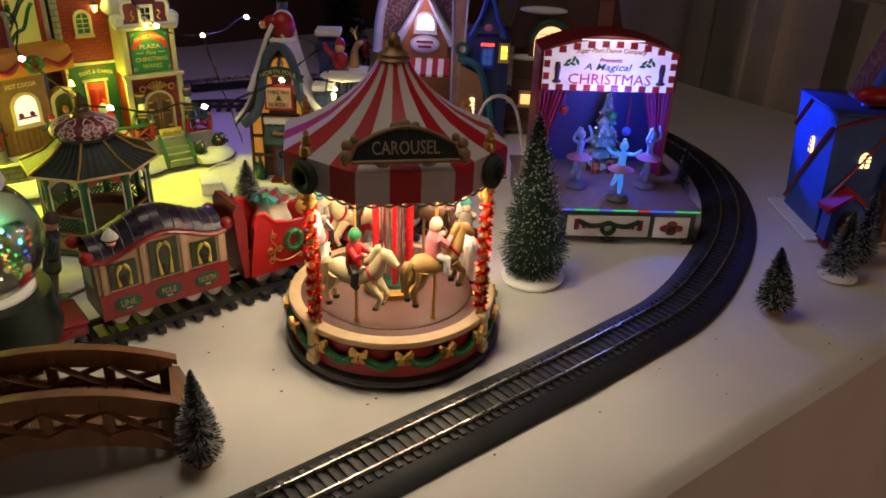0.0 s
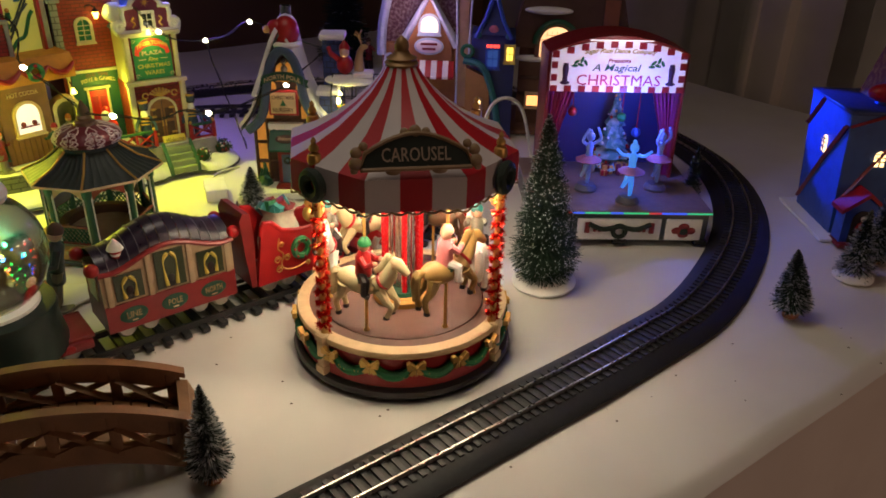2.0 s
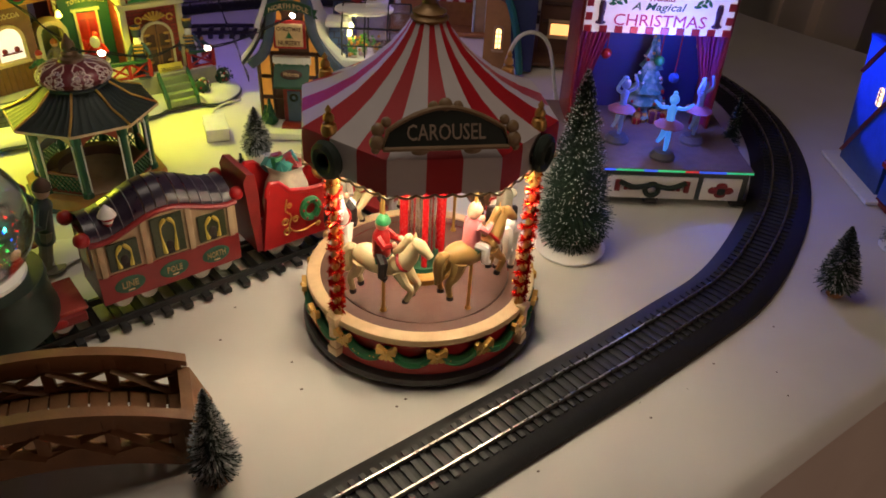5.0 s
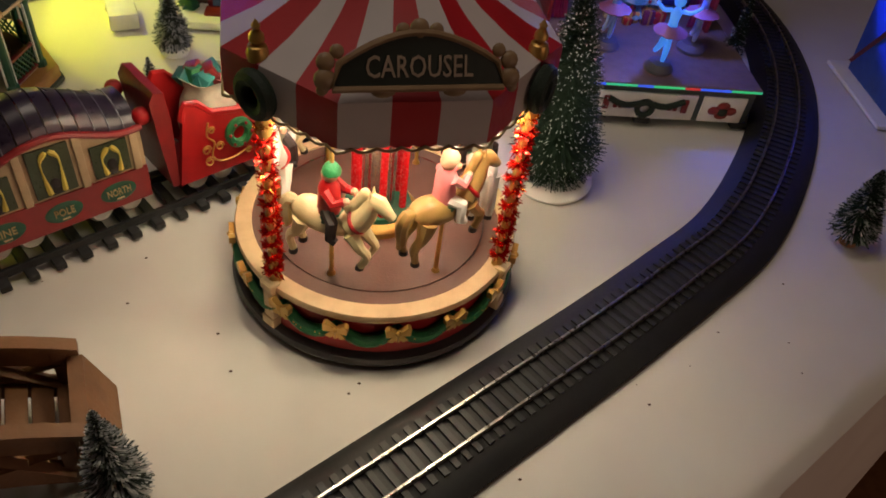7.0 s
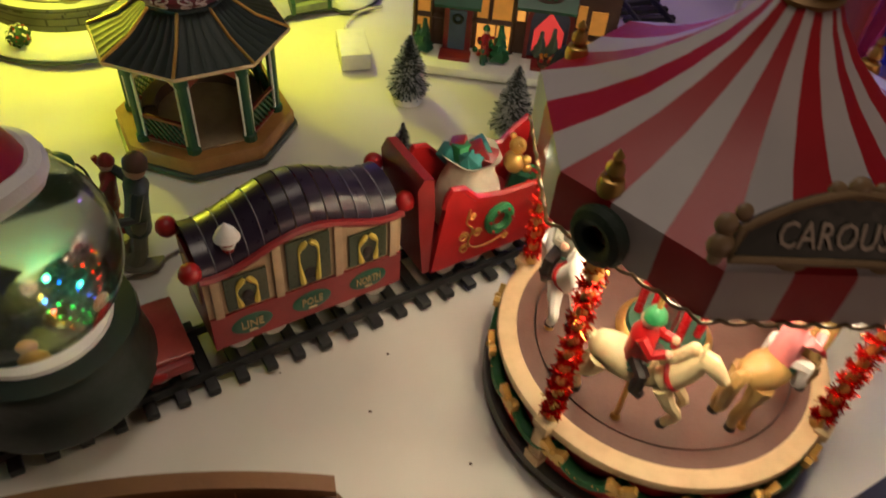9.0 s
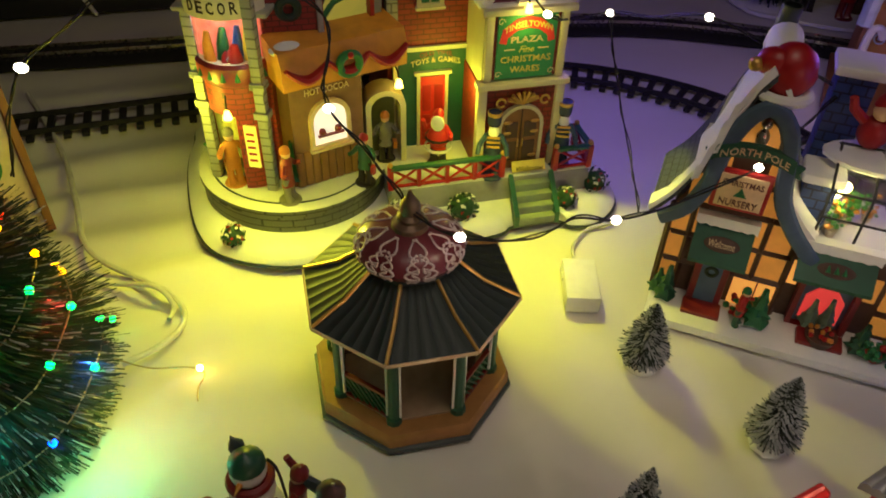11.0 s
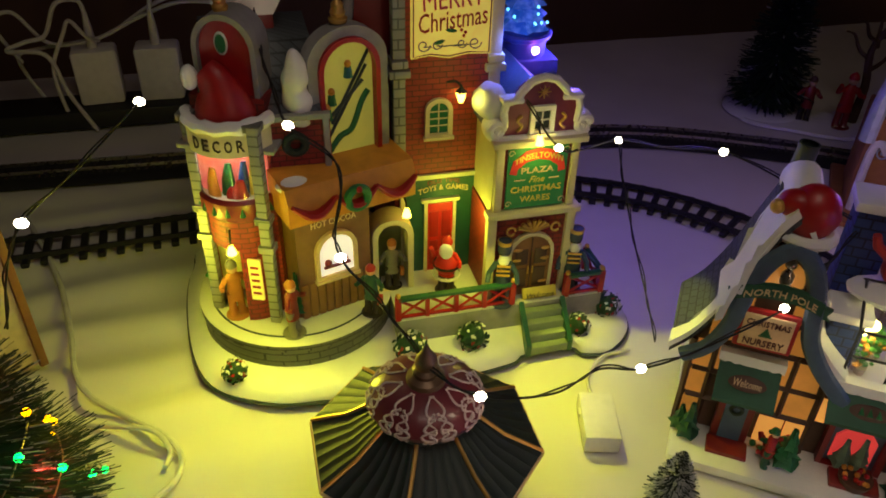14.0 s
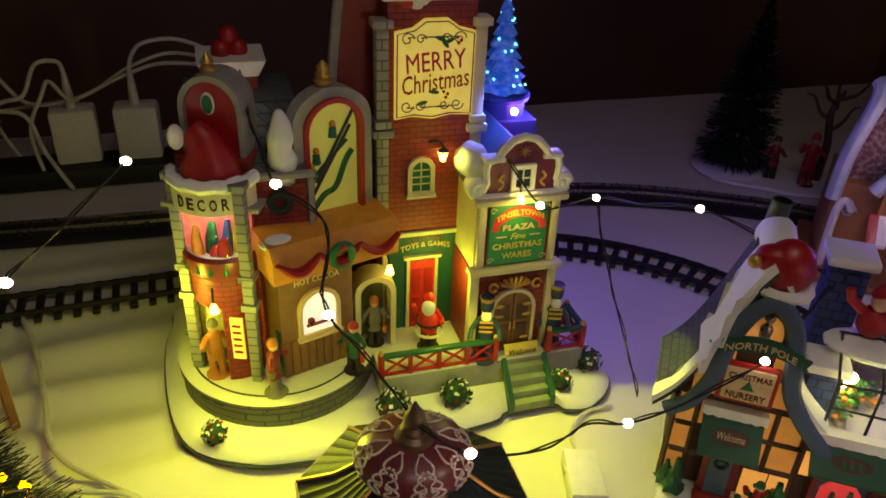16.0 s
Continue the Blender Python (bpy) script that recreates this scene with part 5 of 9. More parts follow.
for k in range(13):
    x0, x1 = -HLc + 2 * HLc * k / 13, -HLc + 2 * HLc * (k + 1) / 13
    bm = bmesh.new()
    rows = []
    for x in (x0 + .0003, x1 - .0003):
        rows.append([bm.verts.new((x, HW * math.cos(t), RT(x) - .001 + (.0125 + .0035 * math.cos(x / HLc * 1.5)) * math.sin(t))) for t in [math.pi * j / 10 for j in range(11)]])
    for j in range(10):
        bm.faces.new((rows[0][j], rows[0][j + 1], rows[1][j + 1], rows[1][j]))
    part("roof_panel", bm, ROOF, coach, "dark glossy roof panel")
    if k in (1, 2, 3, 4, 10, 11, 12):
        bm = bmesh.new()
        tube(bm, [(x0, HW * 1.005 * math.cos(t), RT(x0) - .0008 + (.0126 + .0035 * math.cos(x0 / HLc * 1.5)) * math.sin(t)) for t in [math.pi * j / 10 for j in range(11)]], .00035, 5)
        part("roof_rib", bm, mat("pale_rib", (.16, .16, .20), .4) if "pale_rib" not in bpy.data.materials else bpy.data.materials["pale_rib"], coach)
bm = bmesh.new()
lathe(bm, [(.0036, .062), (.0036, .073), (.0056, .0735), (.0042, .0765), (.001, .0805), (.0003, .081)], 14)
for z in (.0640, .0675, .071):
    lathe(bm, [(.0036, z), (.0039, z + .0004), (.0039, z + .0014), (.0036, z + .0018)], 14, 1)
part("chimney", bm, [WHITE, RED], coach, "white chimney with red bands", m=pose(-.031, -.011, -.002))
bm = bmesh.new()
box(bm, 0, 0, .011, .088, .024, .004)
part("underframe", bm, BLACK, coach)
wheels(coach, (-.034, -.018, .018, .034))
bm = bmesh.new()
tube(bm, [(HLc, 0, .013), (HLc + .014, 0, .012)], .0016, 6)
part("coupling", bm, BLACK, coach)

sleigh = thing("toy_sleigh_car", "red toy sleigh wagon with gold scrolls and a green wreath", "toy train", on_track(-.030, .0015, .0035) @ Matrix.Diagonal((1, 1, 1.13, 1)), "toy train")
LS = .037
prof = [(-LS, .0145), (LS, .0145), (LS + .006, .026), (LS + .008, .050), (LS + .003, .056), (LS - .004, .052), (LS - .012, .0460), (0, .0470), (-.014, .0500), (-.022, .0575), (-.028, .0585), (-.030, .055), (-.031, .05)]
for s in (-1, 1):
    bm = bmesh.new()
    prism(bm, [(x, z) for x, z in prof], s * .0175 - .0014, s * .0175 + .0014)
    sd = part("side", bm, RED, sleigh, "red scroll-topped side")
    bm = bmesh.new()
    tube(bm, [(x, s * .0178, z) for x, z in prof[3:]], .0019, 7)
    part("side_rim", bm, RED, sd)
    bm = bmesh.new()
    tube(bm, [(.0005 + .0062 * math.cos(t), s * .0196, .0345 + .0062 * math.sin(t)) for t in [math.tau * i / 16 for i in range(16)]], .0026, 7, closed=True)
    for v in bm.verts:
        v.co += v.normal * .0008 * noise.noise(v.co * 900)
    for t in range(6):
        ball(bm, .0009, .0005 + .0066 * math.cos(t), s * .0222, .0345 + .0066 * math.sin(t), n=6, mi=1)
    part("wreath", bm, [HOLLY, RED], sd, "green wreath with red berries")
    bm = bmesh.new()
    tube(bm, catmull([(-.017, s * .0192, .0455), (-.0185, s * .0192, .038), (-.0145, s * .0192, .033), (-.0165, s * .0192, .026), (-.0125, s * .0192, .0215), (-.004, s * .0192, .0205), (.004, s * .0192, .0225)], 5), .00055, 5)
    for cx, cz, r in ((-.0195, .0300, .0028), (-.0185, .0228, .0030), (-.0115, .0300, .0026), (.006, .0215, .002), (-.0155, .0405, .002)):
        tube(bm, [(cx + (r - r * .10 * k / 2) * math.cos(k * .7), s * .0192, cz + (r - r * .10 * k / 2) * math.sin(k * .7)) for k in range(14)], .0005, 5)
    part("gold_scroll", bm, GOLD, sd, "thin gold scrollwork")
bm = bmesh.new()
prism(bm, [(-LS, .0145), (-LS - .004, .0148), (-LS - .007, .040), (-LS - .009, .064), (-LS - .006, .0685), (-LS - .001, .0675), (-LS + .001, .050)], -.0175, .0175)
prism(bm, [(LS, .0145), (LS + .006, .026), (LS + .008, .050), (LS + .005, .050), (LS + .003, .027), (LS - .002, .0165)], -.0175, .0175)
box(bm, 0, 0, .0145, 2 * LS, .034, .004)
part("seat_back", bm, DKRED, sleigh, "dark red high seat back")
wheels(sleigh, (-.026, -.010, .010, .026))
sack = thing("toy_sack", "cream cloth sack stuffed with small presents in the sleigh", "sack", on_track(-.036, .0015, .024), "")
bm = bmesh.new()
lathe(bm, [(0, 0), (.012, .0005), (.0165, .008), (.0172, .020), (.0145, .033), (.0112, .040), (.0120, .045), (.0142, .0482), (.0120, .047), (.0085, .043)], 24, wave=lambda a: 1 + .06 * math.sin(a * 5))
part("bag", bm, mat("sackcloth", (.52, .47, .36), .85, scale=200, fine=1500, bump=.6), sack, "cream cloth bag")
rr = random.Random(7)
for k in range(9):
    bm = bmesh.new()
    box(bm, 0, 0, 0, .0085, .0075, .0085, bev=.0007)
    part("present", bm, rr.choice([HOLLY, TEAL, DKRED, GOLD, TEAL, HOLLY]), sack, m=pose(rr.uniform(-.0075, .0075), rr.uniform(-.0075, .0075), .043 + rr.uniform(-.002, .003), rr.uniform(-35, 35), rr.uniform(-35, 35), rr.uniform(0, 90)))
tb = bmesh.new()
ball(tb, .0058, 0, 0, .007, .9, 1, 1.1)
ball(tb, .0044, .001, 0, .0165)
for s in (-1, 1):
    ball(tb, .0018, 0, s * .0035, .0205, n=8)
    ball(tb, .0024, .004, s * .005, .010, n=8)
    ball(tb, .0026, .006, s * .0035, .003, n=8)
tagged(part("toy_bear", tb, GOLD, None, m=on_track(-.011, -.0005, .052)), "small golden toy bear sitting in the sleigh", "toy")
for k, (s_, sd_, c, z) in enumerate(((.006, -.006, TEAL, .036), (.014, .004, HOLLY, .036), (.005, .008, GREEN, .038), (.020, -.005, WHITE, .034))):
    g = bmesh.new()
    box(g, 0, 0, 0, .011, .010, .013, bev=.0008)
    box(g, 0, 0, -.0002, .0024, .0104, .0136, mi=1)
    tagged(part("gift_box", g, [c, RED], None, m=on_track(s_ - .006, sd_, .0245) @ pose(0, 0, z - .0188 - .012, 6 * k, 0, 25 * k)), "small wrapped present packed in the sleigh", "gift", "sleigh presents")
bm = bmesh.new()
box(bm, .004, 0, .0186, .045, .032, .008)
part("load_bed", bm, DKRED, sleigh)

loco = thing("toy_locomotive", "red toy steam locomotive with a grey ribbed cab roof", "toy train", on_track(.068, .0015, .0030) @ Matrix.Diagonal((1, 1, 1.2, 1)), "toy train")
bm = bmesh.new()
box(bm, -.016, 0, .0145, .026, .034, .036, bev=.0015)
cab = part("cab", bm, RED, loco, "red cab")
for s in (-1, 1):
    bm = bmesh.new()
    ball(bm, .0075, -.016, s * .0168, .040, 1, .12, 1, n=14)
    part("cab_window", bm, DKRED, cab)
bm = bmesh.new()
rows = []
for x, dz in ((-.035, 0), (.002, 0), (.002, -.0030), (-.035, -.0030)):
    rows.append([bm.verts.new((x, -.021 + .00105 * k, .0575 - 11 * (-.021 + .00105 * k) ** 2 + dz + (.0011 * abs(math.sin(k * math.pi / 4)) if dz == 0 else 0))) for k in range(41)])
for p, q in zip(rows, rows[1:] + rows[:1]):
    for k in range(40):
        bm.faces.new((p[k], p[k + 1], q[k + 1], q[k]))
part("cab_roof", bm, mat("grey_ribbed_roof", (.16, .16, .17), .45), loco, "grey ribbed roof")
bm = bmesh.new()
lathe(bm, [(0, 0), (.0130, 0), (.0138, .002), (.0132, .004), (.0132, .040), (.0142, .042), (.0142, .046), (.004, .048), (0, .048)], 24, m=pose(-.004, 0, .0305, 0, 90, 0))
part("boiler", bm, GREEN, loco, "dark green boiler")
bm = bmesh.new()
lathe(bm, [(.0045, .042), (.0045, .052), (.0080, .0635), (.0084, .066), (.006, .066)], 16, m=pose(.034, 0, 0))
lathe(bm, [(.0045, .042), (.0052, .050), (.0040, .055), (0, .0565)], 14, m=pose(.015, 0, 0))
part("stack", bm, GOLD, loco, "gold funnel and dome")
bm = bmesh.new()
box(bm, .004, 0, .0105, .094, .030, .0050, bev=.001)
prism(bm, [(.051, .0155), (.064, .0035), (.051, .0035)], -.014, .014)
part("chassis", bm, DKRED, loco)
wheels(loco, (-.026, -.008, .014, .034), .0078)

globe_car = thing("toy_globe_car", "toy flat wagon with a clear snow globe on a green base", "toy train", on_track(-.235, .0055), "toy train")
bm = bmesh.new()
box(bm, .002, 0, .0145, .096, .042, .0065, bev=.0012)
part("flat_bed", bm, DKRED, globe_car, "dark red wagon bed")
bm = bmesh.new()
box(bm, .040, 0, .0208, .024, .036, .0028, bev=.0008)
part("step_plate", bm, mat("glossy_red_plate", (.36, .06, .05), .22, coat=.6), globe_car, "glossy red end plate")
bm = bmesh.new()
lathe(bm, [(0, .0208), (.0395, .0208), (.0400, .026), (.0385, .034), (.0370, .046), (.0380, .050), (.0372, .0535), (.034, .054), (0, .0545)], 40)
part("globe_base", bm, mat("black_green_base", (.008, .022, .016), .45, fine=300, coat=.2), globe_car, "dark green turned base")
bm = bmesh.new()
lathe(bm, [(0, .0546), (.0290, .0546), (.0285, .0565), (.020, .0600), (0, .062)], 32)
part("snow_floor", bm, SNOW, globe_car, "snow inside the globe")
bm = bmesh.new()
for s, rr_ in ((1, .0400), (-1, .0388)):
    lathe(bm, [(rr_ * math.sin(t), .0900 - rr_ * math.cos(t)) for t in [radians(28 + 152 * i / 20) for i in range(21)]], 40)
gl = part("glass_dome", bm, GLASS, globe_car, "clear glass dome with reflections")
gl.visible_shadow = False
bm = bmesh.new()
for k in range(9):
    z = .060 + .0058 * k
    R = .0165 * (1 - k / 9.6)
    lathe(bm, [(R, z), (R * .75, z + .002), (R * .3, z + .0068)], 14, wave=lambda a, k=k: 1 + .12 * math.sin(a * 7 + k * 2))
part("globe_tree", bm, wreath_green, globe_car, "dark green tree in the globe", m=pose(-.010, .004, 0))
for x, y, c in ((.014, -.010, RED), (.018, .010, OLIVE), (-.002, -.018, GOLD)):
    bm = bmesh.new()
    tube(bm, [(0, 0, .058), (0, 0, .066), (0, 0, .074), (0, 0, .077)], [.0042, .0040, .0035, .0015], 9)
    ball(bm, .0024, 0, 0, .0785, n=9, mi=1)
    part("globe_figure", bm, [c, SKIN], globe_car, m=pose(x, y, 0))
bm = bmesh.new()
tube(bm, [(.0200 * math.cos(t), .0200 * math.sin(t), .1275 + .0006 * math.sin(5 * t)) for t in [math.tau * i / 28 for i in range(28)]], .0052, 8, closed=True)
part("hat_brim", bm, SNOW, globe_car, "white fluffy brim")
bm = bmesh.new()
tube(bm, catmull([(0, 0, .128), (-.002, .001, .136), (-.006, .003, .144), (-.018, .006, .1475), (-.028, .010, .140)], 4), [.0195, .0192, .0185, .0178, .0170, .0160, .0150, .0135, .0120, .0105, .0092, .0078, .0064, .0052, .0040, .0030, .0025], 16)
part("hat", bm, RED, globe_car, "soft red pointed hat")
for s in (-1, 1):
    for x in (-.03, .0, .03):
        bm = bmesh.new()
        for q in (-1, 1):
            ball(bm, .0040, x + q * .0042, s * .0215, .0185, 1.1, .35, .75, n=9)
        ball(bm, .0020, x, s * .0222, .0185, n=7)
        part("bow", bm, RED, globe_car, "red bow")
wheels(globe_car, (-.036, -.018, .018, .036))

# ---- the shop row on its round terrace ----
PZ = pose(-0.29, 0.40, 0, 0, 0, 27)
plaza = thing("shop_row", "lit toy shop row with brick tower on a round snowy terrace", "toy building", PZ)
RIM = [(-.173, .045), (-.175, -.03), (-.162, -.082), (-.128, -.106), (-.09, -.112), (-.04, -.113), (.025, -.107), (.040, -.100), (.072, -.100), (.080, -.108), (.100, -.108), (.122, -.084), (.122, -.03), (.105, .065), (-.14, .075)]
loop = catmull([(x, y, 0) for x, y in RIM], 6, closed=True)
bm = bmesh.new()
rings = []
for sc, z in ((1.0, .0004), (1.005, .004), (.985, .0075), (.95, .0105), (.90, .012)):
    rings.append([bm.verts.new((-.025 + (p.x + .025) * sc, -.02 + (p.y + .02) * sc, z + (.002 * noise.noise((p.x * 45, p.y * 45, z * 90)) if z > .005 else 0))) for p in loop])
for p, q in zip(rings, rings[1:]):
    for i in range(len(p)):
        bm.faces.new((p[i], p[(i + 1) % len(p)], q[(i + 1) % len(p)], q[i]))
bm.faces.new(rings[-1])
part("snow_base", bm, SNOW, plaza, "snow-covered base")
bm = bmesh.new()
tube(bm, [Vector((-.025 + (p.x + .025) * 1.004, -.02 + (p.y + .02) * 1.004, .0015)) for p in loop], .0014, 6, closed=True)
part("base_edge", bm, SLATE, plaza, "dark base edge")
DC = (-.100, -.025)
bm = bmesh.new()
lathe(bm, [(.0640, .004), (.0640, .0250), (.0655, .0255), (.0655, .0300)], 56, m=pose(*DC, 0))
part("terrace_wall", bm, STONE, plaza, "dark stone terrace wall")
TERR = mat("pale_terrace", (0.60, 0.59, 0.55), 0.6, col2=(.5, .49, .45), scale=70, fine=500)
bm = bmesh.new()
lathe(bm, [(.0655, .0300), (.0645, .0305), (0, .0305)], 56, m=pose(*DC, 0))
part("terrace_top", bm, TERR, plaza, "pale terrace paving")
bm = bmesh.new()
tube(bm, [(DC[0] + .0565 * math.cos(t), DC[1] + .0565 * math.sin(t), .0306) for t in [math.tau * i / 60 for i in range(60)]], .0007, 5, closed=True)
part("terrace_groove", bm, SLATE, plaza)
bm = bmesh.new()
box(bm, .030, -.015, .004, .142, .132, .0258, bev=.001)
part("porch_block", bm, GREY, plaza, "grey porch block")
bm = bmesh.new()
box(bm, .030, -.015, .0298, .1415, .1315, .0012)
part("porch_top", bm, TERR, plaza)

# fences
def fence(x0, x1, y, n, m=None):
    out = []
    L = (x1 - x0) / n
    for z, h, mt, dp in ((.0315, .0018, RED, .0022), (.0455, .0026, GREEN, .0040)):
        bm = bmesh.new()
        box(bm, (x0 + x1) / 2, y, z, x1 - x0, dp, h, m=m, bev=.0004)
        part("fence_rail", bm, mt, plaza)
    for i in range(n + 1):
        bm = bmesh.new()
        box(bm, x0 + L * i, y, .0305, .0026, .0030, .0160, m=m)
        if i in (0, n):
            ball(bm, .0019, x0 + L * i, y, .0495, n=8, m=m, mi=1)
            box(bm, x0 + L * i, y, .0305, .0036, .0040, .0175, m=m)
        part("fence_post", bm, [RED, GOLD], plaza)
        if i < n:
            for a, b in ((0, 1), (1, 0)):
                bm = bmesh.new()
                tube(bm, [(x0 + L * (i + a), y + .0005 * (a - b), .0330), (x0 + L * (i + b), y + .0005 * (a - b), .0460)], .0011, 4, m=m)
                part("fence_brace", bm, RED, plaza)


fence(-.041, .036, -.0790, 4)
fence(.0745, .0995, -.0790, 1)
fence(-.078, -.052, .0995, 1, m=pose(0, 0, 0, 0, 0, 90) @ Matrix.Diagonal((1, -1, 1, 1)))
# steps
for k in range(4):
    bm = bmesh.new()
    box(bm, .056, -.0855 - .0053 * k, .0045, .026, .0056, .0235 - .0058 * k, bev=.0005)
    part("step", bm, mat("grey_green_step", (.20, .24, .18), .6) if k == 0 else bpy.data.materials["grey_green_step"], plaza)
for s in (-1, 1):
    bm = bmesh.new()
    prism(bm, [(-.083, .0300), (-.083, .0340), (-.1045, .0130), (-.1045, .0040), (-.1015, .0040)], -.0016, .0016, m=pose(.056 + s * .0145, 0, 0, 0, 0, 90))
    part("stringer", bm, GREEN, plaza, "dark green stringer")
bm = bmesh.new()
prism(bm, [(-.012, 0), (.012, 0), (.012, .0075), (-.012, .0075)], -.0006, .0006, m=pose(.056, -.0785, .0318, -25, 0, 0))
mt_ = part("welcome_board", bm, YELLOW, plaza, "yellow welcome board")
words("Welcome", .019, INK, mt_, pose(.056, -.0800, .0350, -25, 0, 0), high=.0036, shear=.35)


def lit_window(parent, x, y, z, w, h, frame_mat, pane, bars=(1, 2), d=.0022, rounded=True, fw=.0028):
    """A window with a frame, a sill, glazing bars and its own pane, facing -y."""
    o = arch(x, z, w, h) if rounded else [(x - w / 2, z), (x + w / 2, z), (x + w / 2, z + h), (x - w / 2, z + h)]
    bm = bmesh.new()
    ring_prism(bm, grown(o, fw), o, y - d, y + .0005)
    win = part("window", bm, frame_mat, parent)
    bm = bmesh.new()
    prism(bm, o, y - .0004, y + .0004)
    part("pane", bm, pane, win)
    bm = bmesh.new()
    for i in range(bars[0]):
        box(bm, x - w / 2 + w * (i + 1) / (bars[0] + 1), y - .0008, z, .0007, .0009, h * .97)
    for j in range(bars[1]):
        box(bm, x, y - .0008, z + h * (j + 1) / (bars[1] + 1) * .92, w, .0009, .0007)
    if bars[0] or bars[1]:
        part("glazing_bar", bm, frame_mat, win)
    bm = bmesh.new()
    box(bm, x, y - d * .6, z - fw - .0012, w + 2.6 * fw, d * 2, .0018)
    part("sill", bm, frame_mat, win)
    return win


# brick tower in the middle
bm = bmesh.new()
box(bm, .0005, .015, .1050, .053, .090, .150)
box(bm, -.003, .018, .0310, .058, .088, .0745)
part("brick_tower", bm, BRICK, plaza, "red brick tower")
bm = bmesh.new()
box(bm, .0005, -.0306, .1045, .055, .003, .0030)
box(bm, -.0275, -.0295, .031, .0030, .004, .0740)
part("shop_trim", bm, PALEY, plaza)
bm = bmesh.new()
box(bm, .0, -.0280, .0310, .0500, .004, .0735)
shopfront = part("toy_shop_front", bm, mat("dark_teal_front", (.010, .075, .060), .5, fine=400), plaza, "dark green toy shop front")
words("OLD TIME", .022, DKRED, shopfront, pose(.000, -.0306, .1005), high=.0032, bend=.0016)
words("TOYS & GAMES", .034, CREAM, shopfront, pose(.000, -.0306, .0945), high=.0040, bend=.0028, bold=.01)
bm = bmesh.new()
box(bm, -.002, -.0300, .0310, .0185, .002, .0540, bev=.0004)
tdoor = part("door", bm, mat("bright_red_door", (.62, .02, .02), .4), shopfront, "bright red door")
for x in (-.0118, .0078):
    bm = bmesh.new()
    box(bm, x, -.0305, .0310, .0022, .003, .0560)
    part("door_post", bm, PALEY, tdoor)
bm = bmesh.new()
box(bm, -.002, -.0310, .0868, .0260, .004, .0026, bev=.0004)
part("door_head", bm, PALEY, tdoor)
for s in (-1, 1):
    for z in (.036, .059):
        bm = bmesh.new()
        box(bm, -.002 + s * .0042, -.0312, z, .0062, .0006, .0200, bev=.0002)
        part("door_panel", bm, RED, tdoor)
bm = bmesh.new()
ball(bm, .0010, .0045, -.0318, .058, n=8)
part("door_knob", bm, GOLD, tdoor)
lit_window(plaza, -.0045, -.0305, .1370, .0120, .0205, PALEY, mat("green_glass", (.03, .18, .08), .2), (1, 3))
# hanging sign lamp
lampost = thing("sign_lamp", "small lit yellow lantern on the brick tower", "lantern", PZ @ pose(.0085, -.0345, .158))
bm = bmesh.new()
lathe(bm, [(.0016, 0), (.0034, .0062), (.0026, .0068)], 6)
part("lantern_glass", bm, mat("lit_yellow_lantern", (1, .8, .2), .3, emit=9, glow=(1, .68, .10)), lampost)
bm = bmesh.new()
lathe(bm, [(.0038, .0066), (.0012, .0092), (.0005, .011)], 6)
tube(bm, catmull([(0, 0, .0105), (-.004, .001, .0135), (-.0085, .0035, .012)], 4), .0007, 6)
part("lantern_cap", bm, BLACK, lampost)
# the tall cream sign
bm = bmesh.new()
MS = [(-.0225, .187), (-.012, .1885), (.0, .1865), (.012, .1885), (.0255, .1875), (.0255, .238), (.016, .2405), (.009, .2455), (-.005, .2455), (-.012, .2405), (-.0225, .2385)]
prism(bm, MS, -.0345, -.0312)
# emission stands in for the yellow lamplight that falls on the sign
merry = part("merry_sign", bm, mat("cream_yellow_sign_glow", (.78, .66, .20), .5, emit=.42, glow=(1, .72, .12)), plaza, "cream yellow sign with scrolls")
bm = bmesh.new()
tube(bm, [(x * .955, -.0350, .2155 + (z - .2155) * .955) for x, z in MS], .0004, 5, closed=True)
part("sign_line", bm, PURPLE, merry)
words("MERRY", .036, mat("magenta_ink", (.55, .02, .10), .5), merry, pose(.002, -.0348, .2215, 0, -4, 0), high=.0112)
words("Christmas", .041, RED, merry, pose(.002, -.0348, .2095, 0, -6, 0), high=.0112, shear=.15)
for s in (-1, 1):
    for z, q in ((.2345, 1), (.1950, -1)):
        for cx, r in ((.0155, .0042), (.0075, .0032)):
            bm = bmesh.new()
            tube(bm, [(s * cx + (r - r * .06 * k) * math.cos(k * .6), -.0349, z + q * (r - r * .06 * k) * math.sin(k * .6)) for k in range(14)] + [(s * (cx - .009) + .004 * math.cos(3.1), -.0349, z + q * .0012)], .00035, 5)
            part("sign_scroll", bm, NAVY, merry)
for x, z, r in ((.004, .2345, 20), (.0095, .2330, -25), (.001, .2030, 10), (-.006, .1965, -15), (.007, .2315, 50)):
    bm = bmesh.new()
    ball(bm, .0030, 0, 0, 0, 1.15, .2, .42, n=8, m=pose(x, -.0348, z, 0, r, 0))
    part("sign_holly", bm, HOLLY, merry)
for x, z in ((.014, .2350), (.0165, .2330), (.0150, .2315), (.007, .2030), (.0095, .2015), (.0085, .1995)):
    bm = bmesh.new()
    ball(bm, .0010, x, -.0350, z, n=6)
    part("sign_berry", bm, RED, merry)
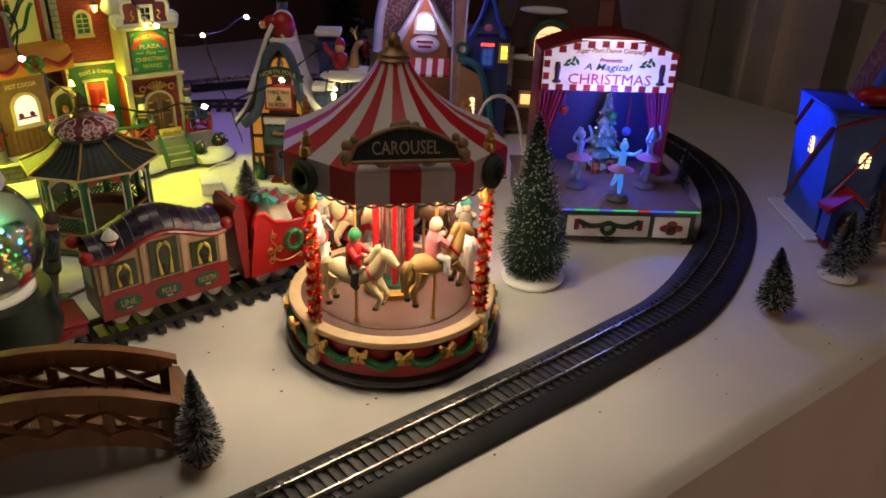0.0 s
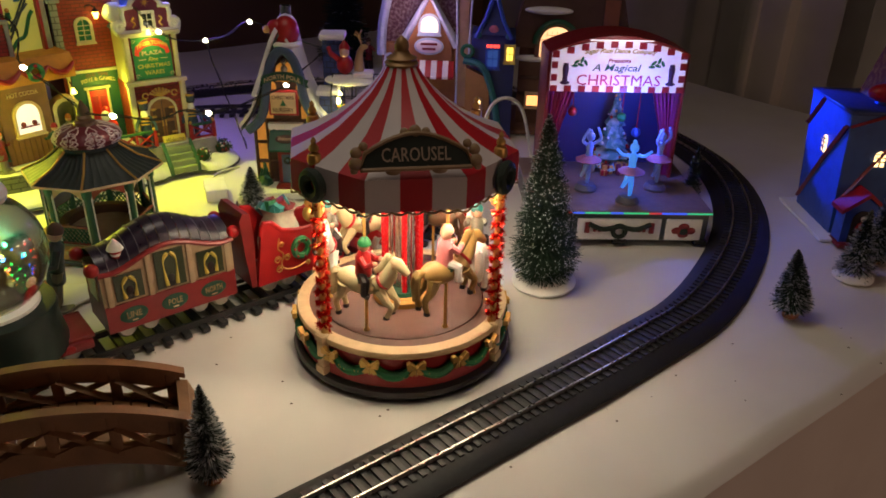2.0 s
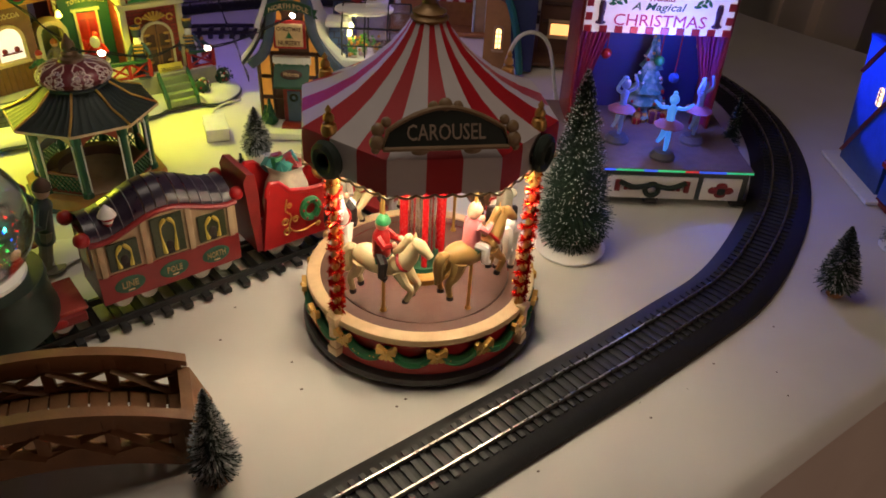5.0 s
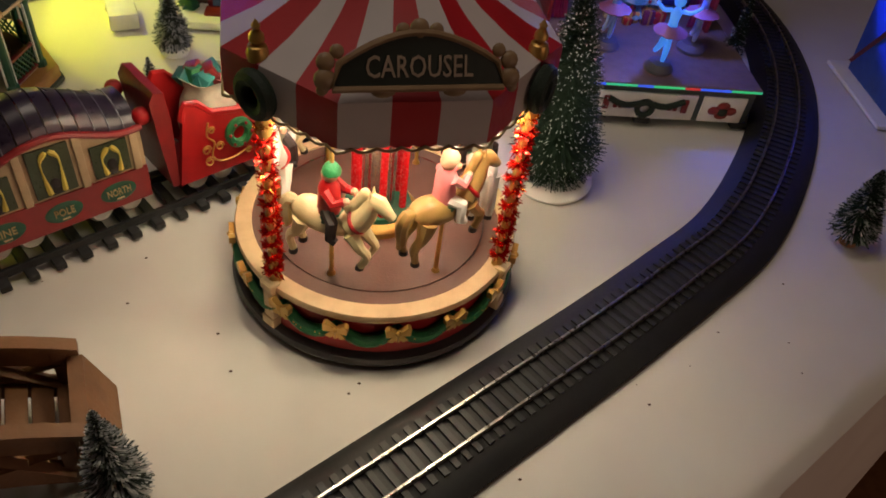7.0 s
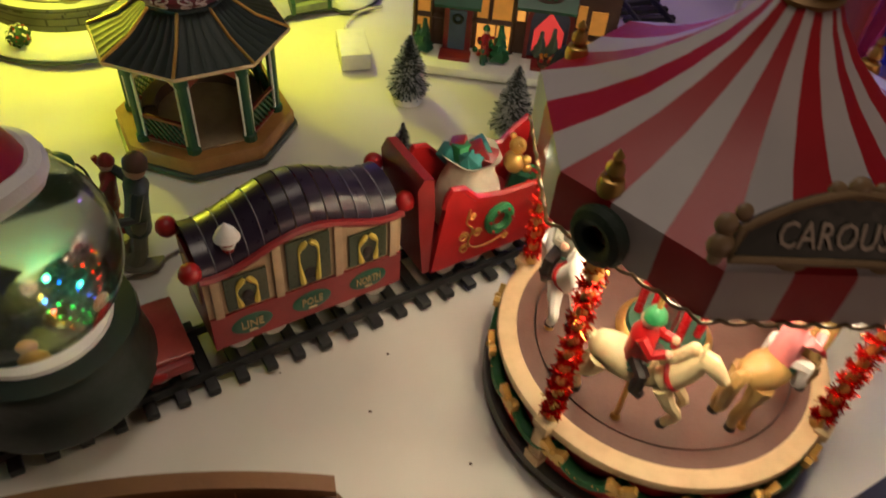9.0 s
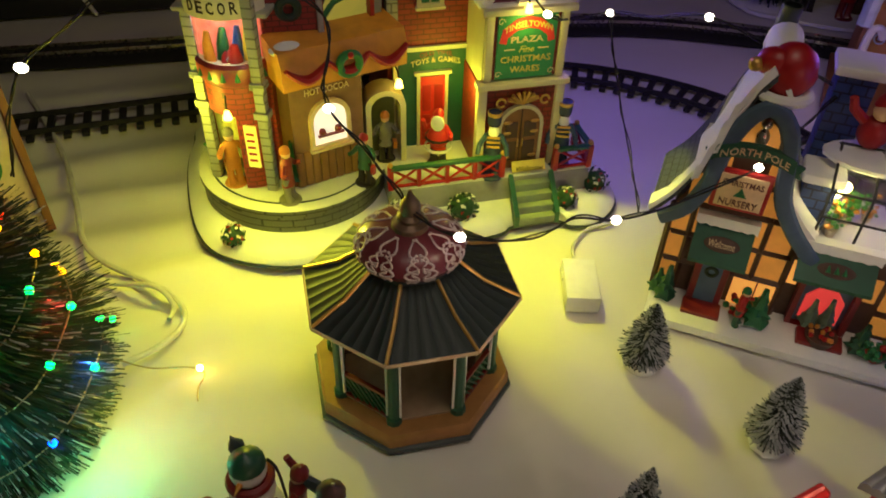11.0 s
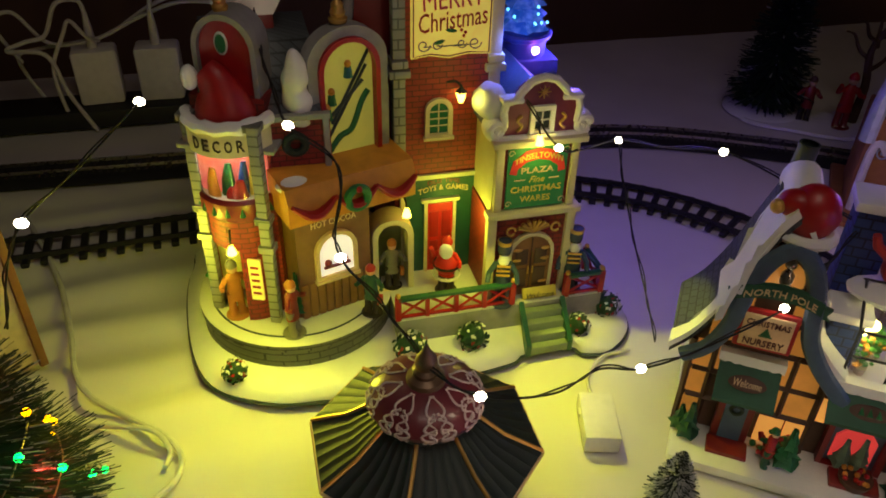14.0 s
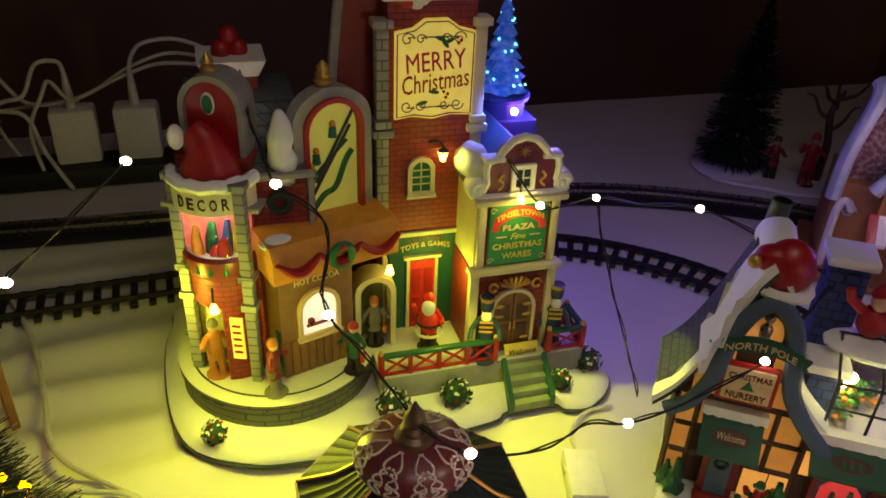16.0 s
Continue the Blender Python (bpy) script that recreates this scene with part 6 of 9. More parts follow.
for s in (-1, 1):
    bm = bmesh.new()
    x = -.029 if s < 0 else .0305
    box(bm, x, -.026, .105, .0075, .010, .135, bev=.0008)
    for z, w in ((.175, .013), (.1810, .010), (.2400, .012)):
        box(bm, x, -.027, z, w, .013, .0050, bev=.0008)
    part("tower_pilaster", bm, GREYBRICK if s < 0 else PALEY, plaza, "stone tower pilaster")
# tower head: gable on the west side and a red padded shape on the top
bm = bmesh.new()
prism(bm, [(-.055, .176), (-.024, .172), (-.024, .262), (-.034, .290), (-.047, .262)], -.012, .030)
part("side_gable", bm, DKRED, plaza, "dark red side gable")
for pts in ([(-.058, -.010, .178), (-.049, -.013, .262), (-.034, -.013, .292)], [(-.060, -.013, .176), (-.046, -.016, .186), (-.022, -.014, .174)]):
    bm = bmesh.new()
    tube(bm, catmull(pts, 5), .0032, 8)
    part("gable_edge", bm, GREY, plaza, "grey gable edge")
bm = bmesh.new()
ball(bm, .0100, -.013, -.024, .2560, 1.25, .8, .8, n=16)
ball(bm, .0085, .020, -.024, .2580, 1.1, .8, .9, n=16)
for k in range(5):
    ball(bm, .0085, -.003 + .003 * (k - 2), -.026, .2585 + .002 * k, .9, .8, 1.3, n=12, mi=1)
ball(bm, .018, .003, -.012, .270, 1.1, .8, 1.0, n=16)
part("top_figure", bm, [mat("red_suit_paint", (.55, .02, .03), .45), SNOW], plaza, "plain red and white shape on the tower")
bm = bmesh.new()
box(bm, .0005, .015, .2550, .060, .095, .004, bev=.001)
part("tower_cap", bm, SNOW, plaza, "snowy tower cap")

# the right-hand gabled shop
bm = bmesh.new()
box(bm, .0480, -.015, .0310, .0560, .1080, .064)
part("corner_shop_lower", bm, BRICK, plaza, "red brick lower storey")
bm = bmesh.new()
box(bm, .0480, -.015, .0950, .0540, .1060, .050)
part("corner_shop_upper", bm, PALEY, plaza, "pale yellow upper storey")
for nm, x, y, z, sx, sy, sz in (("shop_pilaster", .0215, -.069, .031, .006, .006, .064), ("shop_pilaster", .0745, -.069, .031, .006, .006, .064), ("ledge", .048, -.0705, .0945, .062, .009, .004),
                                ("ledge", .048, -.0705, .1435, .060, .0085, .004), ("shop_pilaster", .024, -.069, .0985, .005, .005, .045), ("shop_pilaster", .072, -.069, .0985, .005, .005, .045)):
    bm = bmesh.new()
    box(bm, x, y, z, sx, sy, sz, bev=.0006)
    part(nm, bm, PALEY, plaza, "pale yellow " + nm.replace("_", " "))
bm = bmesh.new()
prism(bm, arch(.0495, .0310, .0270, .0470), -.0715, -.0685)
gate = part("double_door", bm, WOOD, plaza, "brown wooden double door")
bm = bmesh.new()
ring_prism(bm, grown(arch(.0495, .0310, .0270, .0470), .0022), arch(.0495, .0310, .0270, .0470), -.0725, -.0690)
part("door_arch", bm, PALEY, gate)
bm = bmesh.new()
box(bm, .0495, -.0722, .0310, .0006, .0008, .046)
for s in (-1, 1):
    box(bm, .0495 + s * .0065, -.0722, .0380, .0085, .0008, .0150, bev=.0003)
    box(bm, .0495 + s * .0065, -.0722, .0560, .0085, .0008, .0120, bev=.0003)
part("door_board", bm, DKWOOD, gate)
bm = bmesh.new()
for s in (-1, 1):
    for z in (.041, .060, .068):
        ball(bm, .0034, .0495 + s * .0095, -.0724, z, 1, .25, .4, n=8)
    tube(bm, [(.0495 + s * .0016, -.0728, .049), (.0495 + s * .0016, -.0728, .055)], .0006, 6)
part("gold_hinge", bm, GOLD, gate)
bm = bmesh.new()
for k in range(7):
    a = radians(-60 + 20 * k)
    tube(bm, [(.0495, -.0715, .0805), (.0495 + .012 * math.sin(a), -.0718, .0805 + .0095 * math.cos(a))], [.0006, .0014], 6)
for s in (-1, 1):
    tube(bm, [(.0495 + s * .015 + .003 * math.cos(k * .7), -.0716, .0830 + .003 * math.sin(k * .7)) for k in range(9)], .0008, 6)
part("gold_fan", bm, GOLD, plaza, "gold fan ornament over the door")
for s in (-1, 1):
    bm = bmesh.new()
    box(bm, .048 + s * .0205, -.0686, .0995, .0028, .0016, .0430)
    part("red_inset", bm, DKRED, plaza, "dark red inset strip")
bm = bmesh.new()
box(bm, .0480, -.0700, .1000, .0380, .0022, .0420, bev=.0004)
# faint emission of board and banner stands in for lantern light on them
psign = part("green_sign", bm, mat("lit_green_sign", (.02, .17, .05), .5, emit=.05, glow=(.1, .9, .2)), plaza, "bright green shop sign")
bm = bmesh.new()
o = [(.0300, .1250), (.0345, .1240), (.0350, .1280), (.041, .1325), (.048, .1340), (.055, .1325), (.0610, .1280), (.0615, .1240), (.0660, .1250), (.0640, .1335), (.056, .1395), (.048, .1412), (.040, .1395), (.0320, .1335)]
prism(bm, o, -.0718, -.0710)
part("red_banner", bm, mat("lit_red_banner", (.55, .03, .02), .5, emit=.12, glow=(1, .1, .05)), psign)
words("TINSELTOWN", .031, YELLOW, psign, pose(.048, -.0722, .1328), high=.0040, bend=.0040, bold=.015)
words("PLAZA", .021, CREAM, psign, pose(.048, -.0716, .1265), high=.0040, bold=.015)
words("Fine", .010, YELLOW, psign, pose(.048, -.0716, .1200), high=.0042, shear=.35)
words("CHRISTMAS", .033, YELLOW, psign, pose(.048, -.0716, .1135), high=.0042, bold=.01)
words("WARES", .020, YELLOW, psign, pose(.048, -.0716, .1065), high=.0042, bold=.01)
bm = bmesh.new()
for s in (-1, 1):
    box(bm, .048 + s * .011, -.0716, .1198, .0070, .0006, .0006)
    for z in (.1035, .1385):
        tube(bm, [(.048 + s * .0175 + (.0024 - .0002 * k) * math.cos(k * .8), -.0714, z + (.0024 - .0002 * k) * math.sin(k * .8)) for k in range(9)], .0003, 5)
part("sign_flourish", bm, CREAM, psign)
GB = [(.0215, .1475), (.0745, .1475), (.0755, .1530), (.0705, .1565), (.0715, .1650), (.0700, .1705), (.0640, .1720), (.0610, .1770), (.0555, .1825), (.048, .1845), (.0405, .1825), (.0350, .1770), (.0320, .1720), (.0260, .1705), (.0245, .1650), (.0255, .1565), (.0205, .1530)]
bm = bmesh.new()
prism(bm, GB, -.0690, -.0620)
gable = part("gable", bm, PURPLE, plaza, "plum curved gable with a white edge")
bm = bmesh.new()
tube(bm, [(x, -.0685, z) for x, z in GB], .0026, 8, closed=True)
for s in (-1, 1):
    tube(bm, [(.048 + s * .0275 + .0042 * math.cos(k * .7), -.0685, .1535 + .0042 * math.sin(k * .7)) for k in range(9)], .0028, 8)
    box(bm, .048 + s * .0185, -.066, .1700, .0130, .010, .0030, bev=.0008)
part("gable_edge", bm, WHITE, gable)
lit_window(gable, .0480, -.0695, .1530, .0095, .0120, WHITE, DARKGLASS, (1, 1), rounded=False)
bm = bmesh.new()
prism(bm, [((.0042 if i % 2 == 0 else .0011) * math.sin(i * math.pi / 8) + .048, .1758 + (.0042 if i % 2 == 0 else .0011) * math.cos(i * math.pi / 8)) for i in range(16)], -.0702, -.0690)
for s in (-1, 1):
    tube(bm, catmull([(.048 + s * .0125, -.0695, .1620), (.048 + s * .0150, -.0695, .1590), (.048 + s * .0120, -.0695, .1555), (.048 + s * .0150, -.0695, .1520)], 4), .0009, 6)
part("gold_star", bm, GOLD, gable)
bm = bmesh.new()
for s in (-1, 1):
    prism(bm, [(0, 0), (s * .028, -.026), (s * .030, -.023), (0, .0040)], -.062, .035, m=pose(.048, 0, .1720))
part("gable_roof", bm, BLUEGREY, plaza, "blue-grey roof behind the gable")
for r, x, y, z, sx, sy, sz in ((.012, .0215, -.052, .165, .9, 1.2, .9), (.009, .0225, -.060, .152, .9, 1, 1), (.007, .0785, -.060, .150, .8, 1.2, 1.3)):
    bm = bmesh.new()
    ball(bm, r, x, y, z, sx, sy, sz, n=16)
    for v in bm.verts:
        v.co += v.normal * .0016 * noise.noise(v.co * 150)
    part("roof_snow", bm, SNOW, plaza, "lump of snow on the roof")
bm = bmesh.new()
box(bm, .062, .015, .150, .040, .045, .020, bev=.001)
part("tree_stand_block", bm, NAVY, plaza)
# lit tree on its round stand
rt = thing("roof_tree", "blue-lit snowy toy tree on the shop roof", "tree", PZ @ pose(.062, .012, .170))
bm = bmesh.new()
lathe(bm, [(0, 0), (.0165, 0), (.0165, .010), (.0195, .0115), (.0200, .014), (.0185, .0155), (0, .016)], 28)
part("round_stand", bm, NAVY, rt, "navy round stand")
bm = bmesh.new()
for k in range(9):
    z = .017 + .0072 * k
    R = .0165 * (1 - k / 9.3)
    lathe(bm, [(R, z), (R * .82, z + .0025), (R * .35, z + .0085)], 18, wave=lambda a, k=k: 1 + .16 * math.sin(a * 6 + k * 1.7))
part("tree_body", bm, mat("blue_snowy_tree", (.03, .14, .26), .55, col2=(.40, .55, .62), scale=160, emit=.16, glow=(.01, .14, 1.0), amount=.9), rt, "snowy blue-green branches")
bm = bmesh.new()
ball(bm, .0030, 0, 0, .0835, 1, 1, 1.5, n=10)
rr = random.Random(77)
for k in range(26):
    t = rr.random()
    a = rr.uniform(0, math.tau)
    b2 = bmesh.new()
    ball(b2, .0009, .0165 * (1 - t * .93) * math.cos(a), .0165 * (1 - t * .93) * math.sin(a), .018 + .060 * t, n=6)
    part("ice_light", b2, mat("lit_ice_dot", (.5, .9, 1), .3, emit=3, glow=(.15, .75, 1)) if k == 0 else bpy.data.materials["lit_ice_dot"], rt)
part("tree_top", bm, mat("lit_ice_tip", (.5, .8, 1), .3, emit=3, glow=(.25, .7, 1)), rt)
bm = bmesh.new()
ball(bm, .0026, .004, -.0172, .006, n=10)
part("lamp_bead", bm, mat("lit_magenta_bead", (1, .5, 1), .3, emit=14, glow=(.8, .45, 1)), rt, "glowing lamp bead")

lamp("roof_tree_glow", "POINT", tuple((PZ @ pose(.040, -.030, .194)).translation), .07, (.10, .16, 1.0), .004)
lamp("roof_bead_glow", "POINT", tuple((PZ @ pose(.067, -.012, .178)).translation), .012, (.85, .15, 1.0), .003)

# the cocoa shop, its awning and the big arched window
bm = bmesh.new()
box(bm, -.0755, -.036, .0310, .049, .058, .0770)
cocoa = part("cocoa_shop", bm, mat("brown_shop_wood", (.22, .11, .055), .6, fine=500, bump=.3), plaza, "brown wooden cocoa shop")
for k in range(9):
    bm = bmesh.new()
    box(bm, -.0975 + .0055 * k, -.0656, .0310, .0046, .0014, .0260, bev=.0003)
    part("shop_board", bm, WOOD, cocoa)
words("HOT COCOA", .030, CREAM, cocoa, pose(-.0750, -.0656, .0985), high=.0045, bold=.01)
lit_window(cocoa, -.0750, -.0655, .0600, .0230, .0290, CREAM, PANE_WHITE, (0, 0))
bm = bmesh.new()
box(bm, -.075, -.0672, .066, .018, .002, .0012)
for x in (-.081, -.070):
    ball(bm, .0026, x, -.0672, .0695, n=8)
part("counter_goods", bm, DKRED, cocoa)
bm = bmesh.new()
ring_prism(bm, grown(arch(-.0375, .0310, .0200, .0520), .0036), arch(-.0375, .0310, .0200, .0520), -.0480, -.0300)
part("arch_surround", bm, PALEY, plaza, "pale yellow arched passage")
bm = bmesh.new()
prism(bm, arch(-.0375, .0310, .0200, .0520), -.0310, -.0290)
part("arch_back", bm, mat("olive_passage", (.20, .22, .09), .6), plaza)
AW = [(-.104, .112), (-.024, .112), (-.024, .128), (-.104, .128)]
bm = bmesh.new()
prism(bm, [(-.078, .109), (-.0785, .124), (-.074, .1320), (-.034, .1340), (-.034, .109)], -.107, -.025, m=pose(0, 0, 0, 0, 0, 0) @ Matrix(((0, 1, 0, 0), (1, 0, 0, 0), (0, 0, 1, 0), (0, 0, 0, 1))))
awn = part("balcony", bm, ORANGE, plaza, "orange balcony with a red swag")
bm = bmesh.new()
for k in range(3):
    x0 = -.105 + .0265 * k
    tube(bm, [(x0 + .0265 * t, -.0795, .1235 - .0085 * math.sin(math.pi * t)) for t in [i / 10 for i in range(11)]], [.0022 + .0026 * math.sin(math.pi * i / 10) for i in range(11)], 8, flat=.6)
part("red_swag", bm, RED, awn)
bm = bmesh.new()
tube(bm, [(-.0655 + .0065 * math.cos(t), -.0815, .1200 + .0065 * math.sin(t)) for t in [math.tau * i / 18 for i in range(18)]], .0026, 8, closed=True)
for v in bm.verts:
    v.co += v.normal * .001 * noise.noise(v.co * 700)
ball(bm, .0020, -.0655, -.0838, .1265, n=8, mi=1)
part("wreath", bm, [HOLLY, RED], awn, "green wreath")
bm = bmesh.new()
ball(bm, .010, -.098, -.066, .1300, 1.1, .8, .35, n=14)
part("balcony_snow", bm, SNOW, awn)
bm = bmesh.new()
box(bm, -.0555, -.015, .1090, .060, .062, .060)
part("window_bay", bm, GREY, plaza, "grey window bay")
BW = arch(-.0535, .1310, .0350, .0720, 14)
bm = bmesh.new()
ring_prism(bm, grown(BW, .0075), BW, -.0510, -.0400)
part("bay_arch", bm, GREY, plaza, "grey stone window arch")
bm = bmesh.new()
ring_prism(bm, grown(BW, .0016), grown(BW, -.0012), -.0535, -.0480)
bigwin = part("arched_window", bm, RED, plaza, "tall red-framed arched window")
bm = bmesh.new()
prism(bm, BW, -.0480, -.0460)
part("pane", bm, mat("yellow_lit_glass", (.55, .50, .12), .3, col2=(.35, .40, .10), scale=60, emit=.20, glow=(.75, .72, .10)), bigwin, "yellow lit pane")
bm = bmesh.new()
for dx in (-.010, .001, .013):
    tube(bm, [(-.070 + dx * .4, -.0488, .140 + abs(dx)), (-.042 + dx * .2, -.0488, .185 + dx * .8)], .0011, 5)
part("escalator_rail", bm, SLATE, bigwin, "dark slanting rails")
bm = bmesh.new()
tube(bm, catmull([(-.068, -.0486, .1345), (-.060, -.0486, .1440), (-.052, -.0486, .1480), (-.045, -.0486, .1640), (-.0405, -.0486, .1700)], 4), .0018, 7)
part("window_garland", bm, HOLLY, bigwin)
bm = bmesh.new()
for x, z, c in ((-.064, .1650, 0), (-.053, .1800, 1), (-.067, .1560, 0)):
    tube(bm, [(x, -.0486, z), (x, -.0486, z + .006)], [.0030, .0022], 8, c)
    ball(bm, .0022, x, -.0486, z + .008, n=8, mi=2)
part("window_shape", bm, [HOLLY, TEAL, ORANGE], bigwin)
bm = bmesh.new()
lathe(bm, [(.0050, 0), (.0055, .0025), (.0038, .0035), (.0046, .0055), (.0034, .0075), (.0036, .010), (.0005, .0135)], 14, m=pose(-.0555, -.044, .2110))
part("bay_finial", bm, GOLD, plaza, "gold finial")
bm = bmesh.new()
lathe(bm, [(.023, 0), (.0225, .006), (.018, .014), (.010, .0205), (0, .0225)], 20, m=pose(-.0555, -.012, .1690))
part("bay_roof", bm, GREEN, plaza, "dark green bay roof")
# the cocoa shop and the window bay stand at an angle to the rest
BAY = Matrix.Translation((-.099, -.066, 0)) @ pose(0, 0, 0, 0, 0, 17) @ Matrix.Translation((.099, .066, 0))
for ob in plaza.children:
    if ob.name.split(".")[0] in ("cocoa_shop", "balcony", "window_bay", "bay_arch", "arched_window", "bay_finial", "bay_roof"):
        ob.matrix_basis = BAY @ ob.matrix_basis
# middle brick wall and slate roof
bm = bmesh.new()
box(bm, -.0935, -.016, .1080, .040, .066, .0560)
part("mid_wall", bm, BRICK, plaza, "red brick upper wall")
bm = bmesh.new()
box(bm, -.0935, -.051, .1630, .040, .0050, .0035, bev=.0006)
box(bm, -.0760, -.050, .1080, .0035, .0050, .0560, bev=.0006)
part("mid_trim", bm, GREY, plaza)
bm = bmesh.new()
tube(bm, [(-.094 + .0055 * math.cos(t), -.0515, .1480 + .0055 * math.sin(t)) for t in [math.tau * i / 18 for i in range(18)]], .0025, 8, closed=True)
part("wall_wreath", bm, wreath_green, plaza, "dark wreath")
bm = bmesh.new()
prism(bm, [(-.048, .166), (-.010, .196), (.040, .196), (.045, .166)], -.142, -.078, m=Matrix(((0, 1, 0, 0), (1, 0, 0, 0), (0, 0, 1, 0), (0, 0, 0, 1))))
part("slate_roof", bm, ROOFTILE, plaza, "dark slate roof")
bm = bmesh.new()
tube(bm, catmull([(-.0905, -.043, .156), (-.0895, -.043, .167), (-.0915, -.043, .178), (-.0900, -.043, .190), (-.0910, -.043, .201)], 5), [.0030, .0068, .0082, .0078, .0072, .0074, .0084, .0088, .0084, .0076, .0068, .0070, .0076, .0078, .0072, .0064, .0058, .0050, .0040, .0028, .0012], 14)
for v in bm.verts:
    v.co += v.normal * .0020 * noise.noise(v.co * 140)
part("snow_drift", bm, SNOW, plaza, "lump of snow on the roof edge")
bm = bmesh.new()
box(bm, -.112, .022, .175, .030, .026, .034, bev=.001)
chim = part("chimney", bm, DKRED, plaza, "dark red chimney with a white rim")
bm = bmesh.new()
prism(bm, [(-.132, .2150), (-.092, .2150), (-.097, .2060), (-.127, .2060)], .003, .041)
part("chimney_rim", bm, WHITE, chim)
bm = bmesh.new()
for x, y, z in ((-.117, .020, .218), (-.107, .022, .218), (-.112, .026, .219), (-.112, .022, .2255)):
    ball(bm, .0062, x, y, z, n=10)
part("chimney_pot", bm, RED, chim)

# the round display tower on the west side
TW = pose(-.1275, -.038, 0, 0, 0, -22) @ Matrix.Diagonal((.86, .86, 1, 1))
bm = bmesh.new()
lathe(bm, [(.0255, .0310), (.0255, .0860)], 14, a0=-84, a1=-20, m=TW)
lathe(bm, [(.0, .0850), (.0255, .0850), (.0255, .1060)], 24, a0=-165, a1=-20, m=TW)
box(bm, 0, .010, .031, .050, .030, .145, m=TW)
part("tower_body", bm, BRICK, plaza, "red brick tower body")
bm = bmesh.new()
prism(bm, [(-.022, .031), (.012, .031), (.012, .084), (-.022, .084)], -.0066, -.0052, m=TW)
alc = part("lit_alcove", bm, mat("yellow_alcove", (.50, .48, .20), .6), plaza, "yellow lit alcove")
bm = bmesh.new()
box(bm, .0125, -.0265, .050, .0090, .0020, .0300, m=TW)
po = part("poster", bm, mat("lit_poster", (.7, .6, .15), .5, emit=.5, glow=(1, .8, .1)), alc, "lit yellow poster with red bars")
bm = bmesh.new()
for k in range(5):
    box(bm, .0125, -.0277, .0545 + .0048 * k, .0060, .0004, .0016, m=TW)
part("poster_bar", bm, RED, po)
bm = bmesh.new()
lathe(bm, [(.0270, .1060), (.0290, .1090), (.0290, .1180), (.0270, .1200)], 28, a0=-165, a1=-15, m=TW)
part("display_base", bm, DKRED, plaza, "dark red display base with green trees")
for k in range(7):
    bm = bmesh.new()
    a = radians(-150 + 20 * k)
    cone(bm, .0022, .0002, .0055, .0288 * math.cos(a), .0288 * math.sin(a), .1105, 6, m=TW)
    part("base_tree", bm, HOLLY, plaza)
bm = bmesh.new()
lathe(bm, [(.0262, .1195), (.0262, .1480)], 24, a0=-155, a1=-25, m=TW)
dw = part("display_window", bm, GLASS, plaza, "curved clear display window")
dw.visible_shadow = False
bm = bmesh.new()
box(bm, 0, -.005, .1195, .046, .004, .029, m=TW)
part("display_back", bm, mat("lit_red_back", (.60, .12, .10), .5, col2=(.75, .5, .4), scale=160, emit=.55, glow=(1, .20, .14)), plaza, "lit red display back")
bm = bmesh.new()
lathe(bm, [(0, .1198), (.0258, .1198)], 24, a0=-165, a1=-15, m=TW)
part("display_floor", bm, SNOW, plaza)
for x, y, h, r, c in ((-.010, -.016, .018, .0046, ORANGE), (-.002, -.011, .020, .0042, HOLLY), (.006, -.017, .011, .0054, RED), (.012, -.010, .024, .0032, YELLOW), (.001, -.018, .007, .0034, RED), (.006, -.010, .021, .0036, BLUE)):
    bm = bmesh.new()
    tube(bm, [(x, y, .1198), (x, y, .1198 + h * .5), (x + .001, y, .1198 + h)], [r, r * .8, r * .4], 9, m=TW)
    part("display_toy", bm, c, plaza)
bm = bmesh.new()
lathe(bm, [(.0272, .1480), (.0300, .1490), (.0300, .1640), (.0270, .1655)], 28, a0=-165, a1=-15, m=TW)
dsign = part("curved_sign", bm, mat("cream_sign", (.72, .66, .46), .5), plaza, "curved cream sign")
# the word follows the curve of the sign
for k, ch in enumerate("DECOR"):
    a = radians(-119 + 14.5 * k)
    words(ch, .0050, INK, dsign, TW @ pose(.0303 * math.cos(a), .0303 * math.sin(a), .1560, 0, 0, math.degrees(a) + 90), high=.0072, bold=.02)
bm = bmesh.new()
tube(bm, [(.0285 * math.cos(radians(a)), .0285 * math.sin(radians(a)), .1660 + .0006 * math.sin(a)) for a in range(-170, -8, 8)], .0042, 8, m=TW)
for v in bm.verts:
    v.co += v.normal * .0009 * noise.noise(v.co * 600)
part("hat_brim", bm, SNOW, plaza, "white fluffy hat brim")
bm = bmesh.new()
tube(bm, catmull([(0, -.008, .1665), (-.001, -.010, .178), (-.003, -.011, .186), (-.009, -.010, .1930)], 4), [.0205, .0200, .0190, .0180, .0166, .0154, .0142, .0130, .0120, .0110, .0100, .0090, .0080], 20, m=TW, flat=.8)
part("hat", bm, RED, plaza, "large red hat over the display")
bm = bmesh.new()
ball(bm, .0055, -.0170, -.016, .1900, 1, 1, 1.3, n=12, m=TW)
part("hat_bobble", bm, SNOW, plaza)
TG = arch(.002, .150, .034, .0680, 12)
bm = bmesh.new()
prism(bm, TG, .000, .020, m=TW)
tg = part("arched_gable", bm, RED, plaza, "red arched gable with a grey edge")
bm = bmesh.new()
ring_prism(bm, grown(TG, .0035), grown(TG, .0002), -.004, .022, m=TW)
part("gable_edge", bm, GREY, tg)
bm = bmesh.new()
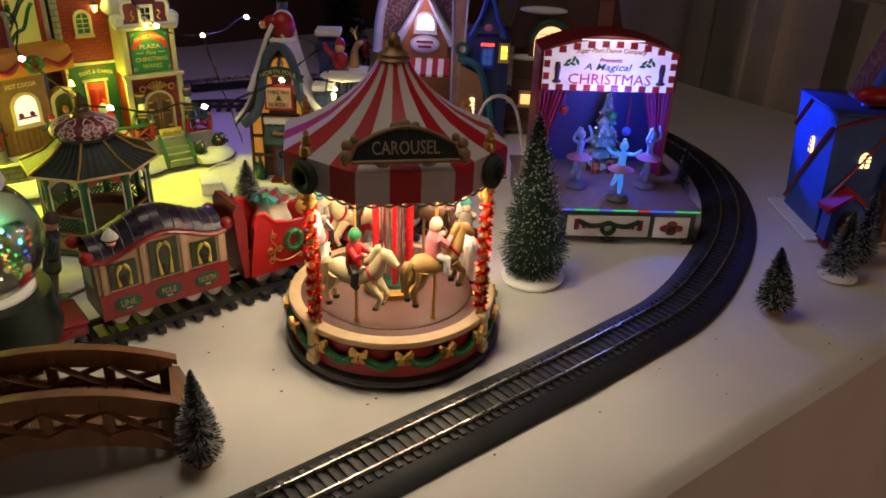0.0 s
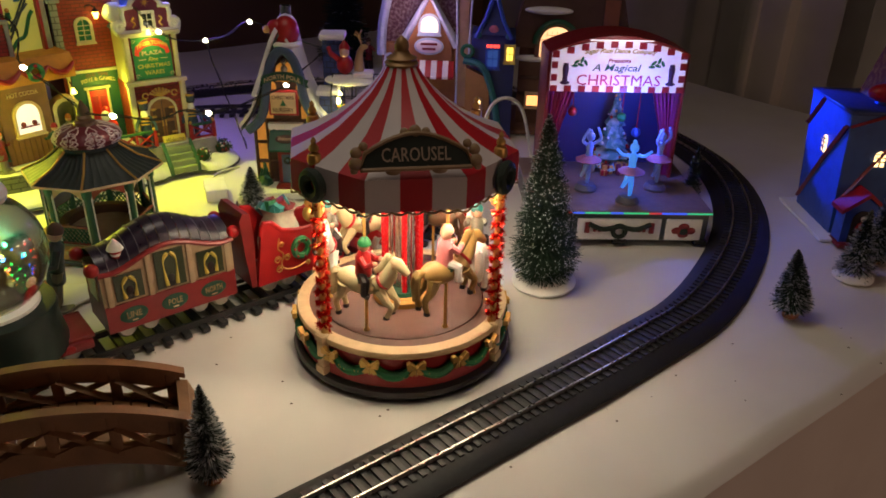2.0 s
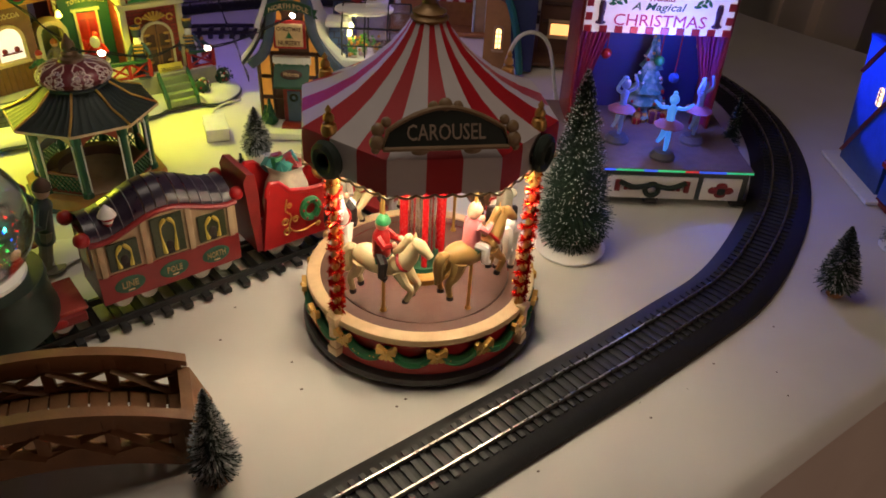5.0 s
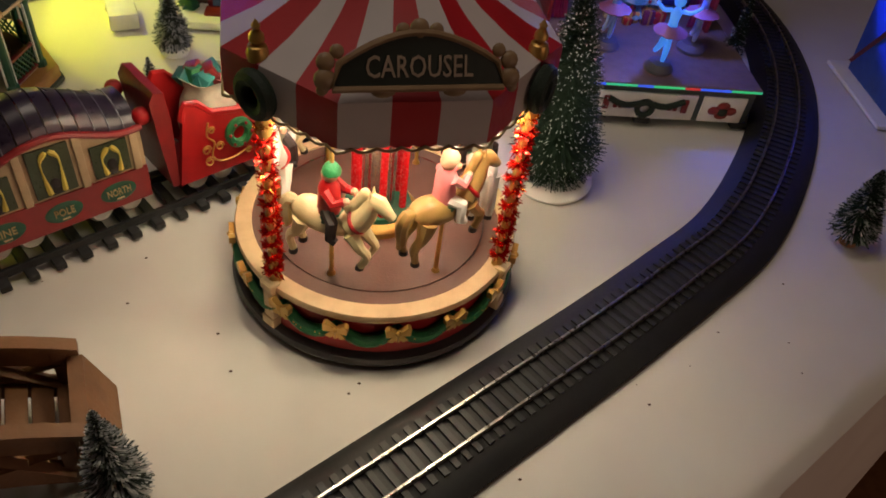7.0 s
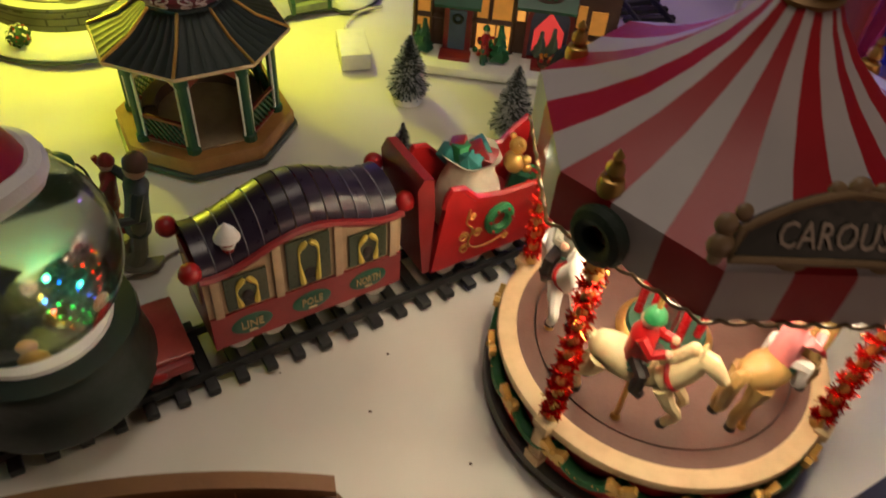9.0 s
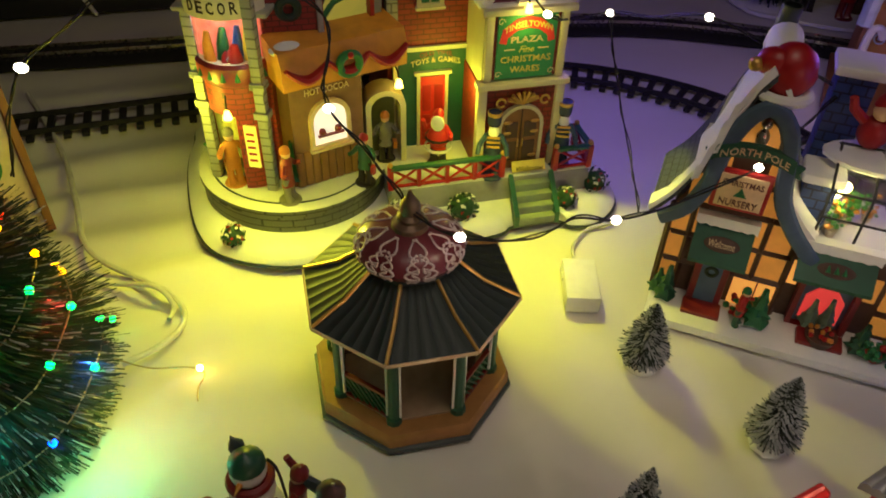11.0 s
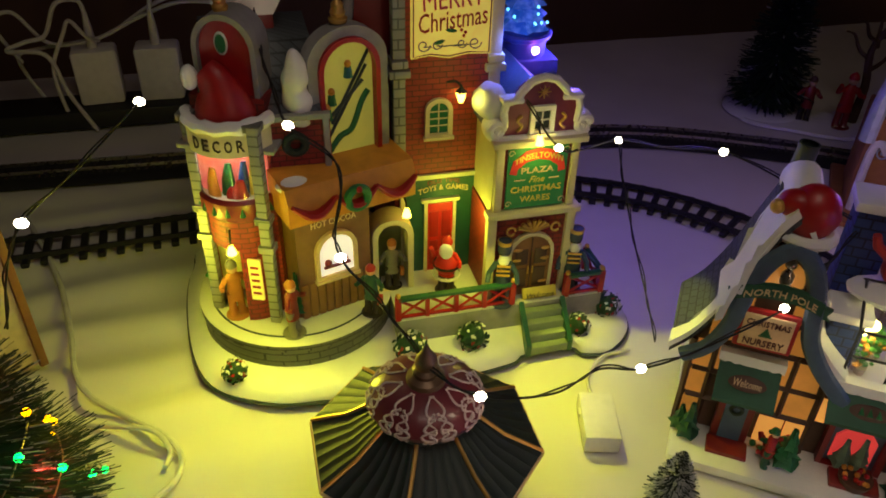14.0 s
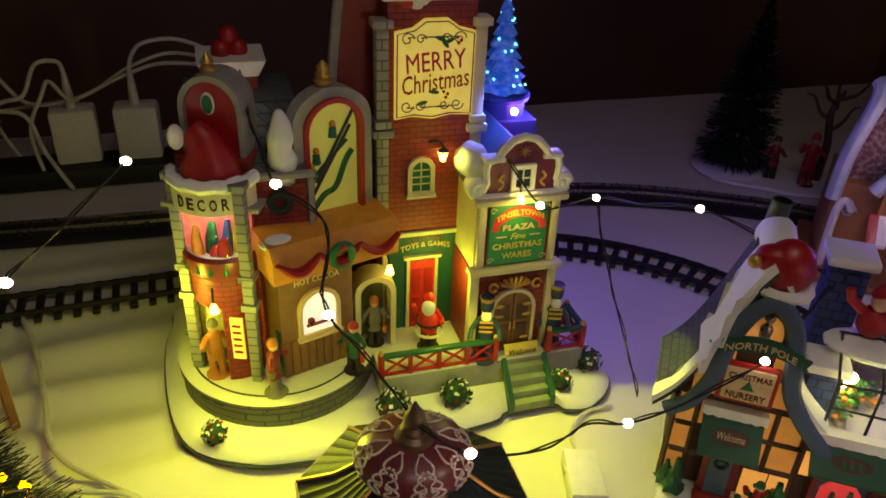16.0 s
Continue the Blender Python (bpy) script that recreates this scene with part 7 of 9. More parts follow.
ball(bm, .0060, 0, -.0006, .2050, .75, .25, 1.1, n=14, m=TW)
ow = part("oval_window", bm, WHITE, tg)
bm = bmesh.new()
ball(bm, .0048, 0, -.0014, .2050, .75, .25, 1.1, n=14, m=TW)
part("pane", bm, HOLLY, ow)
bm = bmesh.new()
lathe(bm, [(.0045, 0), (.0050, .003), (.0036, .0042), (.0042, .006), (.003, .008), (.0005, .0115)], 14, m=TW @ pose(0, .006, .2205))
part("tower_finial", bm, GOLD, plaza, "gold finial")
bm = bmesh.new()
box(bm, 0, .006, .1480, .066, .050, .0030, m=TW, bev=.0008)
part("tower_ledge", bm, GREY, plaza)
for x, y in ((.0225, -.022), (-.0255, -.012)):
    bm = bmesh.new()
    box(bm, x, y, .031, .0075, .0075, .136, m=TW, bev=.0006)
    for z in (.085, .1050, .164):
        box(bm, x, y, z, .0110, .0105, .0045, m=TW, bev=.0006)
    part("quoin_column", bm, GREYBRICK, plaza, "grey stone column")

# shrubs round the base
BUSH = mat("dark_bush_green", (.012, .06, .025), .6, fine=600, bump=.3)
def shrub(x, y, z, r, seed):
    ob = bmesh.new()
    rr = random.Random(seed)
    bmesh.ops.create_icosphere(ob, subdivisions=2, radius=r * .82)
    for k in range(170):
        d = Vector((rr.gauss(0, 1), rr.gauss(0, 1), rr.gauss(0, 1))).normalized()
        p = d * r * rr.uniform(.8, 1.02)
        w = d.orthogonal().normalized() * r * .15
        u = d.cross(w)
        f = ob.faces.new([ob.verts.new(p - w), ob.verts.new(p + u), ob.verts.new(p + w + d * r * .12), ob.verts.new(p - u + d * r * .1)])
        f.material_index = 1 if d.z > .3 and rr.random() < .35 else 2 if rr.random() < .12 else 0
    t = part("shrub", ob, [BUSH, SNOW, RED], None, m=PZ @ pose(x, y, z + r * .8), smooth=False)
    tagged(t, "small round green shrub dusted with snow and red berries", "shrub", "terrace shrubs")


for k, (x, y, r) in enumerate(((-.146, -.088, .0078), (-.036, -.0925, .0108), (.006, -.092, .0100), (.079, -.0950, .0085), (.107, -.080, .0095))):
    shrub(x, y, .010, r, k)
cp = thing("potted_tree", "small potted green tree by the cocoa shop", "potted tree", PZ @ pose(-.1015, -.0600, .0306))
bm = bmesh.new()
lathe(bm, [(0, 0), (.0036, 0), (.0048, .006), (.0042, .0062), (0, .0060)], 14)
part("pot", bm, mat("terracotta", (.30, .11, .06), .7), cp)
bm = bmesh.new()
for k in range(6):
    lathe(bm, [(.0072 * (1 - k / 6.6), .006 + .0042 * k), (.002, .0125 + .0042 * k)], 10, wave=lambda a, k=k: 1 + .2 * math.sin(a * 5 + k))
part("leaves", bm, HOLLY, cp)


def bag(bm, k):
    box(bm, .0085 * k, -.002 * k, .012 * k, .0035 * k, .005 * k, .008 * k, mi=3)


def big_belly(bm, k):
    ball(bm, .0090 * k, 0, -.001, .026 * k, 1, .85, 1.1, n=14)
    ball(bm, .0056 * k, 0, -.0045 * k, .0395 * k, 1, .7, 1.2, n=10, mi=4)
    lathe(bm, [(.0108 * k, .0150 * k), (.0112 * k, .0165 * k), (.0108 * k, .0180 * k)], 14, 4)
    lathe(bm, [(.0108 * k, .0245 * k), (.0110 * k, .0260 * k), (.0106 * k, .0268 * k)], 14, 1)


ORANGECOAT = mat("orange_brown_coat", (.45, .16, .03), .6)
figure("brown-coated shopper figurine standing on the terrace", PZ @ pose(-.1405, -.050, .0308, 0, 0, 20), .042, ORANGECOAT, ORANGECOAT, OLIVE, extra=bag, group="terrace figurines")
figure("shopper figurine in a red jacket walking on the terrace", PZ @ pose(-.107, -.077, .0308, 0, 0, 60), .041, DKRED, OLIVE, ORANGECOAT, group="terrace figurines")
figure("shopper figurine in a green coat with a red bag", PZ @ pose(-.056, -.067, .0308, 0, 0, -30), .038, GREEN, INK, RED, extra=bag, group="terrace figurines")
figure("figurine in the arched passage with a red bag", PZ @ pose(-.0375, -.0420, .0308, 0, 0, 0), .038, OLIVE, INK, ORANGECOAT, extra=bag, group="terrace figurines")
figure("stout red-suited figurine with a white beard shape", PZ @ pose(-.003, -.055, .0308, 0, 0, -26), .043, mat("red_suit", (.60, .02, .015), .5), INK, mat("red_cap", (.60, .02, .015), .5), arms=((.9, -.2), (.2, -.2)), extra=big_belly, group="terrace figurines")
figure("figurine in a bright green coat by the lit alcove", PZ @ pose(-.149, -.030, .0308, 0, 0, -10), .034, HOLLY, DENIM, RED, group="terrace figurines")


def tall_hat(bm, k):
    cone(bm, .0050 * k, .0056 * k, .0090 * k, 0, 0, .046 * k, 12, mi=1)
    lathe(bm, [(.0054 * k, .0525 * k), (.0058 * k, .0555 * k), (.0050 * k, .0560 * k)], 12, 6)
    ball(bm, .0042 * k, 0, -.003 * k, .0400 * k, 1, .6, 1.3, n=8, mi=4)
    for z in (.028, .032, .036):
        box(bm, 0, -.0062 * k, z * k, .010 * k, .0012, .0012, mi=6)


for x, y in ((.0295, -.0755), (.0800, -.0720)):
    figure("toy soldier figurine in a blue coat and tall black hat", PZ @ pose(x, y, .0308, 0, 0, -18), .0440, mat("soldier_blue", (.04, .08, .14), .5) if "soldier_blue" not in bpy.data.materials else bpy.data.materials["soldier_blue"], DENIM, INK, arms=((-.2, 0), (-.2, 0)), extra=tall_hat, group="terrace soldiers", name="soldier_figurine")
for x, y, z in ((-.0290, -.0500, .0900), (-.1375, -.0690, .0900), (.0460, -.0745, .1450)):
    pl = thing("porch_lantern", "small glowing yellow porch lantern", "lantern", PZ @ pose(x, y, z), "porch lanterns")
    bm = bmesh.new()
    lathe(bm, [(.0030, 0), (.0016, .0050), (.0010, .0058)], 8)
    part("lantern_shade", bm, bpy.data.materials["lit_yellow_lantern"], pl)
    bm = bmesh.new()
    tube(bm, catmull([(0, 0, .0055), (.0, .003, .009), (.0, .012, .009)], 4), .0006, 6)
    part("bracket", bm, BLACK, pl)

# ---- the nursery house ----
NU = pose(-0.05, 0.25, 0, 0, 0, -8)
nursery = thing("nursery_house", "half-timbered toy house with amber panes and a snowy roof", "toy building", NU)
bm = bmesh.new()
box(bm, .006, .066, .0003, .150, .132, .0075, bev=.003)
for v in bm.verts:
    v.co.z += .0012 * noise.noise(v.co * 60) if v.co.z > .005 else 0
part("snow_base", bm, SNOW, nursery, "snowy base")
bm = bmesh.new()
prism(bm, [(-.068, .006), (.003, .006), (.003, .070), (-.017, .095), (-.0255, .138), (-.035, .146), (-.0445, .138), (-.055, .095), (-.068, .072)], .031, .080)
part("house_body", bm, DKWOOD, nursery, "dark timber house body")
# emission of these wall panels stands in for light falling on them
PANE_OCHRE = mat("ochre_panel_with_glow", (0.62, 0.28, 0.06), 0.45, emit=.24, glow=(1, .40, .06), bump=.3)
panes = [(-.0625, .0535, .0105, .0180), (-.0625, .0335, .0105, .0165), (-.0625, .0085, .0105, .0205), (-.0505, .0540, .0100, .0185), (-.0080, .0535, .0135, .0180), (-.0075, .0335, .0140, .0165), (-.0045, .0090, .0105, .0200),
         (-.0205, .0335, .0085, .0165), (-.0175, .0090, .0130, .0200), (-.0200, .0535, .0075, .0180), (-.0560, .0760, .0125, .0175), (-.0155, .0760, .0125, .0175), (-.0500, .0960, .0100, .0170), (-.0205, .0960, .0100, .0170), (-.0350, .1130, .0190, .0190)]
for x, z, w, h in panes:
    bm = bmesh.new()
    prism(bm, arch(x, z, w, h, 6) if z > .07 else [(x - w / 2, z), (x + w / 2, z), (x + w / 2, z + h), (x - w / 2, z + h)], .0292, .0316)
    part("amber_pane", bm, PANE_WARM if (z < .03 and x > -.03) else PANE_OCHRE, nursery, "amber wall pane")
for pts in ([(-.066, .0295, .031), (.001, .0295, .031)], [(-.066, .0295, .0515), (.001, .0295, .0515)], [(-.060, .0295, .0735), (-.008, .0295, .0735)]):
    bm = bmesh.new()
    tube(bm, pts, .0021, 4)
    part("timber", bm, DKWOOD, nursery, "dark timber beam")
for x, z0, z1 in ((-.0685, .006, .072), (-.0565, .006, .075), (.0015, .006, .070), (-.0155, .030, .076)):
    bm = bmesh.new()
    tube(bm, [(x, .0295, z0), (x, .0295, z1)], .0019, 4)
    part("timber", bm, DKWOOD, nursery, "dark timber post")
# swooping roof
RL = [(-.081, .0640), (-.0700, .0780), (-.0600, .0990), (-.0515, .1230), (-.0435, .1460), (-.0365, .1590)]
RR_ = [(-.0365, .1590), (-.0280, .1470), (-.0230, .1250), (-.0140, .0950), (-.0020, .0780), (.0100, .0660)]
for pts, mt, nm in ((RL, ROOFTILE, "grey shingled roof slope"), (RR_, SNOW, "snow-covered roof slope")):
    bm = bmesh.new()
    c = catmull([(x, 0, z) for x, z in pts], 4)
    o = [(p.x, p.z) for p in c] + [(p.x, p.z + .0045) for p in c[::-1]]
    prism(bm, o, .0225, .084)
    part("roof_slope", bm, mt, nursery, nm, angle=25)
bm = bmesh.new()
c = catmull([(x, 0, z) for x, z in RL[:5]], 4)
o = [(p.x - .001, p.z + .0035) for p in c] + [(p.x - .001, p.z + .0078) for p in c[::-1]]
prism(bm, o, .0205, .0310)
for v in bm.verts:
    if v.co.y > .028:
        v.co.y += .008 * noise.noise(v.co * 120)
part("snow_edge", bm, SNOW, nursery, "snow along the roof edge")
bm = bmesh.new()
rid = catmull([(-.0365, .034, .150), (-.0362, .046, .1590), (-.0368, .058, .1620), (-.0366, .070, .1600), (-.0366, .083, .1500)], 4)
tube(bm, rid, [.0065] + [.0092] * (len(rid) - 2) + [.0060], 16)
for v in bm.verts:
    v.co += v.normal * .0028 * noise.noise(v.co * 130)
part("ridge_snow", bm, SNOW, nursery, "snow on the ridge")
bm = bmesh.new()
c = catmull([(x, 0, z) for x, z in RL[2:]], 5)
o = [(p.x - .0015, p.z + .0030) for p in c] + [(p.x - .0040, p.z + .0066) for p in c[::-1]]
prism(bm, o, .0215, .0560)
for v in bm.verts:
    if v.co.z < .14:
        v.co.y += -.012 * (.14 - v.co.z) / .04 + .014 * noise.noise(v.co * 160)
part("slope_snow", bm, SNOW, nursery, "snow lying on the upper roof slope")
bm = bmesh.new()
eave = catmull([(-.074, .020, .066), (-.062, .020, .076), (-.054, .020, .096), (-.0510, .020, .119), (-.0445, .020, .137), (-.035, .020, .1450), (-.0255, .020, .137), (-.0195, .020, .119), (-.016, .020, .096), (-.006, .020, .078), (.006, .020, .064), (.0095, .020, .060)], 4)
tube(bm, eave, .0036, 8, flat=1.3)
part("barge_board", bm, BLUEGREY, nursery, "blue-grey curved barge board")
bm = bmesh.new()
lathe(bm, [(.0060, .130), (.0054, .178), (.0042, .178)], 14, m=pose(-.050, .072, 0, 0, 4, 0))
part("stove_pipe", bm, SLATE, nursery, "grey stove pipe")
bm = bmesh.new()
ball(bm, .0128, -.0325, .0330, .1600, 1.0, .9, 1.12, n=18)
ball(bm, .0090, -.0395, .0310, .1640, 1.15, .85, .85, n=16)
for v in bm.verts:
    v.co += v.normal * .0007 * noise.noise(v.co * 220)
part("roof_hat", bm, RED, nursery, "soft red hat on the gable")
bm = bmesh.new()
ball(bm, .0038, -.0490, .0270, .1630, n=10)
part("hat_bobble", bm, GOLD, nursery)
bm = bmesh.new()
tube(bm, [(-.0325 + .0120 * math.cos(t), .0315 + .0105 * math.sin(t), .1490) for t in [math.tau * i / 24 for i in range(24)]], .0030, 8, closed=True)
part("hat_brim", bm, SNOW, nursery)
bm = bmesh.new()
ball(bm, .0030, -.0350, .0255, .1335, n=10)
lathe(bm, [(.0030, .122), (.0034, .127), (.0012, .131)], 10, m=pose(-.035, .0255, 0))
part("brass_bell", bm, STEEL, nursery, "small bright bell")
# name banner
bm = bmesh.new()
xs = [-.0250 + .0025 * i for i in range(21)]
prism(bm, [(x, -.0045 + .0055 * (1 - (x / .025) ** 2)) for x in xs] + [(x, .0055 + .0055 * (1 - (x / .025) ** 2)) for x in xs[::-1]], -.0014, .0014, m=pose(-.0360, .0175, .1165) @ Matrix.Diagonal((.80, 1, .80, 1)))
for s in (-1, 1):
    prism(bm, [(s * .0225, -.006), (s * .0310, -.0085), (s * .0285, -.0045), (s * .0310, .0005), (s * .0225, .003)], .0004, .0024, m=pose(-.0360, .0175, .1165) @ Matrix.Diagonal((.80, 1, .80, 1)))
banner = part("name_banner", bm, GREEN, nursery, "dark green curved banner")
words("NORTH POLE", .034, CREAM, banner, pose(-.0360, .0158, .1170), high=.0041, bend=.0042, bold=.005)
bm = bmesh.new()
box(bm, -.0370, .0200, .0820, .0290, .0030, .0255, bev=.0012)
nsign = part("nursery_sign", bm, RED, nursery, "red-framed cream sign")
bm = bmesh.new()
box(bm, -.0370, .0181, .0845, .0242, .0014, .0205, bev=.0004)
face = part("sign_face", bm, mat("cream_sign_face", (.70, .52, .28), .5), nsign)
words("CHRISTMAS", .0212, mat("brown_ink", (.10, .03, .02), .5), nsign, pose(-.0370, .0171, .1005), high=.0036, bold=.01)
words("NURSERY", .0198, bpy.data.materials["brown_ink"], nsign, pose(-.0370, .0171, .0880), high=.0042, bold=.01)
bm = bmesh.new()
for k in range(3):
    prism(bm, [(-.0370 - .0034 + .001 * k, .0924 + .0015 * k), (-.0370 + .0034 - .001 * k, .0924 + .0015 * k), (-.0370, .0955 + .0013 * k)], .0167, .0177)
part("tree_mark", bm, HOLLY, nsign)


def awning(x, w, z0, z1, y0, y1, label):
    bm = bmesh.new()
    prism(bm, [(y0, z0), (y0, z0 + .0022), (y1, z1), (y1, z1 - .0022)], x - w / 2, x + w / 2, m=Matrix(((0, 1, 0, 0), (1, 0, 0, 0), (0, 0, 1, 0), (0, 0, 0, 1))))
    a = part("awning", bm, GREEN, nursery, label)
    bm = bmesh.new()
    n = 12
    o = [(x - w / 2 - .001 + (w + .002) * i / n, z1 - .0018 - .0016 * abs(math.sin(i * 1.7))) for i in range(n + 1)] + [(x + w / 2 + .001, z1 + .0035), (x - w / 2 - .001, z1 + .0035)]
    prism(bm, o, y1 - .0055, y1 + .001)
    part("awning_snow", bm, SNOW, a)
    return a


aw = awning(-.0375, .0320, .0470, .0690, .0110, .0285, "dark green awning with a welcome oval")
bm = bmesh.new()
TILT = pose(-.0375, .0175, .0585, -38, 0, 0)
ball(bm, .0100, 0, 0, 0, 1, .06, .45, n=16)
ovl = part("oval", bm, DKWOOD, aw, m=TILT)
words("Welcome", .0145, CREAM, ovl, pose(0, -.0010, 0), high=.0042, shear=.2)
aw2 = awning(.0225, .0400, .0520, .0690, .0100, .0270, "dark green awning over the shop arch")
bm = bmesh.new()
ball(bm, .0100, 0, 0, 0, 1, .06, .42, n=16)
ov2 = part("oval", bm, DKWOOD, aw2, m=pose(.0225, .0165, .0605, -45, 0, 0))
bm = bmesh.new()
for s in (-1, 0, 1):
    cone(bm, .0016, .0002, .0042, s * .0042, -.0012, -.002, 6)
part("tree_mark", bm, HOLLY, ov2)
# door and steps
bm = bmesh.new()
box(bm, -.0375, .0270, .0070, .0200, .0060, .0380, bev=.0008)
dr = part("door_frame", bm, DKRED, nursery, "dark red door frame")
bm = bmesh.new()
box(bm, -.0375, .0235, .0080, .0120, .0014, .0320)
part("door_leaf", bm, BLUEGREY, dr, "blue-grey door")
bm = bmesh.new()
tube(bm, [(-.0375 + .0030 * math.cos(t), .0222, .0340 + .0030 * math.sin(t)) for t in [math.tau * i / 14 for i in range(14)]], .0012, 6, closed=True)
part("door_wreath", bm, wreath_green, dr)
for x, w in ((-.0375, .0225), (.0300, .0255)):
    for k in range(2):
        bm = bmesh.new()
        box(bm, x, .0080 + .0070 * k + .002, .0003, w, .0130, .0065 + .0035 * k, bev=.0008)
        part("red_step", bm, DKRED, nursery, "dark red step")
# wing with the arch and the glasshouse
bm = bmesh.new()
box(bm, .0385, .0720, .0060, .0700, .0800, .0560)
part("wing_body", bm, DKWOOD, nursery, "dark timber wing")
for x, z, w, h, m_ in ((.0600, .030, .0110, .0170, PANE_OCHRE), (.0600, .012, .0110, .0120, PANE_OCHRE), (.0060, .034, .0060, .016, PANE_WARM), (.0480, .034, .0060, .016, PANE_OCHRE)):
    bm = bmesh.new()
    box(bm, x, .0312, z, w, .0020, h)
    part("amber_pane", bm, m_, nursery, "amber wall pane")
bm = bmesh.new()
ring_prism(bm, grown(arch(.0270, .0080, .0270, .0430), .0030), arch(.0270, .0080, .0270, .0430), .0260, .0325)
ar = part("shop_arch", bm, DKRED, nursery, "dark red shop arch")
bm = bmesh.new()
prism(bm, arch(.0270, .0080, .0270, .0430), .0306, .0318)
part("arch_back", bm, BLUEGREY, ar)
bm = bmesh.new()
prism(bm, [(.0165, .0120), (.0375, .0120), (.0375, .0290), (.0270, .0430), (.0165, .0290)], .0290, .0306)
part("lit_red_panel", bm, mat("lit_red_panel", (.65, .05, .05), .5, emit=.5, glow=(1, .07, .06)), ar, "glowing red panel")
for x, h in ((.0225, .017), (.0310, .020)):
    bm = bmesh.new()
    for k in range(4):
        lathe(bm, [(.0058 * (1 - k / 4.6), .0125 + h * .22 * k), (.0012, .0125 + h * .22 * k + h * .38)], 9, wave=lambda a, k=k: 1 + .2 * math.sin(5 * a + k), m=pose(x, .0262, 0))
    part("arch_tree", bm, mat("grey_green_tree", (.13, .20, .14), .6) if "grey_green_tree" not in bpy.data.materials else bpy.data.materials["grey_green_tree"], ar)
bm = bmesh.new()
lathe(bm, [(0, .0080), (.0070, .0080), (.0092, .0140), (.0082, .0140), (0, .0130)], 16, m=pose(.0300, .0165, 0))
part("basket", bm, DKWOOD, nursery, "dark round basket")
bm = bmesh.new()
rr = random.Random(5)
for k in range(14):
    ball(bm, .0016, .030 + rr.uniform(-.006, .006), .0165 + rr.uniform(-.006, .006), .0148, n=6, mi=k % 2)
part("basket_fruit", bm, [RED, ORANGE], nursery)
for k, (x, y, h, r) in enumerate(((-.0600, .0200, .024, .0068), (-.0060, .0180, .026, .0080), (.0510, .0180, .020, .0070), (.0680, .0200, .024, .0075), (-.0650, .0260, .016, .006))):
    sh = thing("fir_shrub", "small dark green fir by the nursery wall", "shrub", NU @ pose(x, y, .0072), "nursery firs")
    bm = bmesh.new()
    for q in range(6):
        lathe(bm, [(r * (1 - q / 6.7), h * .12 + h * .145 * q), (r * .2, h * .12 + h * .145 * q + h * .22)], 11, wave=lambda a, q=q: 1 + .24 * math.sin(a * 5 + q * 2))
    part("leaves", bm, HOLLY if k % 2 else GREEN, sh)
    bm = bmesh.new()
    cone(bm, r * .35, r * .3, h * .16, n=8)
    part("stem", bm, DKWOOD, sh)
for k, (x, y) in enumerate(((-.0180, .0200), (.0560, .0130), (.0640, .0120), (-.0105, .0245))):
    fb = bmesh.new()
    rr = random.Random(k)
    for q in range(22):
        ball(fb, rr.uniform(.0012, .0024), rr.uniform(-.006, .006), rr.uniform(-.004, .004), .001 + rr.random() * .012, n=6, mi=rr.choice((0, 0, 1)))
    tagged(part("flower_bush", fb, [HOLLY, RED], None, m=NU @ pose(x, y, .0072)), "low green bush with red flowers by the nursery wall", "bush", "nursery bushes")
figure("figurine in a red coat and green hat pushing a barrow", NU @ pose(-.0165, .0130, .0072, 0, 0, 70), .030, RED, GREEN, HOLLY)
# glasshouse
gh = thing("glasshouse", "small black-framed toy glasshouse with lit plants inside", "glasshouse", NU @ pose(.0385, .058, .0622))
bm = bmesh.new()
box(bm, 0, 0, 0, .066, .054, .0025)
part("floor", bm, WHITE, gh)
GX, GY, GHt = .031, .025, .036
for x in (-GX, -GX / 3, GX / 3, GX):
    for y in (-GY, GY):
        bm = bmesh.new()
        tube(bm, [(x, y, .002), (x, y, GHt)], .0008, 5)
        part("upright", bm, BLACK, gh)
    bm = bmesh.new()
    tube(bm, [(x, -GY, GHt), (x, 0, GHt + .016), (x, GY, GHt)], .0008, 5)
    part("rafter", bm, BLACK, gh)
for y, z in ((-GY, GHt), (GY, GHt), (0, GHt + .016), (-GY, GHt * .55), (GY, GHt * .55)):
    bm = bmesh.new()
    tube(bm, [(-GX, y, z), (GX, y, z)], .0008, 5)
    part("rail", bm, BLACK, gh)
for y0, z0, y1, z1 in ((-GY, .002, -GY, GHt), (GY, .002, GY, GHt), (-GY, GHt, 0, GHt + .016), (GY, GHt, 0, GHt + .016)):
    bm = bmesh.new()
    d = Vector((0, y1 - y0, z1 - z0)).normalized().cross(Vector((1, 0, 0))) * .0003
    q = [bm.verts.new(Vector(p) + d * s) for s in (-1, 1) for p in ((-GX, y0, z0), (GX, y0, z0), (GX, y1, z1), (-GX, y1, z1))]
    for f in ((0, 1, 2, 3), (4, 5, 6, 7), (0, 1, 5, 4), (1, 2, 6, 5), (2, 3, 7, 6), (3, 0, 4, 7)):
        bm.faces.new([q[i] for i in f])
    g = part("glass_pane", bm, GLASS, gh, "clear glass pane")
    g.visible_shadow = False
rr = random.Random(3)
LEAF = mat("bright_leaf", (.06, .28, .04), .5)
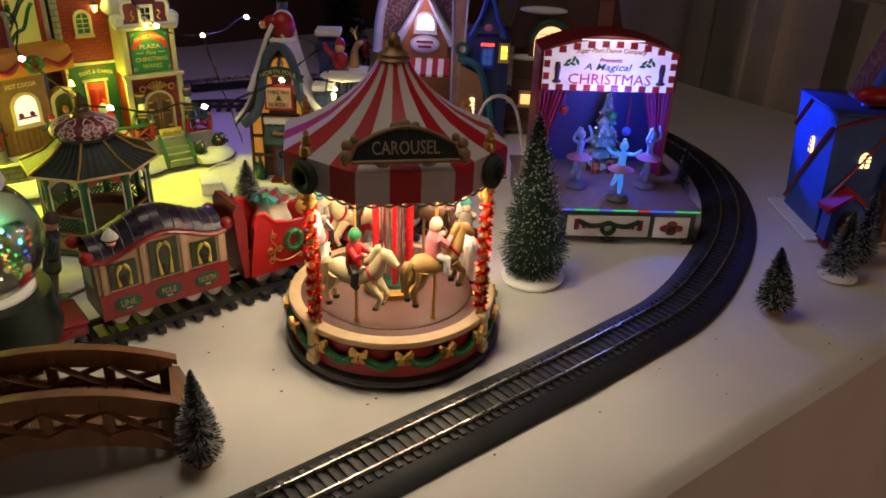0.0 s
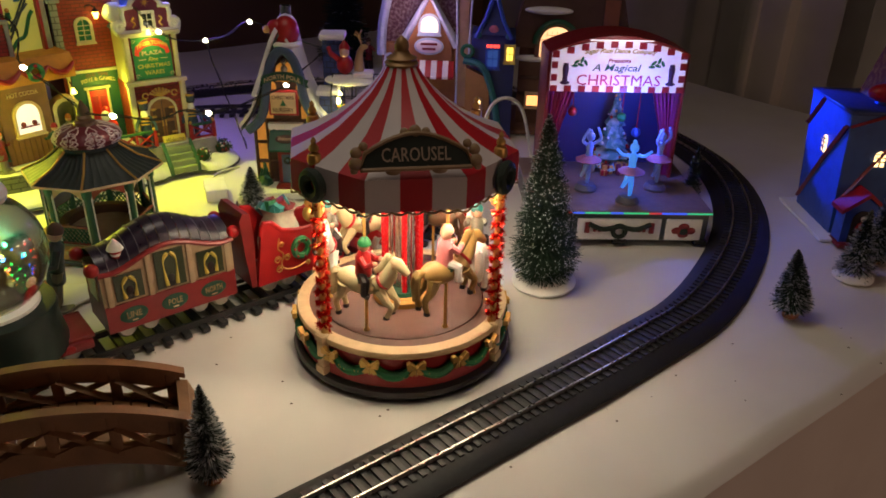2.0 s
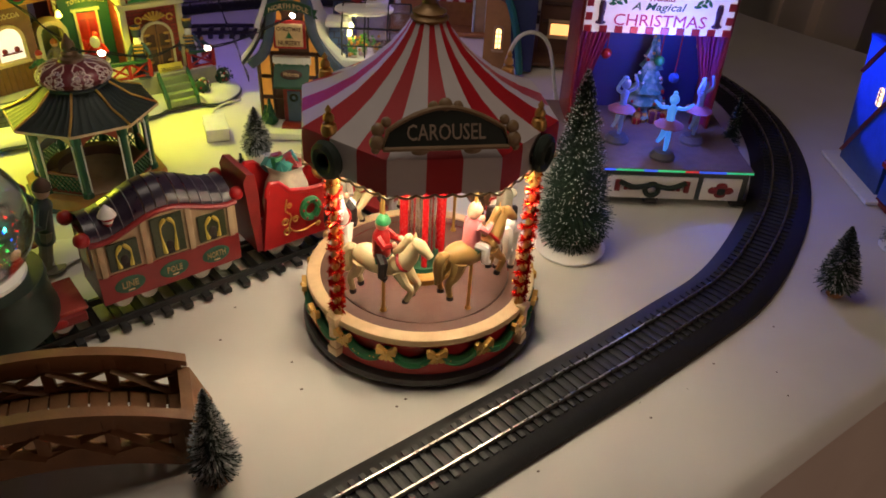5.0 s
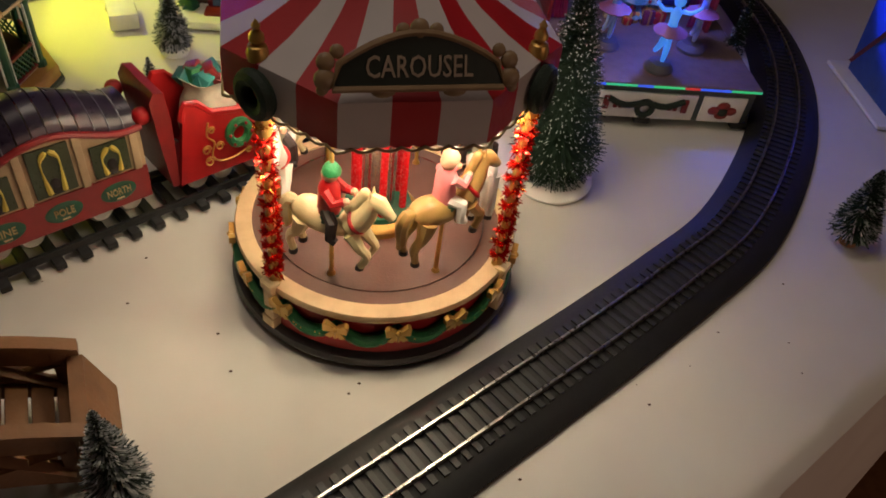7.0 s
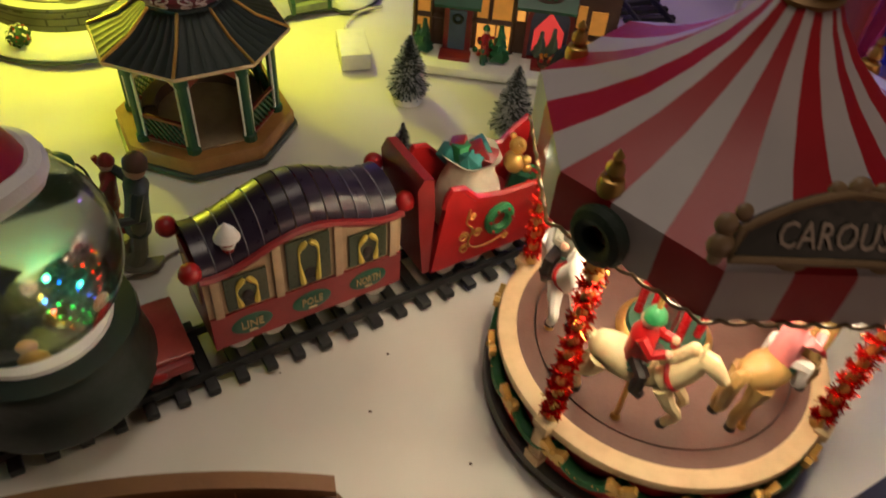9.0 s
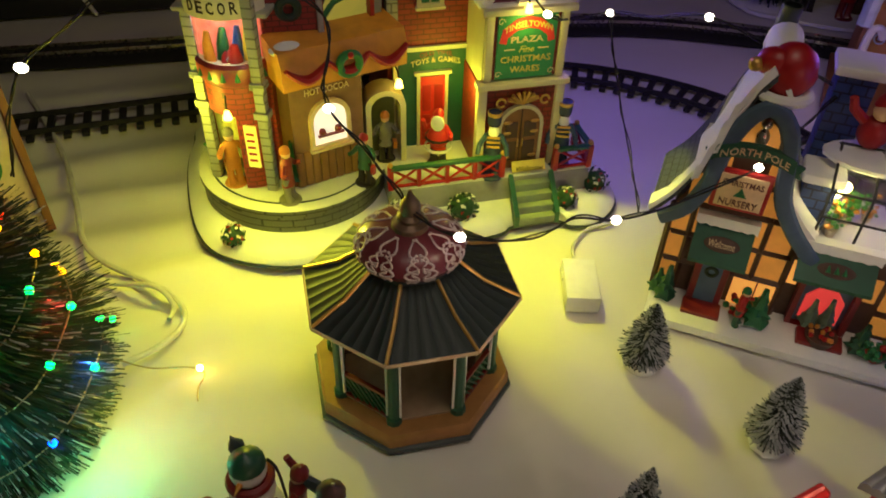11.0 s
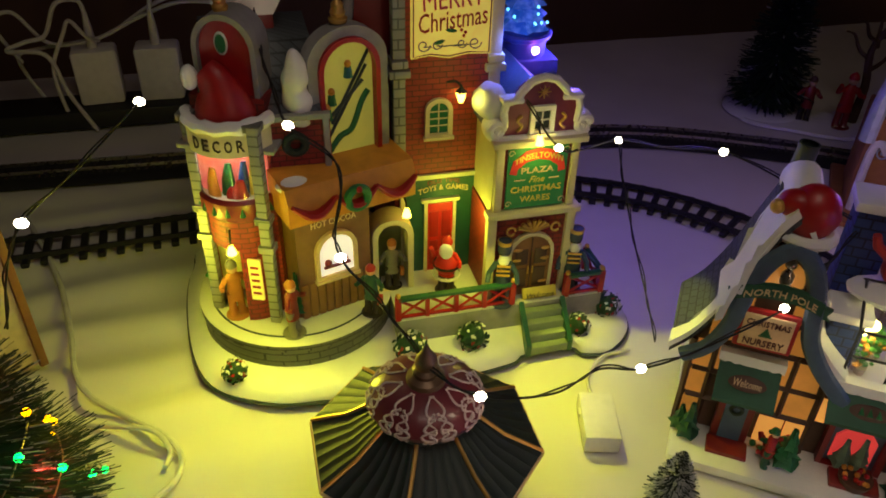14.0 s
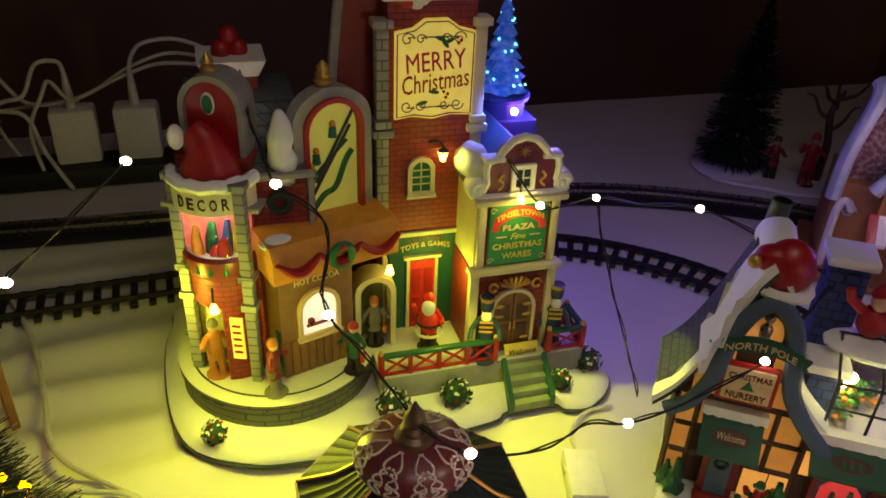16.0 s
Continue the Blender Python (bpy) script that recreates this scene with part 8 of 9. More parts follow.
for k in range(11):
    x, y = rr.uniform(-.026, .026), rr.uniform(-.019, .016)
    bm = bmesh.new()
    lathe(bm, [(0, .0025), (.0024, .0025), (.0034, .0075), (0, .0072)], 10)
    h = rr.uniform(.006, .018)
    for q in range(16):
        ball(bm, rr.uniform(.0012, .0022), rr.uniform(-.004, .004), rr.uniform(-.004, .004), .0075 + rr.random() * h, 1, 1, .7, n=6, mi=2 if rr.random() < (.45 if k % 2 else .1) else 1)
    part("potted_plant", bm, [mat("pale_pot", (.55, .45, .35), .6) if k == 0 else bpy.data.materials["pale_pot"], LEAF, ORANGE], gh, m=pose(x, y, 0))
bm = bmesh.new()
ball(bm, .0034, -.026, -.010, .0270, n=10)
part("lamp_globe", bm, mat("lit_warm_globe", (1, .9, .4), .3, emit=22, glow=(1, .82, .25)), gh, "glowing yellow lamp globe")
bm = bmesh.new()
box(bm, 0, 0, GHt + .014, .020, .020, .0050, bev=.002)
ball(bm, .020, -.012, .0, GHt + .010, 1.4, .8, .28, n=14)
part("roof_snow", bm, SNOW, gh, "snow on the glass roof")
rd = bmesh.new()
ball(rd, .0085, 0, 0, .010, 1, .9, 1.15, n=12)
ball(rd, .0052, 0, -.002, .0230, n=10, mi=1)
lathe(rd, [(.0056, .0255), (.0046, .0295), (.001, .034)], 10)
tube(rd, [(-.006, 0, .015), (-.014, -.002, .022), (-.016, -.002, .028)], [.0028, .0026, .0022], 7)
tagged(part("seated_figurine", rd, [RED, SKIN], None, m=NU @ pose(.020, .060, .1130)), "seated red figurine on the glasshouse roof", "figurine")
rb = bmesh.new()
tube(rb, [(0, 0, 0), (0, 0, .012), (.001, 0, .022), (.004, -.002, .028)], [.0052, .0048, .0032, .0030], 9)
ball(rb, .0032, .006, -.004, .029, 1.3, 1, .9, n=8)
for s in (-1, 1):
    tube(rb, [(.003, s * .002, .031), (.001, s * .005, .038), (.003, s * .008, .043)], .0008, 5)
    tube(rb, [(.001, s * .005, .038), (-.003, s * .006, .042)], .0007, 5)
tagged(part("reindeer_figurine", rb, TAN, None, m=NU @ pose(.034, .060, .1130)), "small brown deer figurine on the glasshouse roof", "figurine")
# blue stone chimney stacks
for x, y, z0, h, w in ((.006, .085, .062, .082, .020), (.0035, .050, .062, .034, .017)):
    st = thing("chimney_stack", "blue stone chimney stack with a white cap", "chimney", NU @ pose(x, y, z0), "nursery chimneys")
    bm = bmesh.new()
    box(bm, 0, 0, 0, w, w, h, bev=.0008)
    part("chimney_shaft", bm, brick_mat("blue_stone", (.03, .06, .20), (.02, .04, .15), (.01, .015, .05), .008, .006) if "blue_stone" not in bpy.data.materials else bpy.data.materials["blue_stone"], st)
    bm = bmesh.new()
    box(bm, 0, 0, h, w * 1.3, w * 1.3, .0060, bev=.0015)
    part("cap", bm, SNOW, st)

# ---- the gift-box house ----
GH = pose(0.4145, 0.1110, 0, 0, 0, -10.2)
gift = thing("gift_box_house", "blue toy house shaped like a ribboned gift box", "toy building", GH)
bm = bmesh.new()
box(bm, .047, .037, .0004, .120, .100, .0040, bev=.0015)
part("snow_base", bm, SNOW, gift)
bm = bmesh.new()
vs = [bm.verts.new(p) for p in ((0, 0, .002), (.095, 0, .002), (.095, .074, .002), (0, .074, .002), (-.009, -.003, .120), (.104, -.003, .120), (.104, .077, .120), (-.009, .077, .120))]
for f in ((0, 1, 5, 4), (1, 2, 6, 5), (2, 3, 7, 6), (3, 0, 4, 7), (4, 5, 6, 7), (3, 2, 1, 0)):
    bm.faces.new([vs[i] for i in f])
part("box_body", bm, mat("gift_blue", (.03, .085, .30), .45, fine=500), gift, "blue box-shaped walls")
bm = bmesh.new()
box(bm, .0475, .037, .1185, .1150, .083, .0036, bev=.001)
part("lid_edge", bm, NAVY, gift)
for pts in ([(-.0008, .0735, .012), (-.0062, .030, .070), (-.0098, -.0010, .108)], [(-.0078, -.0038, .108), (.030, -.0048, .1215)], [(-.0072, .0755, .088), (-.0098, .048, .120)], [(.0010, -.002, .040), (.050, -.0030, .121)]):
    bm = bmesh.new()
    tube(bm, pts, .0030, 4, flat=.5)
    part("ribbon", bm, DKRED, gift, "dark red ribbon")
bm = bmesh.new()
for s in (-1, 1):
    ball(bm, .0135, .046 + s * .016, .020, .1330, 1.35, .75, .62, n=14)
ball(bm, .0085, .046, .018, .1320, n=10)
part("bow", bm, RED, gift, "big red bow")
bm = bmesh.new()
prism(bm, [(.028, .122), (.108, .122), (.088, .215), (.062, .235)], .025, .065)
rf = part("tall_roof", bm, mat("latticed_plum_roof", (.14, .04, .06), .5, col2=(.3, .2, .1), scale=240, amount=1), gift, "steep plum roof")
bm = bmesh.new()
tube(bm, [(.025, .022, .122), (.060, .022, .238), (.090, .022, .218), (.111, .022, .122)], .0040, 8)
part("roof_edge", bm, BLUE, rf)
for k in range(30):
    bm = bmesh.new()
    ball(bm, .0010, .045 + .008 * (k % 6), .0244, .130 + .014 * (k // 6) + .004 * (k % 2), n=6)
    part("roof_stud", bm, PANE_WARM, rf)
for mm, w, h in ((pose(-.0056, .036, .072, 0, 0, -90) @ pose(0, 0, 0, 4, 0, 0), .0065, .016), (pose(.026, -.0022, .072), .0090, .014)):
    bm = bmesh.new()
    prism(bm, arch(0, 0, w, h, 8), -.0012, .0006)
    wn = part("window", bm, mat("lit_orange_window", (.9, .5, .2), .4, emit=3.0, glow=(1, .62, .25)) if "lit_orange_window" not in bpy.data.materials else bpy.data.materials["lit_orange_window"], gift, "small glowing window", m=mm)
    bm = bmesh.new()
    box(bm, 0, -.0016, 0, .0009, .0008, h * .98)
    for z in (.3, .58, .8):
        box(bm, 0, -.0016, h * z, w, .0008, .0009)
    part("glazing_bar", bm, NAVY, wn)
bm = bmesh.new()
prism(bm, [(-.008, .003), (.024, .003), (.024, .036), (.008, .050), (-.008, .036)], -.014, .002, m=pose(.008, -.006, 0))
pc = part("porch", bm, BLUE, gift, "blue porch with a red roof")
bm = bmesh.new()
for s in (-1, 1):
    prism(bm, [(.008, .0500), (.008 + s * .0215, .0340), (.008 + s * .0215, .0375), (.008, .0545)], -.018, .004, m=pose(.008, -.006, 0))
part("porch_roof", bm, RED, pc)
# flat ink arch on the solid porch front stands in for the shaded opening
bm = bmesh.new()
prism(bm, arch(.016, .004, .018, .032), -.0208, -.0196)
part("porch_opening_shade", bm, INK, pc)
bm = bmesh.new()
box(bm, .016, -.016, .0010, .036, .022, .0040, bev=.0008)
part("porch_step", bm, DKRED, pc)
figure("small red figurine in the porch of the gift house", GH @ pose(.016, -.0225, .0052), .026, RED, GREEN, WHITE)
bm = bmesh.new()
prism(bm, [(.050, .004), (.104, .004), (.104, .075), (.077, .092), (.050, .075)], -.014, .001)
sf = part("shop_front", bm, DKWOOD, gift, "lit wooden shop front")
for x in (.064, .090):
    lit_window(sf, x, -.0145, .042, .0170, .0190, WOOD, bpy.data.materials["lit_orange_window"], (3, 2), rounded=False)
bm = bmesh.new()
box(bm, .077, -.0150, .006, .046, .002, .026, bev=.0005)
part("shop_counter", bm, WOOD, sf)

# ---- houses at the back ----
def lattice_gable(parent, o, y, m, edge):
    bm = bmesh.new()
    prism(bm, o, y, y + .003)
    g = part("lattice_gable", bm, m, parent)
    bm = bmesh.new()
    tube(bm, [(x, y - .001, z) for x, z in o], .0036, 8, closed=True)
    part("icing_edge", bm, edge, g, "thick icing edge")
    return g


ICING = mat("pale_blue_icing", (.50, .58, .66), .5, fine=300)
GINGER = mat("gingerbread", (.36, .15, .05), .6, fine=300, bump=.3)
LATT = mat("plum_lattice", (.13, .05, .06), .5, col2=(.40, .30, .26), scale=260, amount=1)
CH = pose(0.103, 0.575, 0, 0, 0, -12)
candy = thing("candy_house", "gingerbread toy house with pale icing, striped awning and oval sign", "toy building", CH)
bm = bmesh.new()
box(bm, 0, .035, .0004, .128, .070, .085, bev=.002)
box(bm, 0, .028, .0002, .150, .115, .006, bev=.002)
part("house_body", bm, GINGER, candy, "gingerbread walls")
bm = bmesh.new()
prism(bm, [(-.060, .082), (.060, .082), (.046, .150), (-.050, .160)], .012, .062)
part("lattice_roof", bm, LATT, candy, "plum lattice roof")
bm = bmesh.new()
prism(bm, [(-.028, .060), (.032, .060), (.032, .098), (.002, .148), (-.028, .098)], -.012, .014)
part("front_gable_body", bm, GINGER, candy)
bm = bmesh.new()
tube(bm, [(-.036, -.014, .086), (.002, -.014, .153), (.040, -.014, .086)], .0062, 10)
part("gable_icing", bm, ICING, candy, "pale blue icing")
bm = bmesh.new()
tube(bm, catmull([(-.064, -.002, .070), (-.062, .000, .110), (-.052, .004, .160), (-.056, .012, .172)], 5), [.0065] * 15 + [.003], 9)
part("side_icing", bm, ICING, candy)
lit_window(candy, .002, -.0130, .1040, .0220, .0200, ICING, mat("lit_pale_window", (1, .8, .6), .4, emit=2.2, glow=(1, .75, .5)), (3, 2), fw=.004)
bm = bmesh.new()
ball(bm, .020, .002, -.018, .0860, 1, .10, .58, n=20)
sg = part("oval_sign", bm, ICING, candy, "pale oval sign with dark lettering bars")
bm = bmesh.new()
ball(bm, .0175, .002, -.0195, .0860, 1, .05, .50, n=18)
part("sign_face", bm, WHITE, sg)
bm = bmesh.new()
box(bm, .002, -.0208, .0880, .022, .0010, .0030)
part("lettering_bar", bm, DKRED, sg)
bm = bmesh.new()
box(bm, .002, -.0208, .0815, .018, .0010, .0030)
part("lettering_bar", bm, DKRED, sg)
for k in range(9):
    bm = bmesh.new()
    x = -.030 + .0078 * k
    prism(bm, [(-.034, .046), (-.034, .049), (-.012, .066), (-.012, .063)], x - .0039, x + .0039, m=Matrix(((0, 1, 0, 0), (1, 0, 0, 0), (0, 0, 1, 0), (0, 0, 0, 1))))
    part("awning_stripe", bm, RED if k % 2 == 0 else WHITE, candy)
bm = bmesh.new()
box(bm, .048, -.016, .0004, .014, .014, .150, bev=.0015)
col = part("candy_pillar", bm, TAN, candy, "tan pillar with icing edges")
for s in (-1, 1):
    bm = bmesh.new()
    tube(bm, [(.048 + s * .008, -.024, .004), (.048 + s * .008, -.024, .095), (.048 + s * .010, -.024, .150)], .0016, 7)
    part("icing_edge", bm, ICING, col)
bm = bmesh.new()
tube(bm, [(-.048 + (.0065 - .0006 * k / 2) * math.cos(k * .6), -.0006, .060 + (.0065 - .0006 * k / 2) * math.sin(k * .6)) for k in range(18)], .0008, 5)
part("icing_swirl", bm, ICING, candy)
for x, z in ((-.058, .030), (.066, .030)):
    bm = bmesh.new()
    tube(bm, catmull([(x, -.004, 0.004), (x, -.004, z + .03), (x + .006, -.004, z + .040), (x + .012, -.004, z + .032)], 4), .0035, 8)
    part("candy_cane", bm, WHITE, candy, "white candy cane")

BT = pose(0.158, 0.425, 0, 0, 0, -14)
tower = thing("blue_tower_house", "narrow blue toy tower house with teal stair and pointed roof", "toy building", BT)
bm = bmesh.new()
box(bm, 0, .020, .0004, .052, .045, .128, bev=.001)
part("tower_body", bm, NAVY, tower, "navy tower walls")
bm = bmesh.new()
prism(bm, [(-.019, .0004), (.014, .0004), (.008, .078), (-.019, .090)], -.012, .006, m=pose(-.012, 0, 0))
part("orange_wing", bm, mat("dull_orange_wall", (.34, .17, .05), .6), tower, "dull orange curved wing")
bm = bmesh.new()
tube(bm, catmull([(-.034, -.012, .098), (-.012, -.014, .092), (.002, -.014, .060), (.010, -.014, .020), (.012, -.014, .002)], 5), .0042, 7)
part("teal_rail", bm, TEAL, tower, "teal curved stair rail")
bm = bmesh.new()
lathe(bm, [(.0005, .190), (.0090, .162), (.0190, .132), (.0215, .128)], 4, m=pose(0, .008, 0, 0, 0, 45))
part("pointed_roof", bm, NAVY, tower)
for s in (-1, 1):
    bm = bmesh.new()
    tube(bm, [(s * .021, -.006, .124), (s * .010, -.006, .146), (0, -.006, .180)], .0026, 7)
    part("roof_edge", bm, BLUE, tower)
    bm = bmesh.new()
    ball(bm, .0042, s * .018, -.006, .127, 1, .4, 1, n=12)
    part("round_boss", bm, TEAL, tower)
bm = bmesh.new()
ball(bm, .0058, 0, -.0045, .1330, 1, .35, 1, n=14)
part("clock_face", bm, PINK, tower, "pink round clock face")
lit_window(tower, 0, -.0030, .090, .0120, .0200, BLUE, mat("dim_blue_pane", (.05, .12, .30), .3, emit=.3, glow=(.05, .15, .6)), (1, 1), rounded=False)
bm = bmesh.new()
for k in range(4):
    ball(bm, .0022, -.006 + .004 * k, -.005, .1145, n=8)
part("red_light_row", bm, mat("lit_red_row", (1, .1, .1), .3, emit=1.5, glow=(1, .08, .05)), tower)
lit_window(tower, -.015, -.0126, .030, .0060, .0230, TAN, bpy.data.materials["lit_orange_window"], (1, 3))
lit_window(tower, .020, -.0030, .098, .0075, .016, YELLOW, PANE_YELLOW, (1, 1), rounded=False)
bm = bmesh.new()
tube(bm, [(-.030 + .0065 * math.cos(t), -.006, .108 + .0065 * math.sin(t)) for t in [math.tau * i / 16 for i in range(16)]], .0024, 7, closed=True)
part("wreath", bm, HOLLY, tower)

DH = pose(0.262, 0.450, 0, 0, 0, -16)
dark = thing("timber_lodge", "dark timbered toy lodge with a round stained-glass window", "toy building", DH)
bm = bmesh.new()
box(bm, 0, .035, .0004, .125, .070, .115, bev=.001)
box(bm, 0, .025, .0002, .145, .115, .006, bev=.002)
part("lodge_body", bm, mat("lodge_timber", (.13, .06, .035), .6, fine=400, bump=.3), dark, "brown timber walls")
bm = bmesh.new()
prism(bm, [(-.074, .105), (.074, .105), (.050, .200), (-.050, .200)], -.010, .078)
part("lodge_roof", bm, DKWOOD, dark, "dark roof")
lit = [(x, z) for x, z in arch(-.018, .096, .040, .036, 12)]
bm = bmesh.new()
prism(bm, grown(lit, .006), -.0150, .004)
part("window_bay", bm, DKWOOD, dark)
bm = bmesh.new()
prism(bm, lit, -.0165, -.0150)
sg = part("stained_window", bm, mat("lit_stained_glass", (.9, .55, .35), .4, col2=(.6, .2, .1), scale=220, emit=1.5, glow=(1, .55, .25)), dark, "glowing stained-glass window")
bm = bmesh.new()
for k in range(7):
    box(bm, -.036 + .006 * k, -.0168, .0965, .0005, .0005, .030)
for k in range(5):
    box(bm, -.018, -.0168, .100 + .0055 * k, .038, .0005, .0005)
part("glazing_bar", bm, INK, sg)
bm = bmesh.new()
for x, z in ((-.018, .112), (-.024, .107), (-.012, .117), (-.013, .108)):
    ball(bm, .0042, x, -.0168, z, 1, .12, 1, n=9)
part("red_motif", bm, mat("lit_red_motif", (.9, .05, .03), .4, emit=1.2, glow=(1, .06, .03)), sg)
bm = bmesh.new()
tube(bm, [(x, -.0150, z) for x, z in grown(lit, .006)[1:]], .0034, 8)
part("dark_hood", bm, GREEN, dark, "dark green window hood")
for x, z, w in ((-.045, .092, .05), (.040, .106, .045), (-.030, .150, .06)):
    bm = bmesh.new()
    ball(bm, w * .5, x, -.010, z, 1, .28, .16, n=14)
    part("snow_ledge", bm, SNOW, dark)
for x0, x1, z in ((-.060, .060, .088), (-.060, .060, .066), (-.060, .060, .045)):
    bm = bmesh.new()
    tube(bm, [(x0, -.0012, z), (x1, -.0012, z)], .0026, 4)
    part("log_beam", bm, DKWOOD, dark)
lit_window(dark, -.038, -.0015, .030, .0230, .0150, CREAM, mat("lit_amber_window", (.9, .4, .15), .4, emit=1.6, glow=(1, .45, .14)), (0, 0), rounded=False)
lit_window(dark, .012, -.0015, .070, .0180, .0130, DKWOOD, PANE_DIM, (2, 1), rounded=False)
bm = bmesh.new()
box(bm, .045, -.006, .105, .018, .014, .060, bev=.001)
part("lodge_dormer", bm, mat("rust_wall", (.22, .07, .035), .6), dark)
bm = bmesh.new()
ball(bm, .0062, .045, -.0135, .1300, 1, .4, 1, n=12)
part("round_clock", bm, DKWOOD, dark)

# ---- trio of figurines by the globe ----
fb = bmesh.new()
lathe(fb, [(0, .0003), (.034, .0003), (.035, .002), (.028, .0042), (.012, .0052), (0, .0052)], 28, wave=lambda a: 1 + .12 * math.sin(3 * a + 1))
tagged(part("snow_mound", fb, SNOW, None, m=pose(-.268, .076, 0, 0, 0, 20) @ Matrix.Diagonal((1.15, .7, 1, 1))), "low white snow mound under the figurines", "snow mound")
figure("tall figurine of an adult in a dark coat", pose(-.253, .067, .004) @ pose(0, 0, 0, 0, 10, 0) @ pose(0, 0, 0, 0, 0, -70), .068, SLATE, OLIVE, DKWOOD, arms=((.5, -.3), (.2, -.2)), group="snow mound figurines")
figure("child figurine in a red coat held up by the adult", pose(-.2660, .0770, .016) @ pose(0, 0, 0, 0, 8, 0) @ pose(0, 0, 0, 0, 0, -80), .046, DKRED, DKRED, DKRED, arms=((.7, -.4), (.7, -.4)), group="snow mound figurines")
figure("small child figurine reaching out in a dark red coat", pose(-.300, .066, .005, 0, 0, 90), .034, DKRED, INK, DKRED, arms=((.5, -.3), (.5, -.3)), group="snow mound figurines")
sm = thing("snowman", "white toy snowman with a striped scarf and green hat", "snowman", pose(-.286, .080, .004))
bm = bmesh.new()
for r, z in ((.0130, .011), (.0105, .028), (.0082, .0420)):
    ball(bm, r, 0, 0, z, 1, 1, .95, n=16)
part("snow_body", bm, SNOW, sm)
bm = bmesh.new()
tube(bm, [(.0085 * math.cos(t), .0085 * math.sin(t), .0355) for t in [math.tau * i / 20 for i in range(20)]], .0024, 7, closed=True)
part("scarf", bm, DKRED, sm, "dark red scarf")
bm = bmesh.new()
lathe(bm, [(.0082, .0455), (.0078, .0485), (.0045, .0520), (.0005, .0535)], 14)
part("hat", bm, GREEN, sm, "green cap")
bm = bmesh.new()
cone(bm, .0014, .0002, .006, n=8, m=pose(0, -.008, .042, 90, 0, 0))
part("carrot_nose", bm, ORANGE, sm)
sb = thing("toy_lantern", "dark toy lantern on a bent pole", "lantern", pose(-.277, .086, .004) @ Matrix.Diagonal((.9, .9, .72, 1)))
bm = bmesh.new()
tube(bm, catmull([(.004, 0, .0), (.003, 0, .03), (.001, 0, .052), (-.003, 0, .060)], 4), .0008, 6)
part("pole", bm, BLACK, sb)
bm = bmesh.new()
lathe(bm, [(.0010, .058), (.0036, .062), (.0042, .069), (.0014, .074), (.0004, .077)], 6, m=pose(-.004, 0, 0, 0, -12, 0))
part("lantern_body", bm, SLATE, sb)

# ---- big lit tree and the cream house on the west side ----
big = brush_tree("lit_tree", "big dark bottle-brush tree wound with coloured fairy lights", pose(-.462, .098, 0), .23, .088, 21, "wood", needle=NEEDLE, count=40000, frost=.12, full=1.0, tip=.12, thick=.00026, group="", trunk_h=.05)
LED = [mat("lit_" + n + "_led", c, .3, emit=e, glow=c, bump=0) for n, c, e in (("green", (.0, 1, .10), 9), ("blue", (.0, .06, 1), 11), ("red", (1, .01, .0), 8), ("amber", (1, .42, .0), 9))]
rr = random.Random(2)
pts = []
for k in range(300):
    t = k / 299
    a = t * math.tau * 8 + 1.0
    z = .014 + .20 * t
    R = .088 * ((1 - z / .23) ** .82 + .03) * 1.0
    pts.append((R * math.cos(a), R * math.sin(a), z + .003 * math.sin(k)))
bm = bmesh.new()
tube(bm, pts, .0004, 5)
part("light_wire", bm, mat("copper_wire", (.45, .35, .22), .35, .8), big, "fine copper light wire")
for k in range(0, 300, 3):
    bm = bmesh.new()
    p = Vector(pts[k])
    ball(bm, .0021, *p, n=8)
    part("fairy_light", bm, LED[(k // 3 * 7 + k // 9) % 4], big)
lamp("fairy_glow_green", "POINT", (-.368, .080, .020), .045, (.1, 1, .4), .004)
for nm, x, y, z, c in (("blue", -.388, .120, .040, (.05, .2, 1)), ("yellow", -.372, .108, .034, (1, .75, .05)), ("red", -.408, .130, .070, (1, .06, .04)), ("teal", -.400, .060, .055, (.05, .9, .6))):
    lamp("fairy_glow_" + nm, "POINT", (x, y, z), .036, c, .004)
tail = thing("fairy_light_tail", "loose end of a copper fairy light string on the cloth", "string lights", pose(0, 0, 0))
bm = bmesh.new()
tube(bm, catmull([(-.405, .150, .006), (-.385, .152, .001), (-.365, .158, .001), (-.353, .156, .002), (-.352, .146, .001), (-.348, .138, .001)], 6), .0005, 5)
part("wire", bm, bpy.data.materials["copper_wire"], tail)
bm = bmesh.new()
ball(bm, .0020, -.356, .157, .0040, n=8)
part("bulb", bm, mat("lit_amber_bulb", (1, .6, .1), .3, emit=40, glow=(1, .62, .12)), tail, "glowing amber bulb")

HW_ = pose(-.512, .248, 0, 0, 0, 62)
west = thing("cream_house", "tall cream toy house with brown timber edges and a wreath", "toy building", HW_)
bm = bmesh.new()
box(bm, -.045, .040, .0004, .090, .080, .150, bev=.001)
part("house_body", bm, mat("cream_wall", (.62, .52, .34), .6, fine=300), west, "cream walls")
for x, z0, z1 in ((-.001, 0, .150), (-.089, 0, .150)):
    bm = bmesh.new()
    box(bm, x, -.001, z0, .0050, .0050, z1, bev=.0006)
    part("timber", bm, WOOD, west, "brown corner timber")
for z in (.095, .118):
    bm = bmesh.new()
    box(bm, -.045, -.0012, z, .088, .0040, .0035, bev=.0005)
    part("timber", bm, WOOD, west)
bm = bmesh.new()
prism(bm, [(-.096, .146), (.006, .146), (-.020, .185), (-.070, .185)], -.006, .086)
